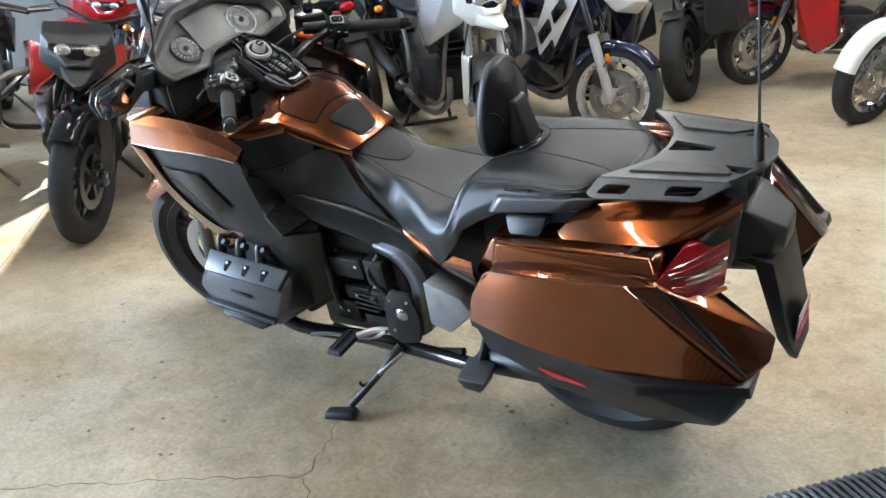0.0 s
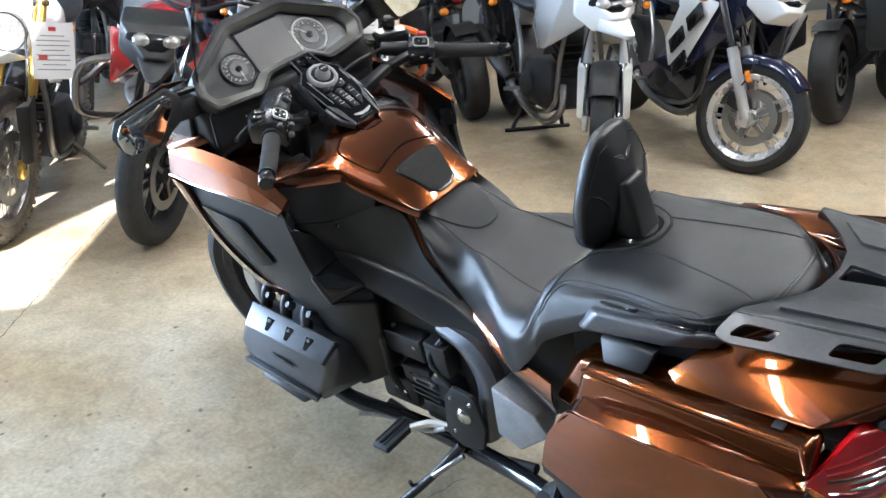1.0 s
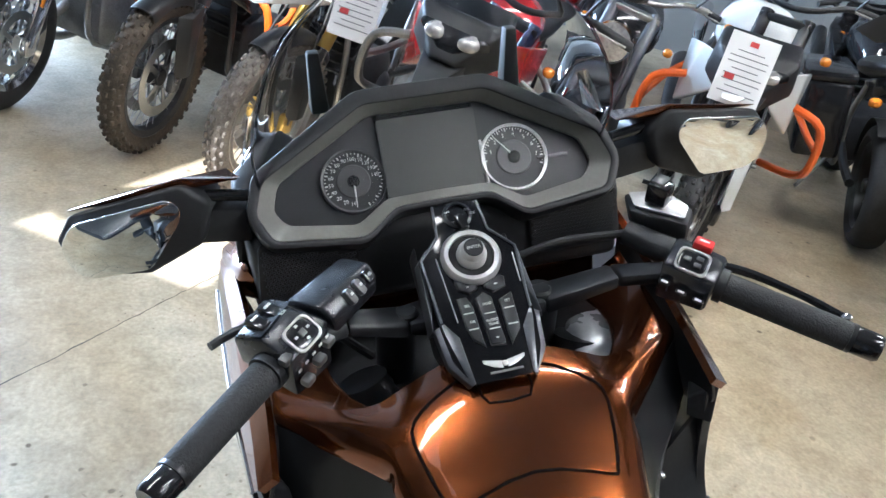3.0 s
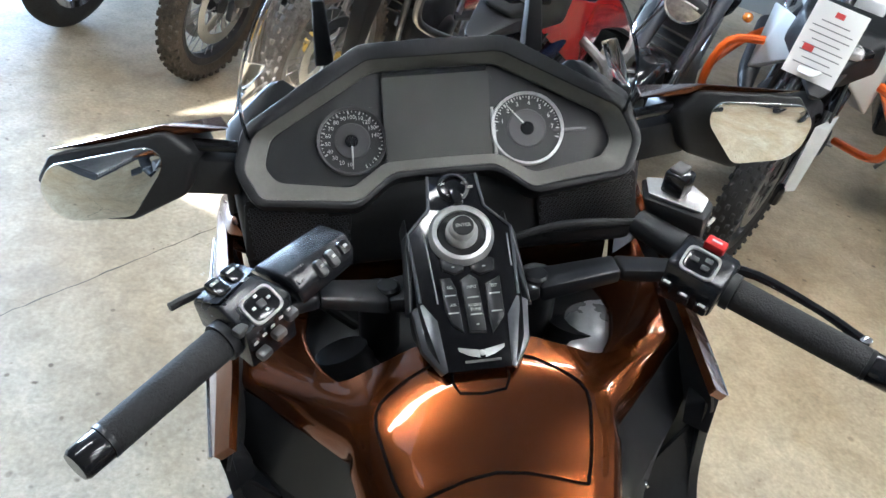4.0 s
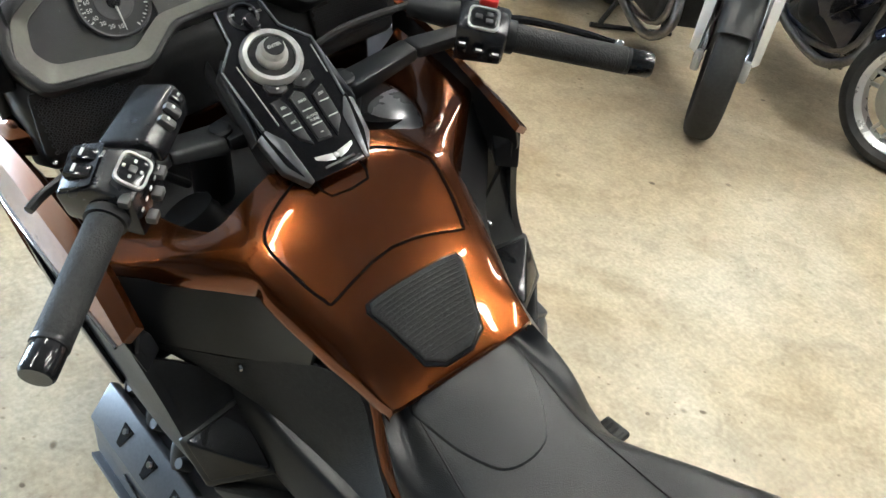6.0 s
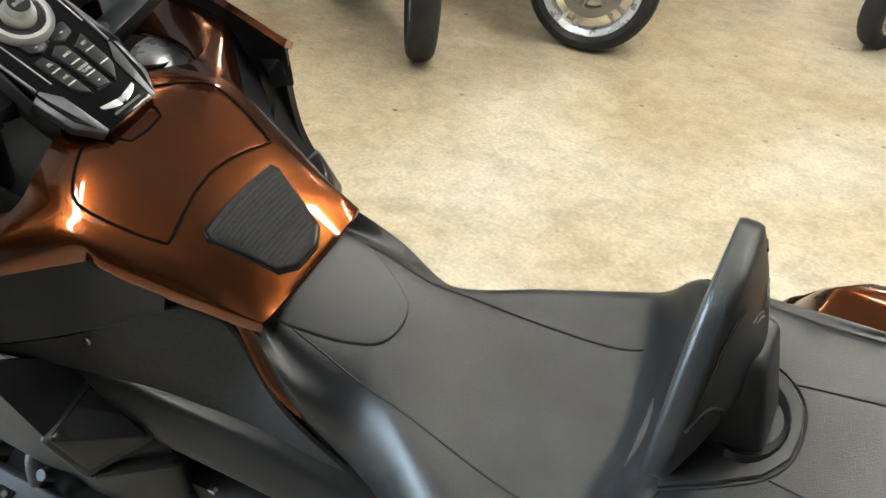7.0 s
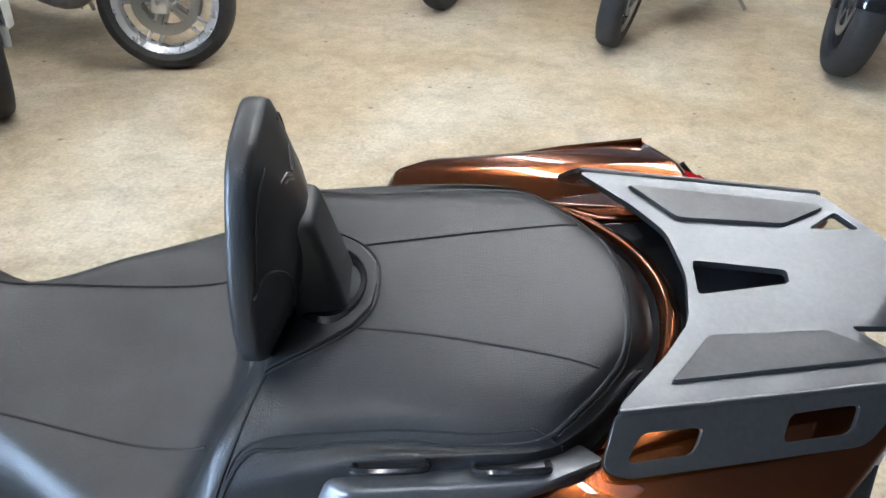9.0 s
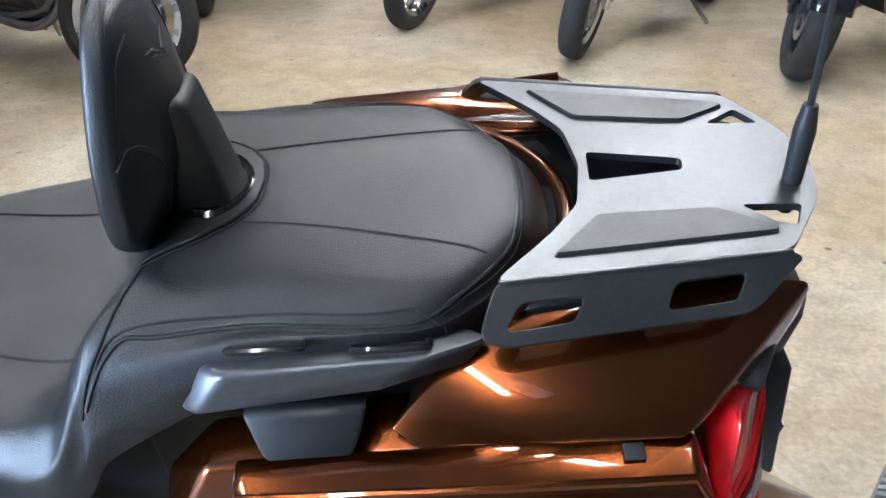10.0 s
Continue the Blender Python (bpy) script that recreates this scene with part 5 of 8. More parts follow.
heads = pair("cylinder_head_cover", cylinder_head, GREYMETAL, "grey flat-six cylinder head cover")
for k, h in enumerate(heads):
    f = (lambda q: q) if k == 0 else mirrored
    part("upper_slab", f(hull([on_slab(u, v, l) for u in (0, 1) for v in (0, 1) for l in (0, -0.02)], 0.005, 3)), GREYMETAL, h, sharp=25)
    for u in (0.28, 0.52, 0.76):
        part("bolt_recess", f(hull([on_slab(u - 0.045, 0.30, l) for l in (0.0015, -0.006)] + [on_slab(u + 0.045, 0.30, l) for l in (0.0015, -0.006)] + [on_slab(u + d, 0.80, l) for d in (-0.02, 0.02) for l in (0.0015, -0.006)], 0.001, 1)), DARKPAINT, h)
        part("bolt", f(lathe([(0, 0.004), (0.005, 0.004), (0.006, 0), (0, 0)], 8, Matrix.Translation(on_slab(u, 0.42, 0.001)) @ pose(0, 0, 0, 37, 0, 0))), CHROME, h)
    part("lower_ledge", f(hull([(-1.915, -0.394, 0.426), (-1.640, -0.378, 0.392), (-1.915, -0.396, 0.410), (-1.640, -0.380, 0.376), (-1.90, -0.35, 0.415), (-1.65, -0.34, 0.38)], 0.004)), GREYMETAL, h, sharp=25)
    part("lower_guard", f(hull([(-1.87, -0.362, 0.392), (-1.69, -0.358, 0.366), (-1.87, -0.388, 0.374), (-1.70, -0.384, 0.350), (-1.85, -0.33, 0.348), (-1.71, -0.33, 0.326), (-1.83, -0.35, 0.335), (-1.76, -0.36, 0.322)], 0.005)), PLASTIC, h)
    part("name_bar", f(block((-1.765, -0.3660, 0.458), (0.085, 0.003, 0.010), 0.001, (0, 6, 0))), DARKPAINT, h)
    for i in range(3):
        part("intake_runner", f(tube([(-1.88 + i * 0.085, -0.21, 0.60), (-1.885 + i * 0.085, -0.27, 0.585), (-1.885 + i * 0.085, -0.295, 0.53)], 0.016, 10)), ENGINE, h)
        part("injector_cap", f(lathe([(0, 0.02), (0.008, 0.02), (0.012, 0.0), (0, 0)], 10, Matrix.Translation((-1.85 + i * 0.085, -0.285, 0.575)) @ pose(0, 0, 0, 40, 0, 0))), PLASTIC, h)
rnd = random.Random(3)
block_part = add("crankcase", hull([(-1.66, -0.17, 0.22), (-1.66, 0.17, 0.22), (-1.30, -0.16, 0.24), (-1.30, 0.16, 0.24), (-1.62, -0.17, 0.60), (-1.62, 0.17, 0.60), (-1.28, -0.15, 0.58), (-1.28, 0.15, 0.58)], 0.015, 2), ENGINE, "dark engine block")
for s in (-1, 1):
    for x, z, w, h in ((-1.47, 0.50, 0.13, 0.07), (-1.36, 0.50, 0.07, 0.09), (-1.45, 0.41, 0.10, 0.05), (-1.36, 0.40, 0.08, 0.07), (-1.52, 0.33, 0.10, 0.08), (-1.40, 0.31, 0.10, 0.06), (-1.56, 0.46, 0.05, 0.12)):
        part("engine_cover", block((x, s * 0.175, z), (w, 0.05, h), 0.008, (0, rnd.uniform(-6, 6), 0)), ENGINE, block_part)
    for i in range(4):
        part("cooling_fin", block((-1.42, s * 0.203, 0.365 + i * 0.018), (0.09, 0.012, 0.005), 0.001), GREYMETAL, block_part)
    for i in range(9):
        part("bolt", lathe([(0, 0.007), (0.006, 0.007), (0.007, 0), (0, 0)], 6, Matrix.Translation((-1.56 + 0.028 * i, s * 0.201, 0.27 + 0.30 * rnd.random())) @ pose(0, 0, 0, 90 if s < 0 else -90, 0, 0)), CHROME, block_part)
    part("hose", tube([(-1.57, s * 0.19, 0.55), (-1.53, s * 0.21, 0.48), (-1.54, s * 0.205, 0.38), (-1.50, s * 0.19, 0.30)], 0.010, 8), RUBBER, block_part)
    part("hose", tube([(-1.34, s * 0.18, 0.56), (-1.38, s * 0.20, 0.50), (-1.33, s * 0.195, 0.42)], 0.007, 8), RUBBER, block_part)
for s in (-1, 1):
    add("exhaust_pipe", tube([(-1.80, s * 0.26, 0.33), (-1.70, s * 0.25, 0.26), (-1.45, s * 0.215, 0.255), (-1.15, s * 0.22, 0.27), (-0.98, s * 0.26, 0.31)], 0.022, 12), DARKPAINT)
    mu = add("muffler", tube([(-1.02, s * 0.25, 0.31), (-0.92, s * 0.265, 0.370), (-0.62, s * 0.275, 0.410), (-0.42, s * 0.285, 0.430)], [0.024, 0.040, 0.045, 0.042], 18), PLASTIC, "black muffler")
    part("muffler_tip", tube([(-0.42, s * 0.285, 0.430), (-0.36, s * 0.287, 0.436)], 0.038, 18, 0), PLASTIC2, mu)
    add("belly_bar", tube([(-1.60, s * 0.20, 0.25), (-1.35, s * 0.21, 0.235), (-1.10, s * 0.20, 0.29)], 0.012, 8), PLASTIC)
    foot = add("passenger_footboard", hull([(-1.00, s * 0.30, 0.395), (-0.905, s * 0.31, 0.405), (-0.99, s * 0.385, 0.385), (-0.90, s * 0.385, 0.395), (-0.985, s * 0.31, 0.345), (-0.928, s * 0.31, 0.345), (-0.98, s * 0.375, 0.345), (-0.928, s * 0.375, 0.345)], 0.008), PLASTIC)
    part("mount", tube([(-0.98, s * 0.24, 0.40), (-0.95, s * 0.33, 0.385)], 0.012, 8, 0), PLASTIC, foot)
    peg = add("footpeg", block((-1.44, s * 0.315, 0.318), (0.055, 0.11, 0.016), 0.005, (0, -8, 0)), RUBBER, "rubber rider footpeg")
    part("peg_bracket", tube([(-1.33, s * 0.23, 0.325), (-1.38, s * 0.245, 0.325), (-1.42, s * 0.28, 0.32)], 0.011, 8), SILVER, peg)
    for i in range(4):
        part("peg_groove", block((-1.46 + 0.013 * i, s * 0.315, 0.3275), (0.004, 0.09, 0.003), 0), STITCH, peg)
add("gear_lever", tube([(-1.33, -0.245, 0.335), (-1.40, -0.255, 0.300), (-1.55, -0.275, 0.290), (-1.60, -0.30, 0.292)], 0.006, 8), STEEL)
stand = add("side_stand", tube([(-1.300, -0.235, 0.285), (-1.36, -0.30, 0.205), (-1.435, -0.375, 0.122)], [0.013, 0.011, 0.012], 10), PLASTIC, "black side stand")
part("stand_foot", transformed(hull([(-0.05, -0.025, 0.0), (0.05, -0.028, 0), (0.05, 0.028, 0), (-0.05, 0.025, 0), (-0.045, -0.02, 0.02), (0.045, -0.022, 0.02), (0.045, 0.022, 0.02), (-0.045, 0.02, 0.02)], 0.006), Matrix.Translation((-1.452, -0.408, 0.1035)) @ pose(0, 0, 0, -14, 0, 20)), PLASTIC, stand)
part("stand_tab", tube([(-1.37, -0.31, 0.195), (-1.40, -0.335, 0.178), (-1.405, -0.34, 0.195)], 0.005, 8), PLASTIC, stand)
part("stand_spring", tube([(-1.285, -0.25, 0.27), (-1.35, -0.305, 0.215)], 0.007, 8, 0), STEEL, stand)

# ---- cockpit: binnacle, dials, console, bars, mirrors, screen ----
# plane of the instrument face: u to the right, v up along the face
TILT_DASH = math.atan2(0.8, 1.0)
dash_m = Matrix.Translation((-1.915, 0, 1.149)) @ Matrix(((0, -math.sin(TILT_DASH), math.cos(TILT_DASH), 0), (1, 0, 0, 0), (0, math.cos(TILT_DASH), math.sin(TILT_DASH), 0), (0, 0, 0, 1)))


def dv(x, z):
    """Height along the face of a point of it."""
    return (z - 1.149) / math.cos(TILT_DASH)


def both(poly):
    return [(u, v) for u, v in poly] + [(-u, v) for u, v in reversed(poly) if abs(u) > 1e-6]


FACE = both([(0.0, dv(0, 1.216)), (0.085, dv(0, 1.216)), (0.232, dv(0, 1.150)), (0.246, dv(0, 1.118)), (0.228, dv(0, 1.088)), (0.110, dv(0, 1.078)), (0.066, dv(0, 1.104)), (0.0, dv(0, 1.105))])
INNER = both([(0.0, dv(0, 1.210)), (0.080, dv(0, 1.209)), (0.213, dv(0, 1.150)), (0.224, dv(0, 1.122)), (0.209, dv(0, 1.105)), (0.117, dv(0, 1.094)), (0.073, dv(0, 1.1165)), (0.0, dv(0, 1.1175))])
HOOD = both([(0.0, dv(0, 1.234)), (0.094, dv(0, 1.233)), (0.244, dv(0, 1.160)), (0.260, dv(0, 1.118)), (0.238, dv(0, 1.081)), (0.110, dv(0, 1.070)), (0.064, dv(0, 1.097)), (0.0, dv(0, 1.098))])
binnacle = add("instrument_binnacle", plate(rounded(HOOD, 0.014), [rounded(FACE, 0.010)], 0.060, dash_m @ Matrix.Translation((0, 0, -0.026)), 0.004), PLASTIC, "matt black instrument binnacle")
part("binnacle_back", prism(rounded(HOOD, 0.014), 0.06, dash_m @ Matrix.Translation((0, 0, -0.078)), 0.01), PLASTIC, binnacle)
def sloped_ring(outer, inner, z0, z1):
    """A band that falls from the outer outline to the inner one."""
    bm = bmesh.new()
    loops = [[bm.verts.new((u, v, z)) for u, v in loop] for loop, z in ((outer, z0 - 0.03), (outer, z0), (inner, z1), (inner, z1 - 0.008))]
    n = len(outer)
    for a, b in zip(loops, loops[1:]):
        for k in range(n):
            bm.faces.new((a[k], a[(k + 1) % n], b[(k + 1) % n], b[k]))
    return bm


part("trim_ring", transformed(sloped_ring(rounded(FACE, 0.010), rounded(INNER, 0.010), 0.002, -0.018), dash_m), DASHGREY, binnacle, "satin grey instrument surround", sharp=22)
part("instrument_face", prism(rounded(INNER, 0.010), 0.010, dash_m @ Matrix.Translation((0, 0, -0.036)), 0.0), DIAL, binnacle)
SCR = rounded([(-0.070, dv(0, 1.1125)), (0.066, dv(0, 1.1125)), (0.072, dv(0, 1.203)), (-0.068, dv(0, 1.203))], 0.004)
part("display", prism(SCR, 0.006, dash_m @ Matrix.Translation((0, 0, -0.027)), 0.0), SCREEN, binnacle, "dark switched-off display")


def dial(cu, cz, radius, needle, numbers, name):
    c = dash_m @ Matrix.Translation((cu, dv(0, cz), -0.0305))
    d = part(name, lathe([(0, 0.002), (radius * 0.93, 0.002), (radius * 0.93, 0), (0, 0)], 40, c), DIAL, binnacle, "round dial with pale marks")
    part("dial_ring", lathe([(radius * 0.93, 0.006), (radius, 0.008), (radius * 1.02, 0.0), (radius * 0.93, 0.0)], 48, c, closed=True), DIALGREY if name == "speedometer" else SILVER, d)
    part("dial_centre", lathe([(0, 0.004), (radius * 0.50, 0.004), (radius * 0.54, 0.002), (0, 0.002)], 32, c), DIALGREY, d)
    part("needle_hub", lathe([(0, 0.010), (radius * 0.16, 0.009), (radius * 0.2, 0.003), (0, 0.003)], 20, c), DARKPAINT, d)
    part("needle", transformed(hull([(-0.0016, 0, 0), (0.0016, 0, 0), (0.0005, radius * 0.84, 0), (-0.0005, radius * 0.84, 0), (0, 0, 0.0014)], 0), c @ Matrix.Translation((0, 0, 0.007)) @ pose(0, 0, 0, 0, 0, needle)), MARK, d)
    n = 36
    ticks = bmesh.new()
    for i in range(n + 1):
        a = radians(-205 + i * 270 / n) if name == "speedometer" else radians(-20 + i * 200 / n)
        long = 0.10 if i % 3 == 0 else 0.05
        joined(ticks, transformed(block((radius * (0.90 - long / 2), 0, 0), (radius * long, 0.0011 if i % 3 else 0.0018, 0.0006), 0), c @ Matrix.Translation((0, 0, 0.0026)) @ pose(0, 0, 0, 0, 0, -math.degrees(a) if name == "speedometer" else math.degrees(a))))
    part("dial_marks", ticks, MARK, d)
    for i, t in enumerate(numbers):
        if name == "speedometer":
            a = radians(-100 - i * 250 / (len(numbers) - 1))
        else:
            a = radians(160 - i * 160 / (len(numbers) - 1))
        writing(t, radius * 0.17, c @ Matrix.Translation((radius * 0.70 * math.cos(a), radius * 0.70 * math.sin(a), 0.003)), MARK, d, "dial_number")
    return d


dial(-0.112, 1.142, 0.044, 178, ["10", "20", "30", "40", "50", "60", "70", "80", "90", "100", "110", "120", "130", "140"], "speedometer")
dial(0.116, 1.141, 0.048, 38, ["1", "2", "3", "4", "5", "6", "7"], "tachometer")
part("gauge_bar", transformed(block((0, 0, 0), (0.045, 0.004, 0.003), 0.001), dash_m @ Matrix.Translation((0.172, dv(0, 1.136), -0.027))), DIALGREY, binnacle)
part("gauge_frame", transformed(hull([(-0.004, -0.035, 0), (0.0, -0.035, 0), (0.0, 0.03, 0), (-0.004, 0.03, 0), (-0.004, -0.035, 0.006), (0, -0.035, 0.006), (0, 0.03, 0.006), (-0.004, 0.03, 0.006)], 0.001), dash_m @ Matrix.Translation((0.074, dv(0, 1.142), -0.0305))), SILVER, binnacle)
part("warning_strip", prism(rounded([(-0.066, dv(0, 1.2035)), (0.070, dv(0, 1.2035)), (0.070, dv(0, 1.2105)), (-0.066, dv(0, 1.2105))], 0.002), 0.004, dash_m @ Matrix.Translation((0, 0, -0.028)), 0), DARKPAINT, binnacle)
cover = part("instrument_glass", prism(rounded(INNER, 0.010), 0.002, dash_m @ Matrix.Translation((0, 0, -0.0195)), 0.0), DASHGLASS, binnacle, "clear instrument cover")
cover.visible_shadow = False
# vents on top of the binnacle
for s in (-1, 1):
    part("top_vent", transformed(block((s * 0.05, 0, 0), (0.075, 0.012, 0.004), 0.001), dash_m @ Matrix.Translation((0, dv(0, 1.2335), -0.040))), STITCH, binnacle)
add("dash_lower", hull([(-1.93, -0.27, 1.10), (-1.93, 0.27, 1.10), (-1.89, -0.262, 1.065), (-1.89, 0.262, 1.065), (-1.885, -0.26, 0.965), (-1.885, 0.26, 0.965), (-1.98, -0.27, 0.92), (-1.98, 0.27, 0.92), (-1.98, -0.26, 1.12), (-1.98, 0.26, 1.12)], 0.012, 3), PLASTIC, "black dash below the dials")


def speaker():
    b = prism(rounded([(-0.252, 1.078), (-0.120, 1.048), (-0.130, 0.982), (-0.262, 0.990)], 0.01), 0.006, Matrix(((0, 0, 1, -1.884), (1, 0, 0, 0), (0, 1, 0, 0), (0, 0, 0, 1))), 0.002)
    return b


def speaker_mesh():
    bm = bmesh.new()
    for i in range(22):
        for j in range(14):
            u, v = -0.248 + i * 0.0056 + (0.0028 if j % 2 else 0), 0.993 + j * 0.0056
            if v < 1.078 - (u + 0.252) * 0.22 - 0.006:
                joined(bm, transformed(lathe([(0.0029, 0), (0.0029, 0.0010), (0.0019, 0.0010), (0.0019, 0)], 6, Matrix(), closed=True), Matrix(((0, 0, 1, -1.8810), (1, 0, 0, u), (0, 1, 0, v), (0, 0, 0, 1)))))
    return bm


for k, sp in enumerate(pair("speaker_grille", speaker, STITCH, "black speaker grille")):
    b = speaker_mesh()
    part("mesh", b if k == 0 else mirrored(b), GREYMETAL, sp)

# centre console: slopes down towards the rider
cm = Matrix.Translation((-1.735, 0, 1.0595)) @ pose(0, 0, 0, 0, math.degrees(math.atan(0.64)), 0)
K = 1 / math.cos(math.atan(0.64))


def cx(x):
    return (x + 1.735) * K


CON = [(cx(-1.830), -0.030), (cx(-1.830), 0.030), (cx(-1.793), 0.033), (cx(-1.768), 0.061), (cx(-1.690), 0.059), (cx(-1.655), 0.054), (cx(-1.628), 0.041), (cx(-1.628), -0.038), (cx(-1.655), -0.054), (cx(-1.690), -0.059), (cx(-1.768), -0.061), (cx(-1.793), -0.033)]
console = add("centre_console", prism(rounded(CON, 0.004), 0.014, cm @ Matrix.Translation((0, 0, -0.007)), 0.002), GLOSSBLACK, "gloss black centre console with buttons")
for s in (-1, 1):
    part("console_trim", transformed(tube([(cx(-1.829), s * 0.029, 0.0005), (cx(-1.793), s * 0.033, 0.0005), (cx(-1.768), s * 0.0605, 0.0005), (cx(-1.697), s * 0.0555, 0.0005)], 0.0019, 8, 0), cm), GREYMETAL, console, "thin satin grey edge")
    part("console_side", transformed(hull([(cx(-1.768), s * 0.0625, -0.001), (cx(-1.690), s * 0.068, -0.001), (cx(-1.768), s * 0.068, -0.016), (cx(-1.690), s * 0.073, -0.020), (cx(-1.790), s * 0.045, -0.016), (cx(-1.768), s * 0.055, -0.02), (cx(-1.690), s * 0.06, -0.02)], 0.0012), cm), GREYMETAL, console, "satin grey side panel")
    part("console_trim", transformed(hull([(cx(-1.696), s * 0.0530, 0.0014), (cx(-1.678), s * 0.0390, 0.0014), (cx(-1.629), s * 0.0345, 0.0014), (cx(-1.627), s * 0.0400, 0.0), (cx(-1.652), s * 0.0600, -0.004), (cx(-1.692), s * 0.0660, -0.004), (cx(-1.628), s * 0.0420, -0.014), (cx(-1.652), s * 0.0610, -0.016), (cx(-1.692), s * 0.0670, -0.016)], 0.0008), cm), GREYMETAL, console, "grey corner trim")
    part("stem_cover", transformed(hull([(cx(-1.80), s * 0.06, -0.02), (cx(-1.66), s * 0.06, -0.02), (cx(-1.79), s * 0.068, -0.045), (cx(-1.68), s * 0.068, -0.045), (cx(-1.80), s * 0.055, -0.07), (cx(-1.66), s * 0.055, -0.07)], 0.006), cm), PLASTIC, console)
for s, u0, u1, v0, v1 in ((-1, -0.039, 0.048, 0.0416, 0.0362), (1, -0.030, 0.010, 0.0545, 0.0535)):
    part("inner_line", transformed(tube([(u0, s * v0, 0.0004), (u1, s * v1, 0.0004)], 0.0009, 6, 0), cm), SILVER, console)
part("ring_dial", transformed(lathe([(0.0285, 0.009), (0.034, 0.010), (0.038, 0.004), (0.038, 0), (0.0285, 0.0)], 48, Matrix(), closed=True), cm @ Matrix.Translation((cx(-1.762), 0.001, 0.001))), SILVER, console, "satin silver rotary ring")
part("ring_gap", transformed(lathe([(0, 0.0060), (0.0275, 0.0060), (0.028, 0.003), (0, 0.003)], 32, Matrix()), cm @ Matrix.Translation((cx(-1.762), 0.001, 0.001))), STITCH, console)
knob = part("enter_knob", transformed(lathe([(0, 0.028), (0.0125, 0.028), (0.0148, 0.024), (0.0150, 0.018), (0.0185, 0.014), (0.0190, 0.006), (0, 0.006)], 40, Matrix()), cm @ Matrix.Translation((cx(-1.762), 0.001, 0.001))), SILVER, console, "silver knob")
part("knob_face", transformed(lathe([(0, 0.0292), (0.0118, 0.0292), (0.0124, 0.027), (0, 0.027)], 32, Matrix()), cm @ Matrix.Translation((cx(-1.762), 0.001, 0.001))), PLASTIC2, knob)
TXT = Matrix.Rotation(radians(90), 4, "Z")
writing("ENTER", 0.0058, cm @ Matrix.Translation((cx(-1.762), 0.001, 0.0304)) @ TXT, MARK, knob)
part("ignition_knob", transformed(block((0, 0, 0.010), (0.022, 0.012, 0.016), 0.003, (0, 0, 15)), cm @ Matrix.Translation((cx(-1.800), 0, 0.0))), DARKPAINT, console)
part("ignition_ring", transformed(lathe([(0.015, 0.004), (0.019, 0.002), (0.019, 0), (0.015, 0)], 24, Matrix(), closed=True), cm @ Matrix.Translation((cx(-1.815), 0, 0.0))), PLASTIC2, console)
for t, du, dv_ in (("ON", -0.002, 0.013), ("ACC", 0.004, 0.019), ("OFF", -0.002, -0.013), ("CONTROL", 0.014, 0.0)):
    writing(t, 0.0042, cm @ Matrix.Translation((cx(-1.817) + du, dv_, 0.0032)) @ TXT, MARK, console)
# two small keys and three tall key columns, each with its printed words and pale bars
BUTTONS = [([(-0.004, -0.0285), (-0.0085, -0.0213), (0.0034, -0.0005), (0.0117, -0.0014), (0.016, -0.013), (0.009, -0.027)], [], [(0.007, -0.014, 0.003)]),
           ([(0.0055, 0.006), (-0.003, 0.0304), (0.0, 0.0353), (0.0138, 0.0331), (0.0189, 0.0154), (0.0125, 0.005)], [], [(0.009, 0.021, 0.004)]),
           ([(0.0185, -0.0313), (0.0181, -0.0184), (0.0324, -0.0133), (0.0857, -0.0113), (0.0752, -0.0243), (0.0575, -0.0294)], [("SEL", 0.0315, -0.0209), ("AIR", 0.0525, -0.0199)], [(0.0409, -0.0215, 0.012), (0.0617, -0.0205, 0.012)]),
           ([(0.0226, -0.0088), (0.0156, 0.0032), (0.0227, 0.0119), (0.082, 0.0138), (0.0871, 0.013), (0.0851, -0.0056)], [("INFO", 0.0328, 0.0035), ("AUDIO", 0.0545, 0.0040), ("TUNE", 0.0595, 0.0044)], [(0.045, 0.0036, 0.013), (0.0652, 0.0045, 0.013), (0.0770, 0.0045, 0.003)]),
           ([(0.029, 0.0193), (0.0207, 0.0381), (0.0647, 0.0368), (0.0712, 0.0351), (0.0885, 0.0197), (0.0693, 0.0183)], [("SET", 0.0335, 0.029)], [(0.0425, 0.0286, 0.012), (0.0635, 0.0278, 0.012)])]
for poly, words, bars in BUTTONS:
    part("button_gap", prism(poly, 0.0012, cm @ Matrix.Translation((0, 0, 0.0004)), 0), STITCH, console)
    u_mid, v_mid = sum(p[0] for p in poly) / len(poly), sum(p[1] for p in poly) / len(poly)
    b = part("button", prism([(u_mid + (u - u_mid) * 0.95, v_mid + (v - v_mid) * 0.90) for u, v in poly], 0.005, cm @ Matrix.Translation((0, 0, 0.0015)), 0.0010), PLASTIC2, console, "charcoal console button")
    for text, u, v in words:
        writing(text, 0.0048, cm @ Matrix.Translation((u, v, 0.0044)) @ TXT, MARK, b)
    for u, v, w in bars:
        part("button_bar", transformed(block((u, v, 0.0042), (0.0013, w, 0.0006), 0), cm), MARK, b)
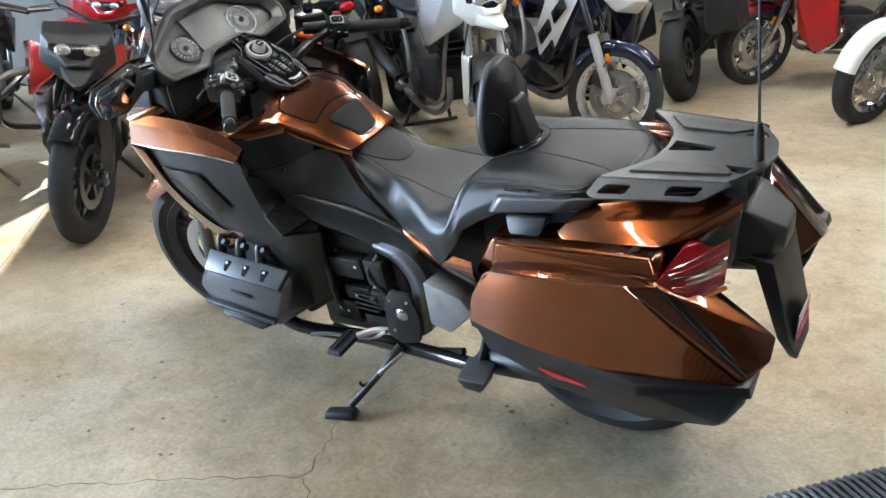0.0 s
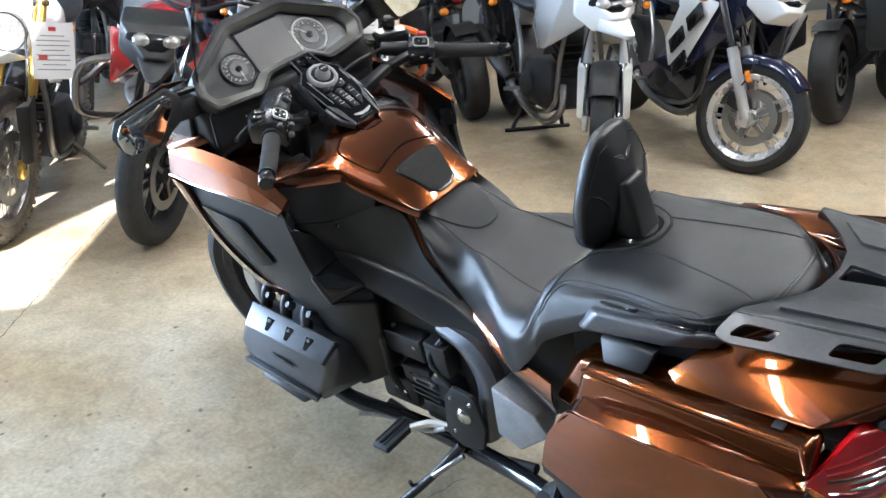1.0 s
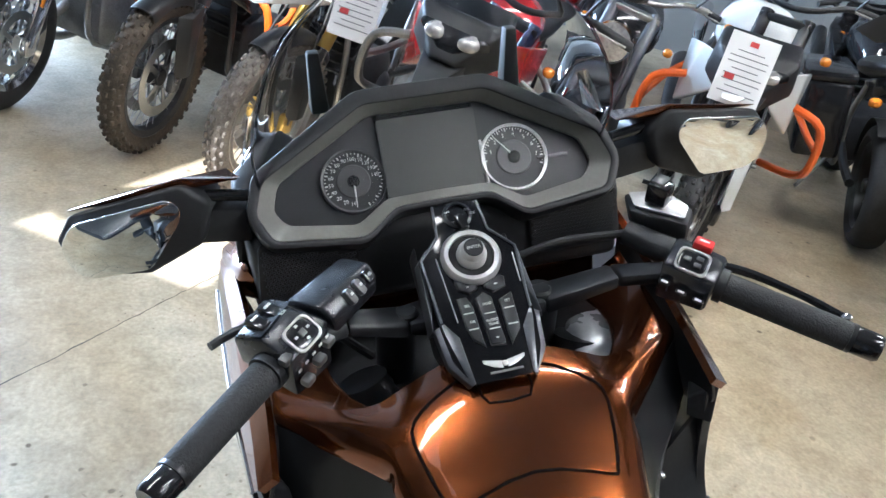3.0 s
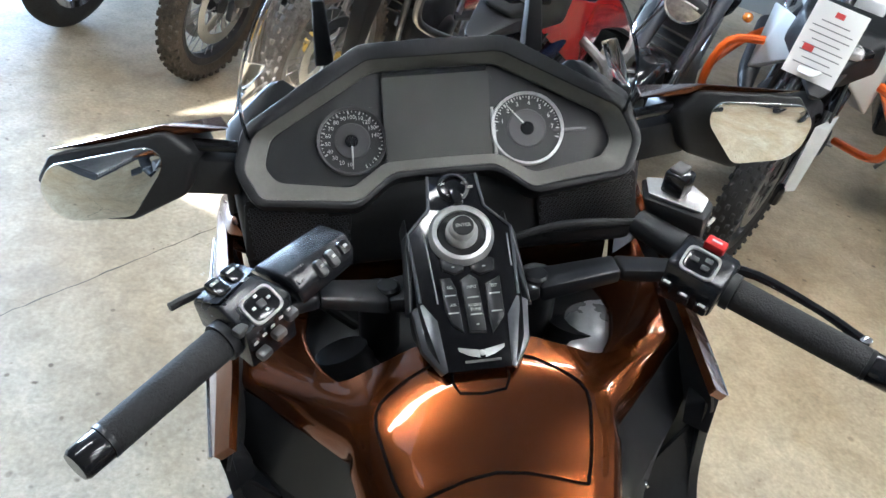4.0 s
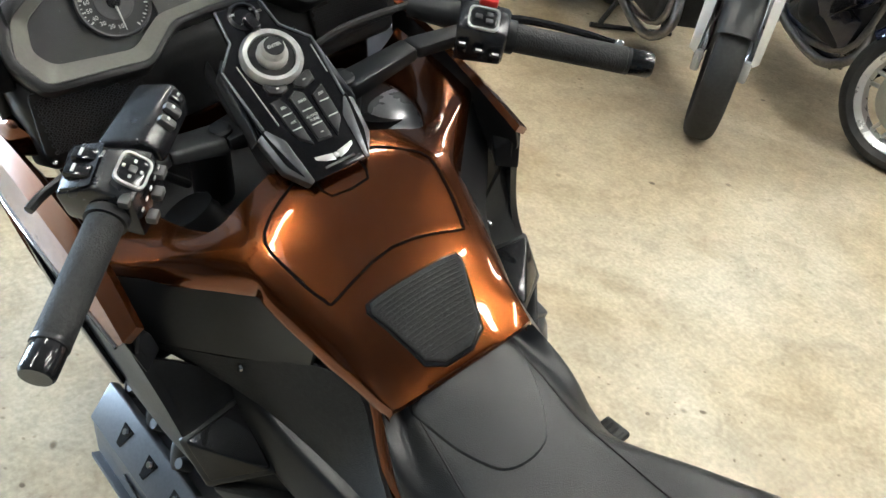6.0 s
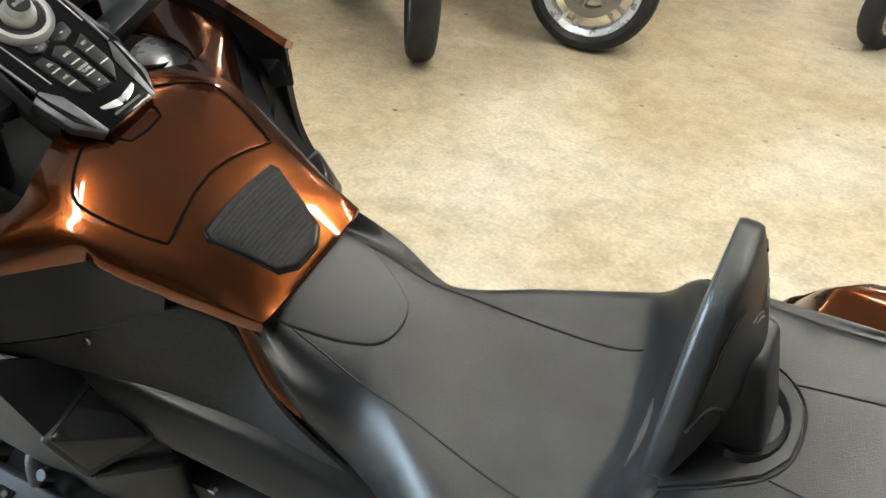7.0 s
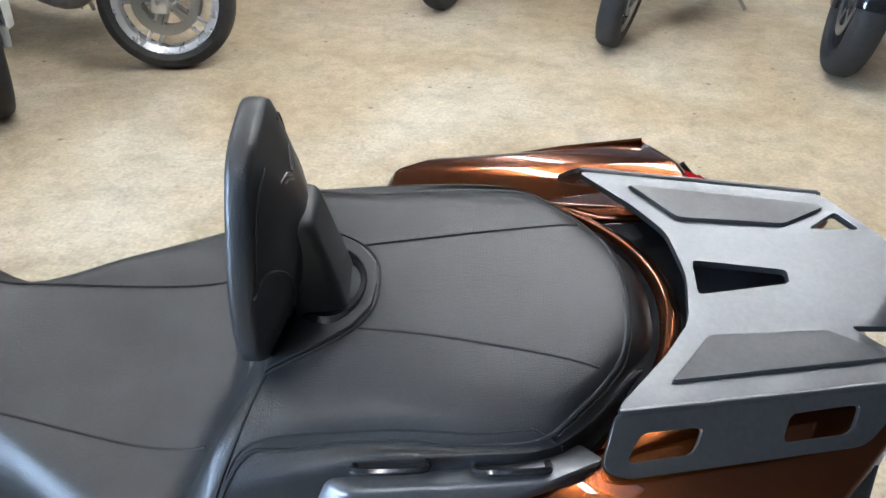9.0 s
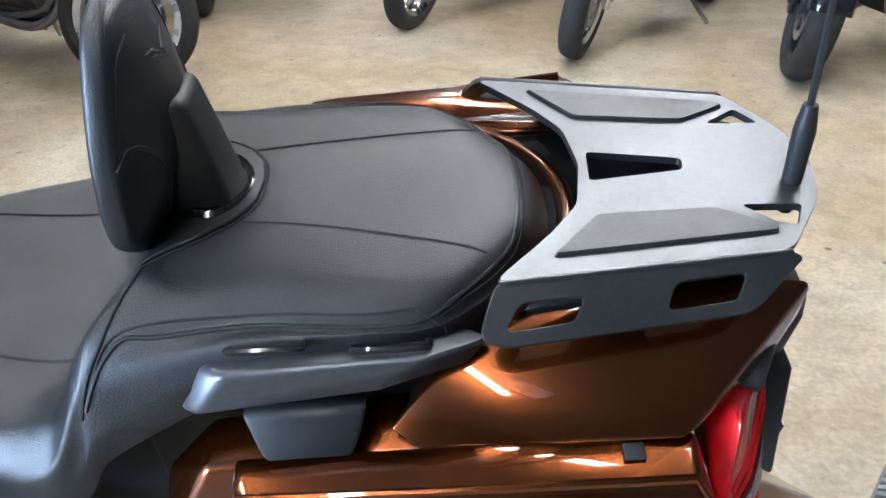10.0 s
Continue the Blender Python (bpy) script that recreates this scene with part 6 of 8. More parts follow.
# winged emblem below the buttons
for s in (-1, 1):
    part("emblem_wing", transformed(hull([(-0.003, s * 0.003, 0), (0.006, s * 0.003, 0), (0.003, s * 0.014, 0), (-0.003, s * 0.025, 0), (-0.0075, s * 0.026, 0), (0.001, s * 0.010, 0.0014)], 0), cm @ Matrix.Translation((cx(-1.644), 0.005, 0.0010))), SILVER, console)
part("emblem_centre", transformed(lathe([(0, 0.0018), (0.003, 0.001), (0.0036, 0), (0, 0)], 12, Matrix()), cm @ Matrix.Translation((cx(-1.6435), 0.005, 0.0010))), SILVER, console)
part("name_bar", transformed(block((0, 0, 0), (0.0028, 0.040, 0.0008), 0), cm @ Matrix.Translation((cx(-1.636), 0.005, 0.0008))), DIALGREY, console)

# ---- handlebars ----
GL0, GL1 = Vector((-1.628, -0.262, 1.066)), Vector((-1.527, -0.358, 1.050))
GR0, GR1 = Vector((-1.658, 0.292, 1.036)), Vector((-1.556, 0.400, 1.004))


def handlebar(inner, outer, base, s):
    e = inner + (inner - outer).normalized() * 0.05
    f = Vector((0.018, 0, 0))
    up = Vector((0, 0, 0.009))
    mid = base + (e - base) * 0.55 + Vector((-0.012, 0, 0.004))
    bm = hull([base - f * 1.25 + up, base + f * 1.25 + up, mid - f + up, mid + f + up, base - f * 1.25 - up * 1.6, base + f * 1.25 - up * 1.6, mid - f - up, mid + f - up], 0.005, 2)
    joined(bm, hull([mid - f + up, mid + f + up, e - f * 0.8 + up, e + f * 0.8 + up, mid - f - up, mid + f - up, e - f * 0.8 - up, e + f * 0.8 - up], 0.005, 2))
    joined(bm, tube([e + (base - e) * 0.08, inner], 0.0125, 12, 0))
    hub = Vector((base.x - 0.01, s * 0.045, base.z - 0.004))
    joined(bm, hull([base - f * 1.3 + up, base + f * 1.3 + up, hub - f * 1.6 + up, hub + f * 1.6 + up, base - f * 1.3 - up, base + f * 1.3 - up, hub - f * 1.6 - up * 2, hub + f * 1.6 - up * 2], 0.005, 2))
    root = add("handlebar", bm, PLASTIC2, "black forged handlebar with heated grip")
    d = (outer - inner).normalized()
    part("grip", tube([inner, inner + d * 0.003, outer - d * 0.003, outer], [0.0155, 0.0185, 0.0178, 0.016], 18, 0), GRIP, root, "dark ribbed rubber grip")
    part("grip_collar", tube([inner - d * 0.008, inner + d * 0.002], 0.0215, 18, 0), PLASTIC, root)
    part("bar_end", tube([outer, outer + d * 0.004, outer + d * 0.030, outer + d * 0.034], [0.0150, 0.0172, 0.0168, 0.0145], 18, 0), DARKPAINT, root, "gloss black bar end")
    part("end_ring", tube([outer - d * 0.002, outer + d * 0.003], 0.0182, 18, 0), PLASTIC2, root)
    part("clamp_bolt", lathe([(0, 0.005), (0.012, 0.005), (0.0155, 0.002), (0.0155, -0.02), (0, -0.02)], 20, Matrix.Translation(base + Vector((0, 0, 0.010)))), PLASTIC2, root)
    return root


def along_bar(inner, outer):
    """x along the bar outwards, y rearwards and z up."""
    x = (outer - inner).normalized()
    up = Vector((0.25, 0, 1)).normalized()
    y = up.cross(x).normalized()
    z = x.cross(y)
    return Matrix.Translation(inner) @ Matrix(((x.x, y.x, z.x, 0), (x.y, y.y, z.y, 0), (x.z, y.z, z.z, 0), (0, 0, 0, 1)))


left = handlebar(GL0, GL1, Vector((-1.750, -0.088, 1.012)), -1)
lm = along_bar(GL0, GL1)   # y of lm points to the rider or away from him
side = 1 if (lm.to_3x3() @ Vector((0, 1, 0))).x > 0 else -1
box = part("switch_housing", transformed(hull([(-0.072, side * -0.058, 0.020), (-0.010, side * -0.050, 0.018), (-0.072, side * 0.030, 0.034), (-0.008, side * 0.028, 0.026), (-0.070, side * 0.036, -0.030), (-0.008, side * 0.032, -0.028), (-0.070, side * -0.05, -0.02), (-0.012, side * -0.045, -0.018), (-0.06, side * -0.01, 0.040), (-0.012, side * -0.01, 0.034)], 0.004, 2), lm), SWITCHBLACK, left, "black switch housing with buttons")
part("switch_extension", transformed(hull([(-0.172, side * -0.020, 0.026), (-0.078, side * -0.035, 0.022), (-0.172, side * 0.020, 0.036), (-0.080, side * 0.012, 0.034), (-0.168, side * 0.034, 0.024), (-0.082, side * 0.030, 0.022), (-0.165, side * 0.036, 0.0), (-0.085, side * 0.034, 0.0), (-0.165, side * -0.02, 0.0), (-0.085, side * -0.03, 0.0)], 0.006, 3), lm), SWITCHBLACK, left)
part("hose", tube([lm @ Vector((-0.09, side * -0.03, -0.01)), lm @ Vector((-0.13, side * -0.05, -0.05)), Vector((-1.80, -0.13, 0.93))], 0.006, 8), RUBBER, left)
for x, y in ((-0.052, -0.030), (-0.030, -0.030)):
    part("rocker", transformed(block((x, side * y, 0.032), (0.016, 0.026, 0.012), 0.003), lm), DARKPAINT, box)
    part("rocker_mark", transformed(block((x, side * (y - 0.004), 0.0385), (0.010, 0.003, 0.001), 0), lm), MARK, box)
rot = pose(0, 0, 0, side * -28, 0, 0)
part("pad_ring", transformed(plate(rounded([(-0.020, -0.016), (0.020, -0.016), (0.020, 0.016), (-0.020, 0.016)], 0.010), [rounded([(-0.0175, -0.0135), (0.0175, -0.0135), (0.0175, 0.0135), (-0.0175, 0.0135)], 0.009)], 0.004, Matrix(), 0), lm @ Matrix.Translation((-0.040, side * 0.020, 0.035)) @ rot), SILVER, box, "thin silver ring")
part("pad_button", transformed(prism(rounded([(-0.0165, -0.0125), (0.0165, -0.0125), (0.0165, 0.0125), (-0.0165, 0.0125)], 0.008), 0.004, Matrix(), 0.001), lm @ Matrix.Translation((-0.040, side * 0.020, 0.034)) @ rot), DARKPAINT, box)
part("pad_centre", transformed(block((0, 0, 0), (0.009, 0.008, 0.004), 0.001), lm @ Matrix.Translation((-0.040, side * 0.020, 0.0365)) @ rot), DIALGREY, box)
for x, y, z in ((-0.062, 0.036, 0.012), (-0.040, 0.040, 0.006), (-0.018, 0.040, -0.004), (-0.010, 0.020, 0.024)):
    part("small_button", transformed(block((x, side * y, z), (0.015, 0.012, 0.010), 0.003), lm @ Matrix()), DIALGREY, box, "grey thumb button")
for x in (-0.118, -0.100):
    part("extension_button", transformed(block((x - 0.018, side * 0.028, 0.027), (0.011, 0.020, 0.012), 0.004, (side * -40, 0, 0)), lm), DIALGREY, left, "pale grey button")
part("extension_button", transformed(block((-0.156, side * 0.028, 0.029), (0.014, 0.016, 0.006), 0.003, (side * -40, 0, 0)), lm), DARKPAINT, left)
for x, y, z in ((-0.118, 0.031, 0.0335), (-0.136, 0.031, 0.0335), (-0.156, 0.030, 0.033)):
    part("button_mark", transformed(block((x, side * y, z), (0.004, 0.003, 0.0012), 0, (side * -40, 0, 0)), lm), MARK, left)
part("housing_ledge", transformed(hull([(-0.070, side * -0.052, 0.026), (-0.012, side * -0.046, 0.024), (-0.070, side * -0.014, 0.041), (-0.012, side * -0.012, 0.036), (-0.070, side * -0.05, 0.018), (-0.012, side * -0.045, 0.016)], 0.003, 2), lm), SWITCHBLACK, box)
for x, y in ((-0.050, 0.020), (-0.030, 0.020), (-0.040, 0.012), (-0.040, 0.028)):
    part("pad_mark", transformed(block((x, side * y, 0.0375 - (y - 0.02) * 0.5), (0.004, 0.003, 0.0008), 0, (side * -28, 0, 0)), lm), MARK, box)
part("lever", tube([lm @ Vector((-0.045, side * -0.055, 0.005)), lm @ Vector((-0.02, side * -0.070, 0.0)), lm @ Vector((0.0, side * -0.075, 0.0))], 0.005, 8), PLASTIC, left)
for t, x, y in (("VOL", -0.050, -0.012), ("HI", -0.03, -0.05)):
    writing(t, 0.005, lm @ Matrix.Translation((x, side * y, 0.0415)) @ pose(0, 0, 0, 0, 0, 180 if side < 0 else 0), MARK, box)

for k in range(5):
    part("print_mark", transformed(block((-0.060 + 0.011 * k, side * (0.0365 - 0.001 * k), 0.0215 - 0.0035 * k), (0.005, 0.0012, 0.003), 0), lm), MARK, box)
for k in range(4):
    part("print_mark", transformed(block((-0.064 + 0.006 * k, side * -0.036, 0.0345 - 0.0015 * k), (0.003, 0.004, 0.0012), 0, (side * 18, 0, 0)), lm), DIALGREY, box)
right = handlebar(GR0, GR1, Vector((-1.762, 0.094, 0.998)), 1)
rm = along_bar(GR0, GR1)
side = 1 if (rm.to_3x3() @ Vector((0, 1, 0))).x > 0 else -1
box = part("switch_housing", transformed(hull([(-0.075, side * -0.034, 0.022), (-0.006, side * -0.030, 0.020), (-0.075, side * 0.030, 0.030), (-0.008, side * 0.028, 0.024), (-0.072, side * 0.040, -0.022), (-0.010, side * 0.036, -0.020), (-0.07, side * -0.03, -0.02), (-0.01, side * -0.03, -0.02), (-0.045, side * -0.005, 0.036), (-0.012, side * -0.005, 0.030)], 0.006, 2), rm), SWITCHBLACK, right, "black switch housing with red stop switch")
part("stop_switch", transformed(block((-0.040, side * -0.016, 0.037), (0.024, 0.016, 0.012), 0.003), rm), REDBUTTON, box, "red engine stop switch")
part("stop_mark", transformed(block((-0.040, side * -0.016, 0.0433), (0.012, 0.003, 0.0008), 0), rm), MARK, box)
rot = pose(0, 0, 0, side * -20, 0, 0)
part("pad_ring", transformed(plate(rounded([(-0.020, -0.016), (0.020, -0.016), (0.020, 0.016), (-0.020, 0.016)], 0.009), [rounded([(-0.0175, -0.0135), (0.0175, -0.0135), (0.0175, 0.0135), (-0.0175, 0.0135)], 0.008)], 0.004, Matrix(), 0), rm @ Matrix.Translation((-0.043, side * 0.016, 0.034)) @ rot), SILVER, box, "thin silver ring")
part("pad_button", transformed(prism(rounded([(-0.0165, -0.0125), (0.0165, -0.0125), (0.0165, 0.0125), (-0.0165, 0.0125)], 0.008), 0.004, Matrix(), 0.001), rm @ Matrix.Translation((-0.043, side * 0.016, 0.033)) @ rot), DARKPAINT, box)
for x, y in ((-0.050, 0.016), (-0.036, 0.010), (-0.036, 0.022)):
    part("pad_key", transformed(block((x, side * y, 0.0365), (0.009, 0.006, 0.003), 0.001, (side * -20, 0, 0)), rm), DIALGREY, box)
for x, y, z in ((-0.064, 0.042, 0.006), (-0.042, 0.042, 0.0), (-0.020, 0.040, -0.004)):
    part("small_button", transformed(block((x, side * y, z), (0.015, 0.010, 0.014), 0.003), rm), DARKPAINT, box)
    part("button_mark", transformed(block((x, side * (y + 0.002), z + 0.0072), (0.008, 0.003, 0.0008), 0), rm), MARK, box)
res = part("brake_reservoir", hull([(-1.845, 0.245, 1.085), (-1.80, 0.232, 1.083), (-1.745, 0.288, 1.078), (-1.775, 0.315, 1.080), (-1.825, 0.302, 1.085), (-1.838, 0.252, 1.045), (-1.80, 0.245, 1.04), (-1.75, 0.29, 1.04), (-1.78, 0.305, 1.042), (-1.82, 0.295, 1.045)], 0.005, 2), PLASTIC, right, "black brake fluid reservoir")
part("reservoir_cap", hull([(-1.838, 0.248, 1.090), (-1.80, 0.238, 1.089), (-1.752, 0.288, 1.084), (-1.778, 0.308, 1.086), (-1.822, 0.296, 1.090), (-1.83, 0.25, 1.083), (-1.80, 0.242, 1.082), (-1.76, 0.286, 1.078), (-1.82, 0.292, 1.083)], 0.002), SILVER, res, "silver reservoir cap plate")
part("cap_switch", block((-1.795, 0.272, 1.104), (0.030, 0.030, 0.030), 0.005, (0, 8, 40)), DARKPAINT, res)
part("cap_switch_top", block((-1.798, 0.274, 1.1205), (0.018, 0.026, 0.004), 0.002, (0, 8, 40)), DIALGREY, res)
part("master_cylinder", tube([(-1.79, 0.225, 1.055), (-1.74, 0.262, 1.045), (-1.715, 0.285, 1.040)], [0.017, 0.020, 0.016], 14), PLASTIC, right)
part("brake_hose", tube([(-1.79, 0.222, 1.055), (-1.815, 0.14, 1.045), (-1.83, 0.07, 1.02)], 0.005, 8), RUBBER, right)
part("brake_lever", tube([(-1.715, 0.288, 1.035), (-1.69, 0.335, 1.032), (-1.63, 0.385, 1.020), (-1.585, 0.412, 1.010)], [0.007, 0.006, 0.005, 0.006], 8), DARKPAINT, right, "black brake lever")
part("lever_tip", lathe([(0, 0.008), (0.007, 0.004), (0.008, -0.004), (0, -0.008)], 12, Matrix.Translation((-1.583, 0.413, 1.010))), CHROME, right)
for t, p in (("RESET", (-1.842, 0.262, 1.062)), ("SET", (-1.77, 0.31, 1.058))):
    part("label_bar", block(p, (0.003, 0.018, 0.004), 0, (0, 0, 40)), MARK, res)

# ---- mirrors ----
def mirror(s):
    shell = hull([(-1.885, s * 0.488, 1.130), (-1.885, s * 0.466, 1.162), (-1.885, s * 0.330, 1.180), (-1.885, s * 0.300, 1.150), (-1.885, s * 0.318, 1.090), (-1.885, s * 0.388, 1.060), (-1.885, s * 0.472, 1.072),
                  (-1.945, s * 0.455, 1.115), (-1.960, s * 0.40, 1.140), (-1.965, s * 0.29, 1.148), (-1.96, s * 0.28, 1.12), (-1.94, s * 0.36, 1.08)], 0.008, 3)
    root = add("side_mirror", shell, PLASTIC, "black side mirror with copper-brown cap")
    part("cap", hull([(-1.888, s * 0.468, 1.166), (-1.890, s * 0.330, 1.186), (-1.900, s * 0.252, 1.168), (-1.968, s * 0.27, 1.156), (-1.963, s * 0.41, 1.146), (-1.925, s * 0.470, 1.146), (-1.90, s * 0.33, 1.170), (-1.96, s * 0.3, 1.145)], 0.005, 2), PAINT, root)
    g = [(s * 0.480, 1.128), (s * 0.460, 1.157), (s * 0.346, 1.172), (s * 0.333, 1.158), (s * 0.337, 1.138), (s * 0.384, 1.072), (s * 0.456, 1.072), (s * 0.475, 1.090)]
    if s > 0:
        g = g[::-1]
    part("glass", transformed(prism(rounded(g, 0.012), 0.003, Matrix(((0, 0, 1, 0), (1, 0, 0, 0), (0, 1, 0, 0), (0, 0, 0, 1))), 0.001), Matrix.Translation((-1.873, s * 0.41, 1.12)) @ pose(0, 0, 0, 0, 9, 0) @ Matrix.Translation((0, -s * 0.41, -1.12))), MIRROR, root, "mirror glass")
    part("stalk", hull([(-1.90, s * 0.255, 1.125), (-1.90, s * 0.325, 1.135), (-1.94, s * 0.255, 1.13), (-1.94, s * 0.325, 1.14), (-1.90, s * 0.255, 1.075), (-1.90, s * 0.325, 1.085), (-1.94, s * 0.255, 1.08), (-1.94, s * 0.325, 1.09)], 0.006, 2), PLASTIC, root)
    part("stalk_joint", tube([(-1.91, s * 0.252, 1.140), (-1.91, s * 0.315, 1.150)], 0.008, 10, 0), DARKPAINT, root)
    return root


mirror(-1), mirror(1)

# ---- windscreen and its deflectors ----
rows = []
for z, x, w in ((1.14, -2.07, 0.235), (1.22, -2.035, 0.238), (1.29, -2.005, 0.222), (1.36, -1.975, 0.18), (1.41, -1.955, 0.10)):
    rows.append([(x + 0.32 * (t * w) ** 2 / 0.12, t * w, z - 0.02 * t * t) for t in (-1, -0.6, -0.2, 0.2, 0.6, 1)])
screen = add("windscreen", sheet(rows, 4, 3, 0.003, (-1, 0, -0.3)), SCREENGLASS, "clear low windscreen")
edge = [rows[i][0] for i in range(5)] + [rows[4][k] for k in (1, 2, 3, 4)] + [rows[i][5] for i in (4, 3, 2, 1, 0)]
part("screen_edge", tube(edge, 0.0022, 6), SMOKE, screen)
for s in (-1, 1):
    part("screen_mount", hull([(-2.03, s * 0.125, 1.20), (-2.0, s * 0.125, 1.20), (-2.03, s * 0.150, 1.20), (-2.0, s * 0.150, 1.20), (-2.02, s * 0.130, 1.285), (-2.0, s * 0.130, 1.285), (-2.02, s * 0.146, 1.285), (-2.0, s * 0.146, 1.285)], 0.003), PLASTIC, screen)
    part("wind_deflector", hull([(-1.985, s * 0.242, 1.165), (-1.965, s * 0.232, 1.225), (-1.93, s * 0.205, 1.235), (-1.94, s * 0.255, 1.165), (-1.982, s * 0.246, 1.165), (-1.962, s * 0.236, 1.225)], 0.001), SCREENGLASS, screen)
    part("upper_fairing", hull([(-2.12, s * 0.20, 1.02), (-1.99, s * 0.272, 1.14), (-1.92, s * 0.278, 1.10), (-1.95, s * 0.285, 1.00), (-2.08, s * 0.275, 0.97), (-2.02, s * 0.20, 1.19), (-1.98, s * 0.18, 1.0), (-2.13, s * 0.10, 1.06)], 0.010, 3), PLASTIC, screen)
    part("blade_root", hull([(-2.08, s * 0.25, 1.02), (-1.92, s * 0.275, 1.03), (-1.95, s * 0.30, 0.97), (-2.06, s * 0.315, 0.985), (-1.90, s * 0.24, 0.97), (-2.05, s * 0.22, 0.95)], 0.008, 2), PAINT, screen)

# ---- ribbed aluminium ramp platform behind the motorcycle ----
ramp_m = Matrix.Translation((-0.30, 1.815, 0)) @ Matrix.Rotation(math.atan2(0.78, 0.62), 4, "Z")
ramp = tagged(part("ramp_platform", transformed(hull([(-0.45, -1.0, 0), (1.6, -1.0, 0), (-0.45, -0.02, 0), (1.6, -0.02, 0), (-0.45, -1.0, 0.13), (1.6, -1.0, 0.13), (-0.45, -0.03, 0.13), (1.6, -0.03, 0.13), (-0.45, 0, 0.10), (1.6, 0, 0.10)], 0.01), ramp_m), PLASTIC), "ribbed aluminium ramp platform lying on the floor", "ramp")
rib_mesh = None
for i in range(102):
    x = -0.435 + i * 0.02
    rb = part("rib", tube([(0, -1.0, 0.135), (0, -0.035, 0.135), (0, -0.008, 0.122), (0, -0.002, 0.07)], 0.0065, 6, 0), ALU, ramp) if rib_mesh is None else new("rib", rib_mesh)
    rib_mesh = rb.data
    rb.parent = ramp
    rb.matrix_basis = ramp_m @ Matrix.Translation((x, 0, 0))


# ---- the other motorcycles ----
def arc_fender(parent, m, R, w, a0, a1, mat, label=""):
    rows = []
    for a in np.linspace(radians(a0), radians(a1), 7):
        c, s = math.cos(a), math.sin(a)
        rows.append([(-c * (R - 0.035), -w, s * (R - 0.035)), (-c * R, -w * 0.75, s * R), (-c * (R + 0.012), 0, s * (R + 0.012)), (-c * R, w * 0.75, s * R), (-c * (R - 0.035), w, s * (R - 0.035))])
    return part("front_fender", transformed(sheet(rows, 3, 3, 0.004, (0, 0, -1)), m), mat, parent, label)


def price_tag(parent, m, w=0.175, h=0.25):
    card = part("price_card", transformed(block((0, 0, 0), (0.002, w, h), 0), m), PAPER, parent, "white printed price card")
    part("card_logo", transformed(block((-0.0022, 0, h * 0.38), (0.001, 0.03, 0.018), 0), m), REDINK, card)
    part("card_block", transformed(block((-0.0022, w * 0.25, -h * 0.12), (0.001, 0.035, 0.022), 0), m), REDINK, card)
    for i in range(8):
        part("print_line", transformed(block((-0.0022, 0.0, h * (0.26 - 0.085 * i)), (0.001, w * (0.78 if i % 3 else 0.55), 0.0035), 0), m), INK, card)


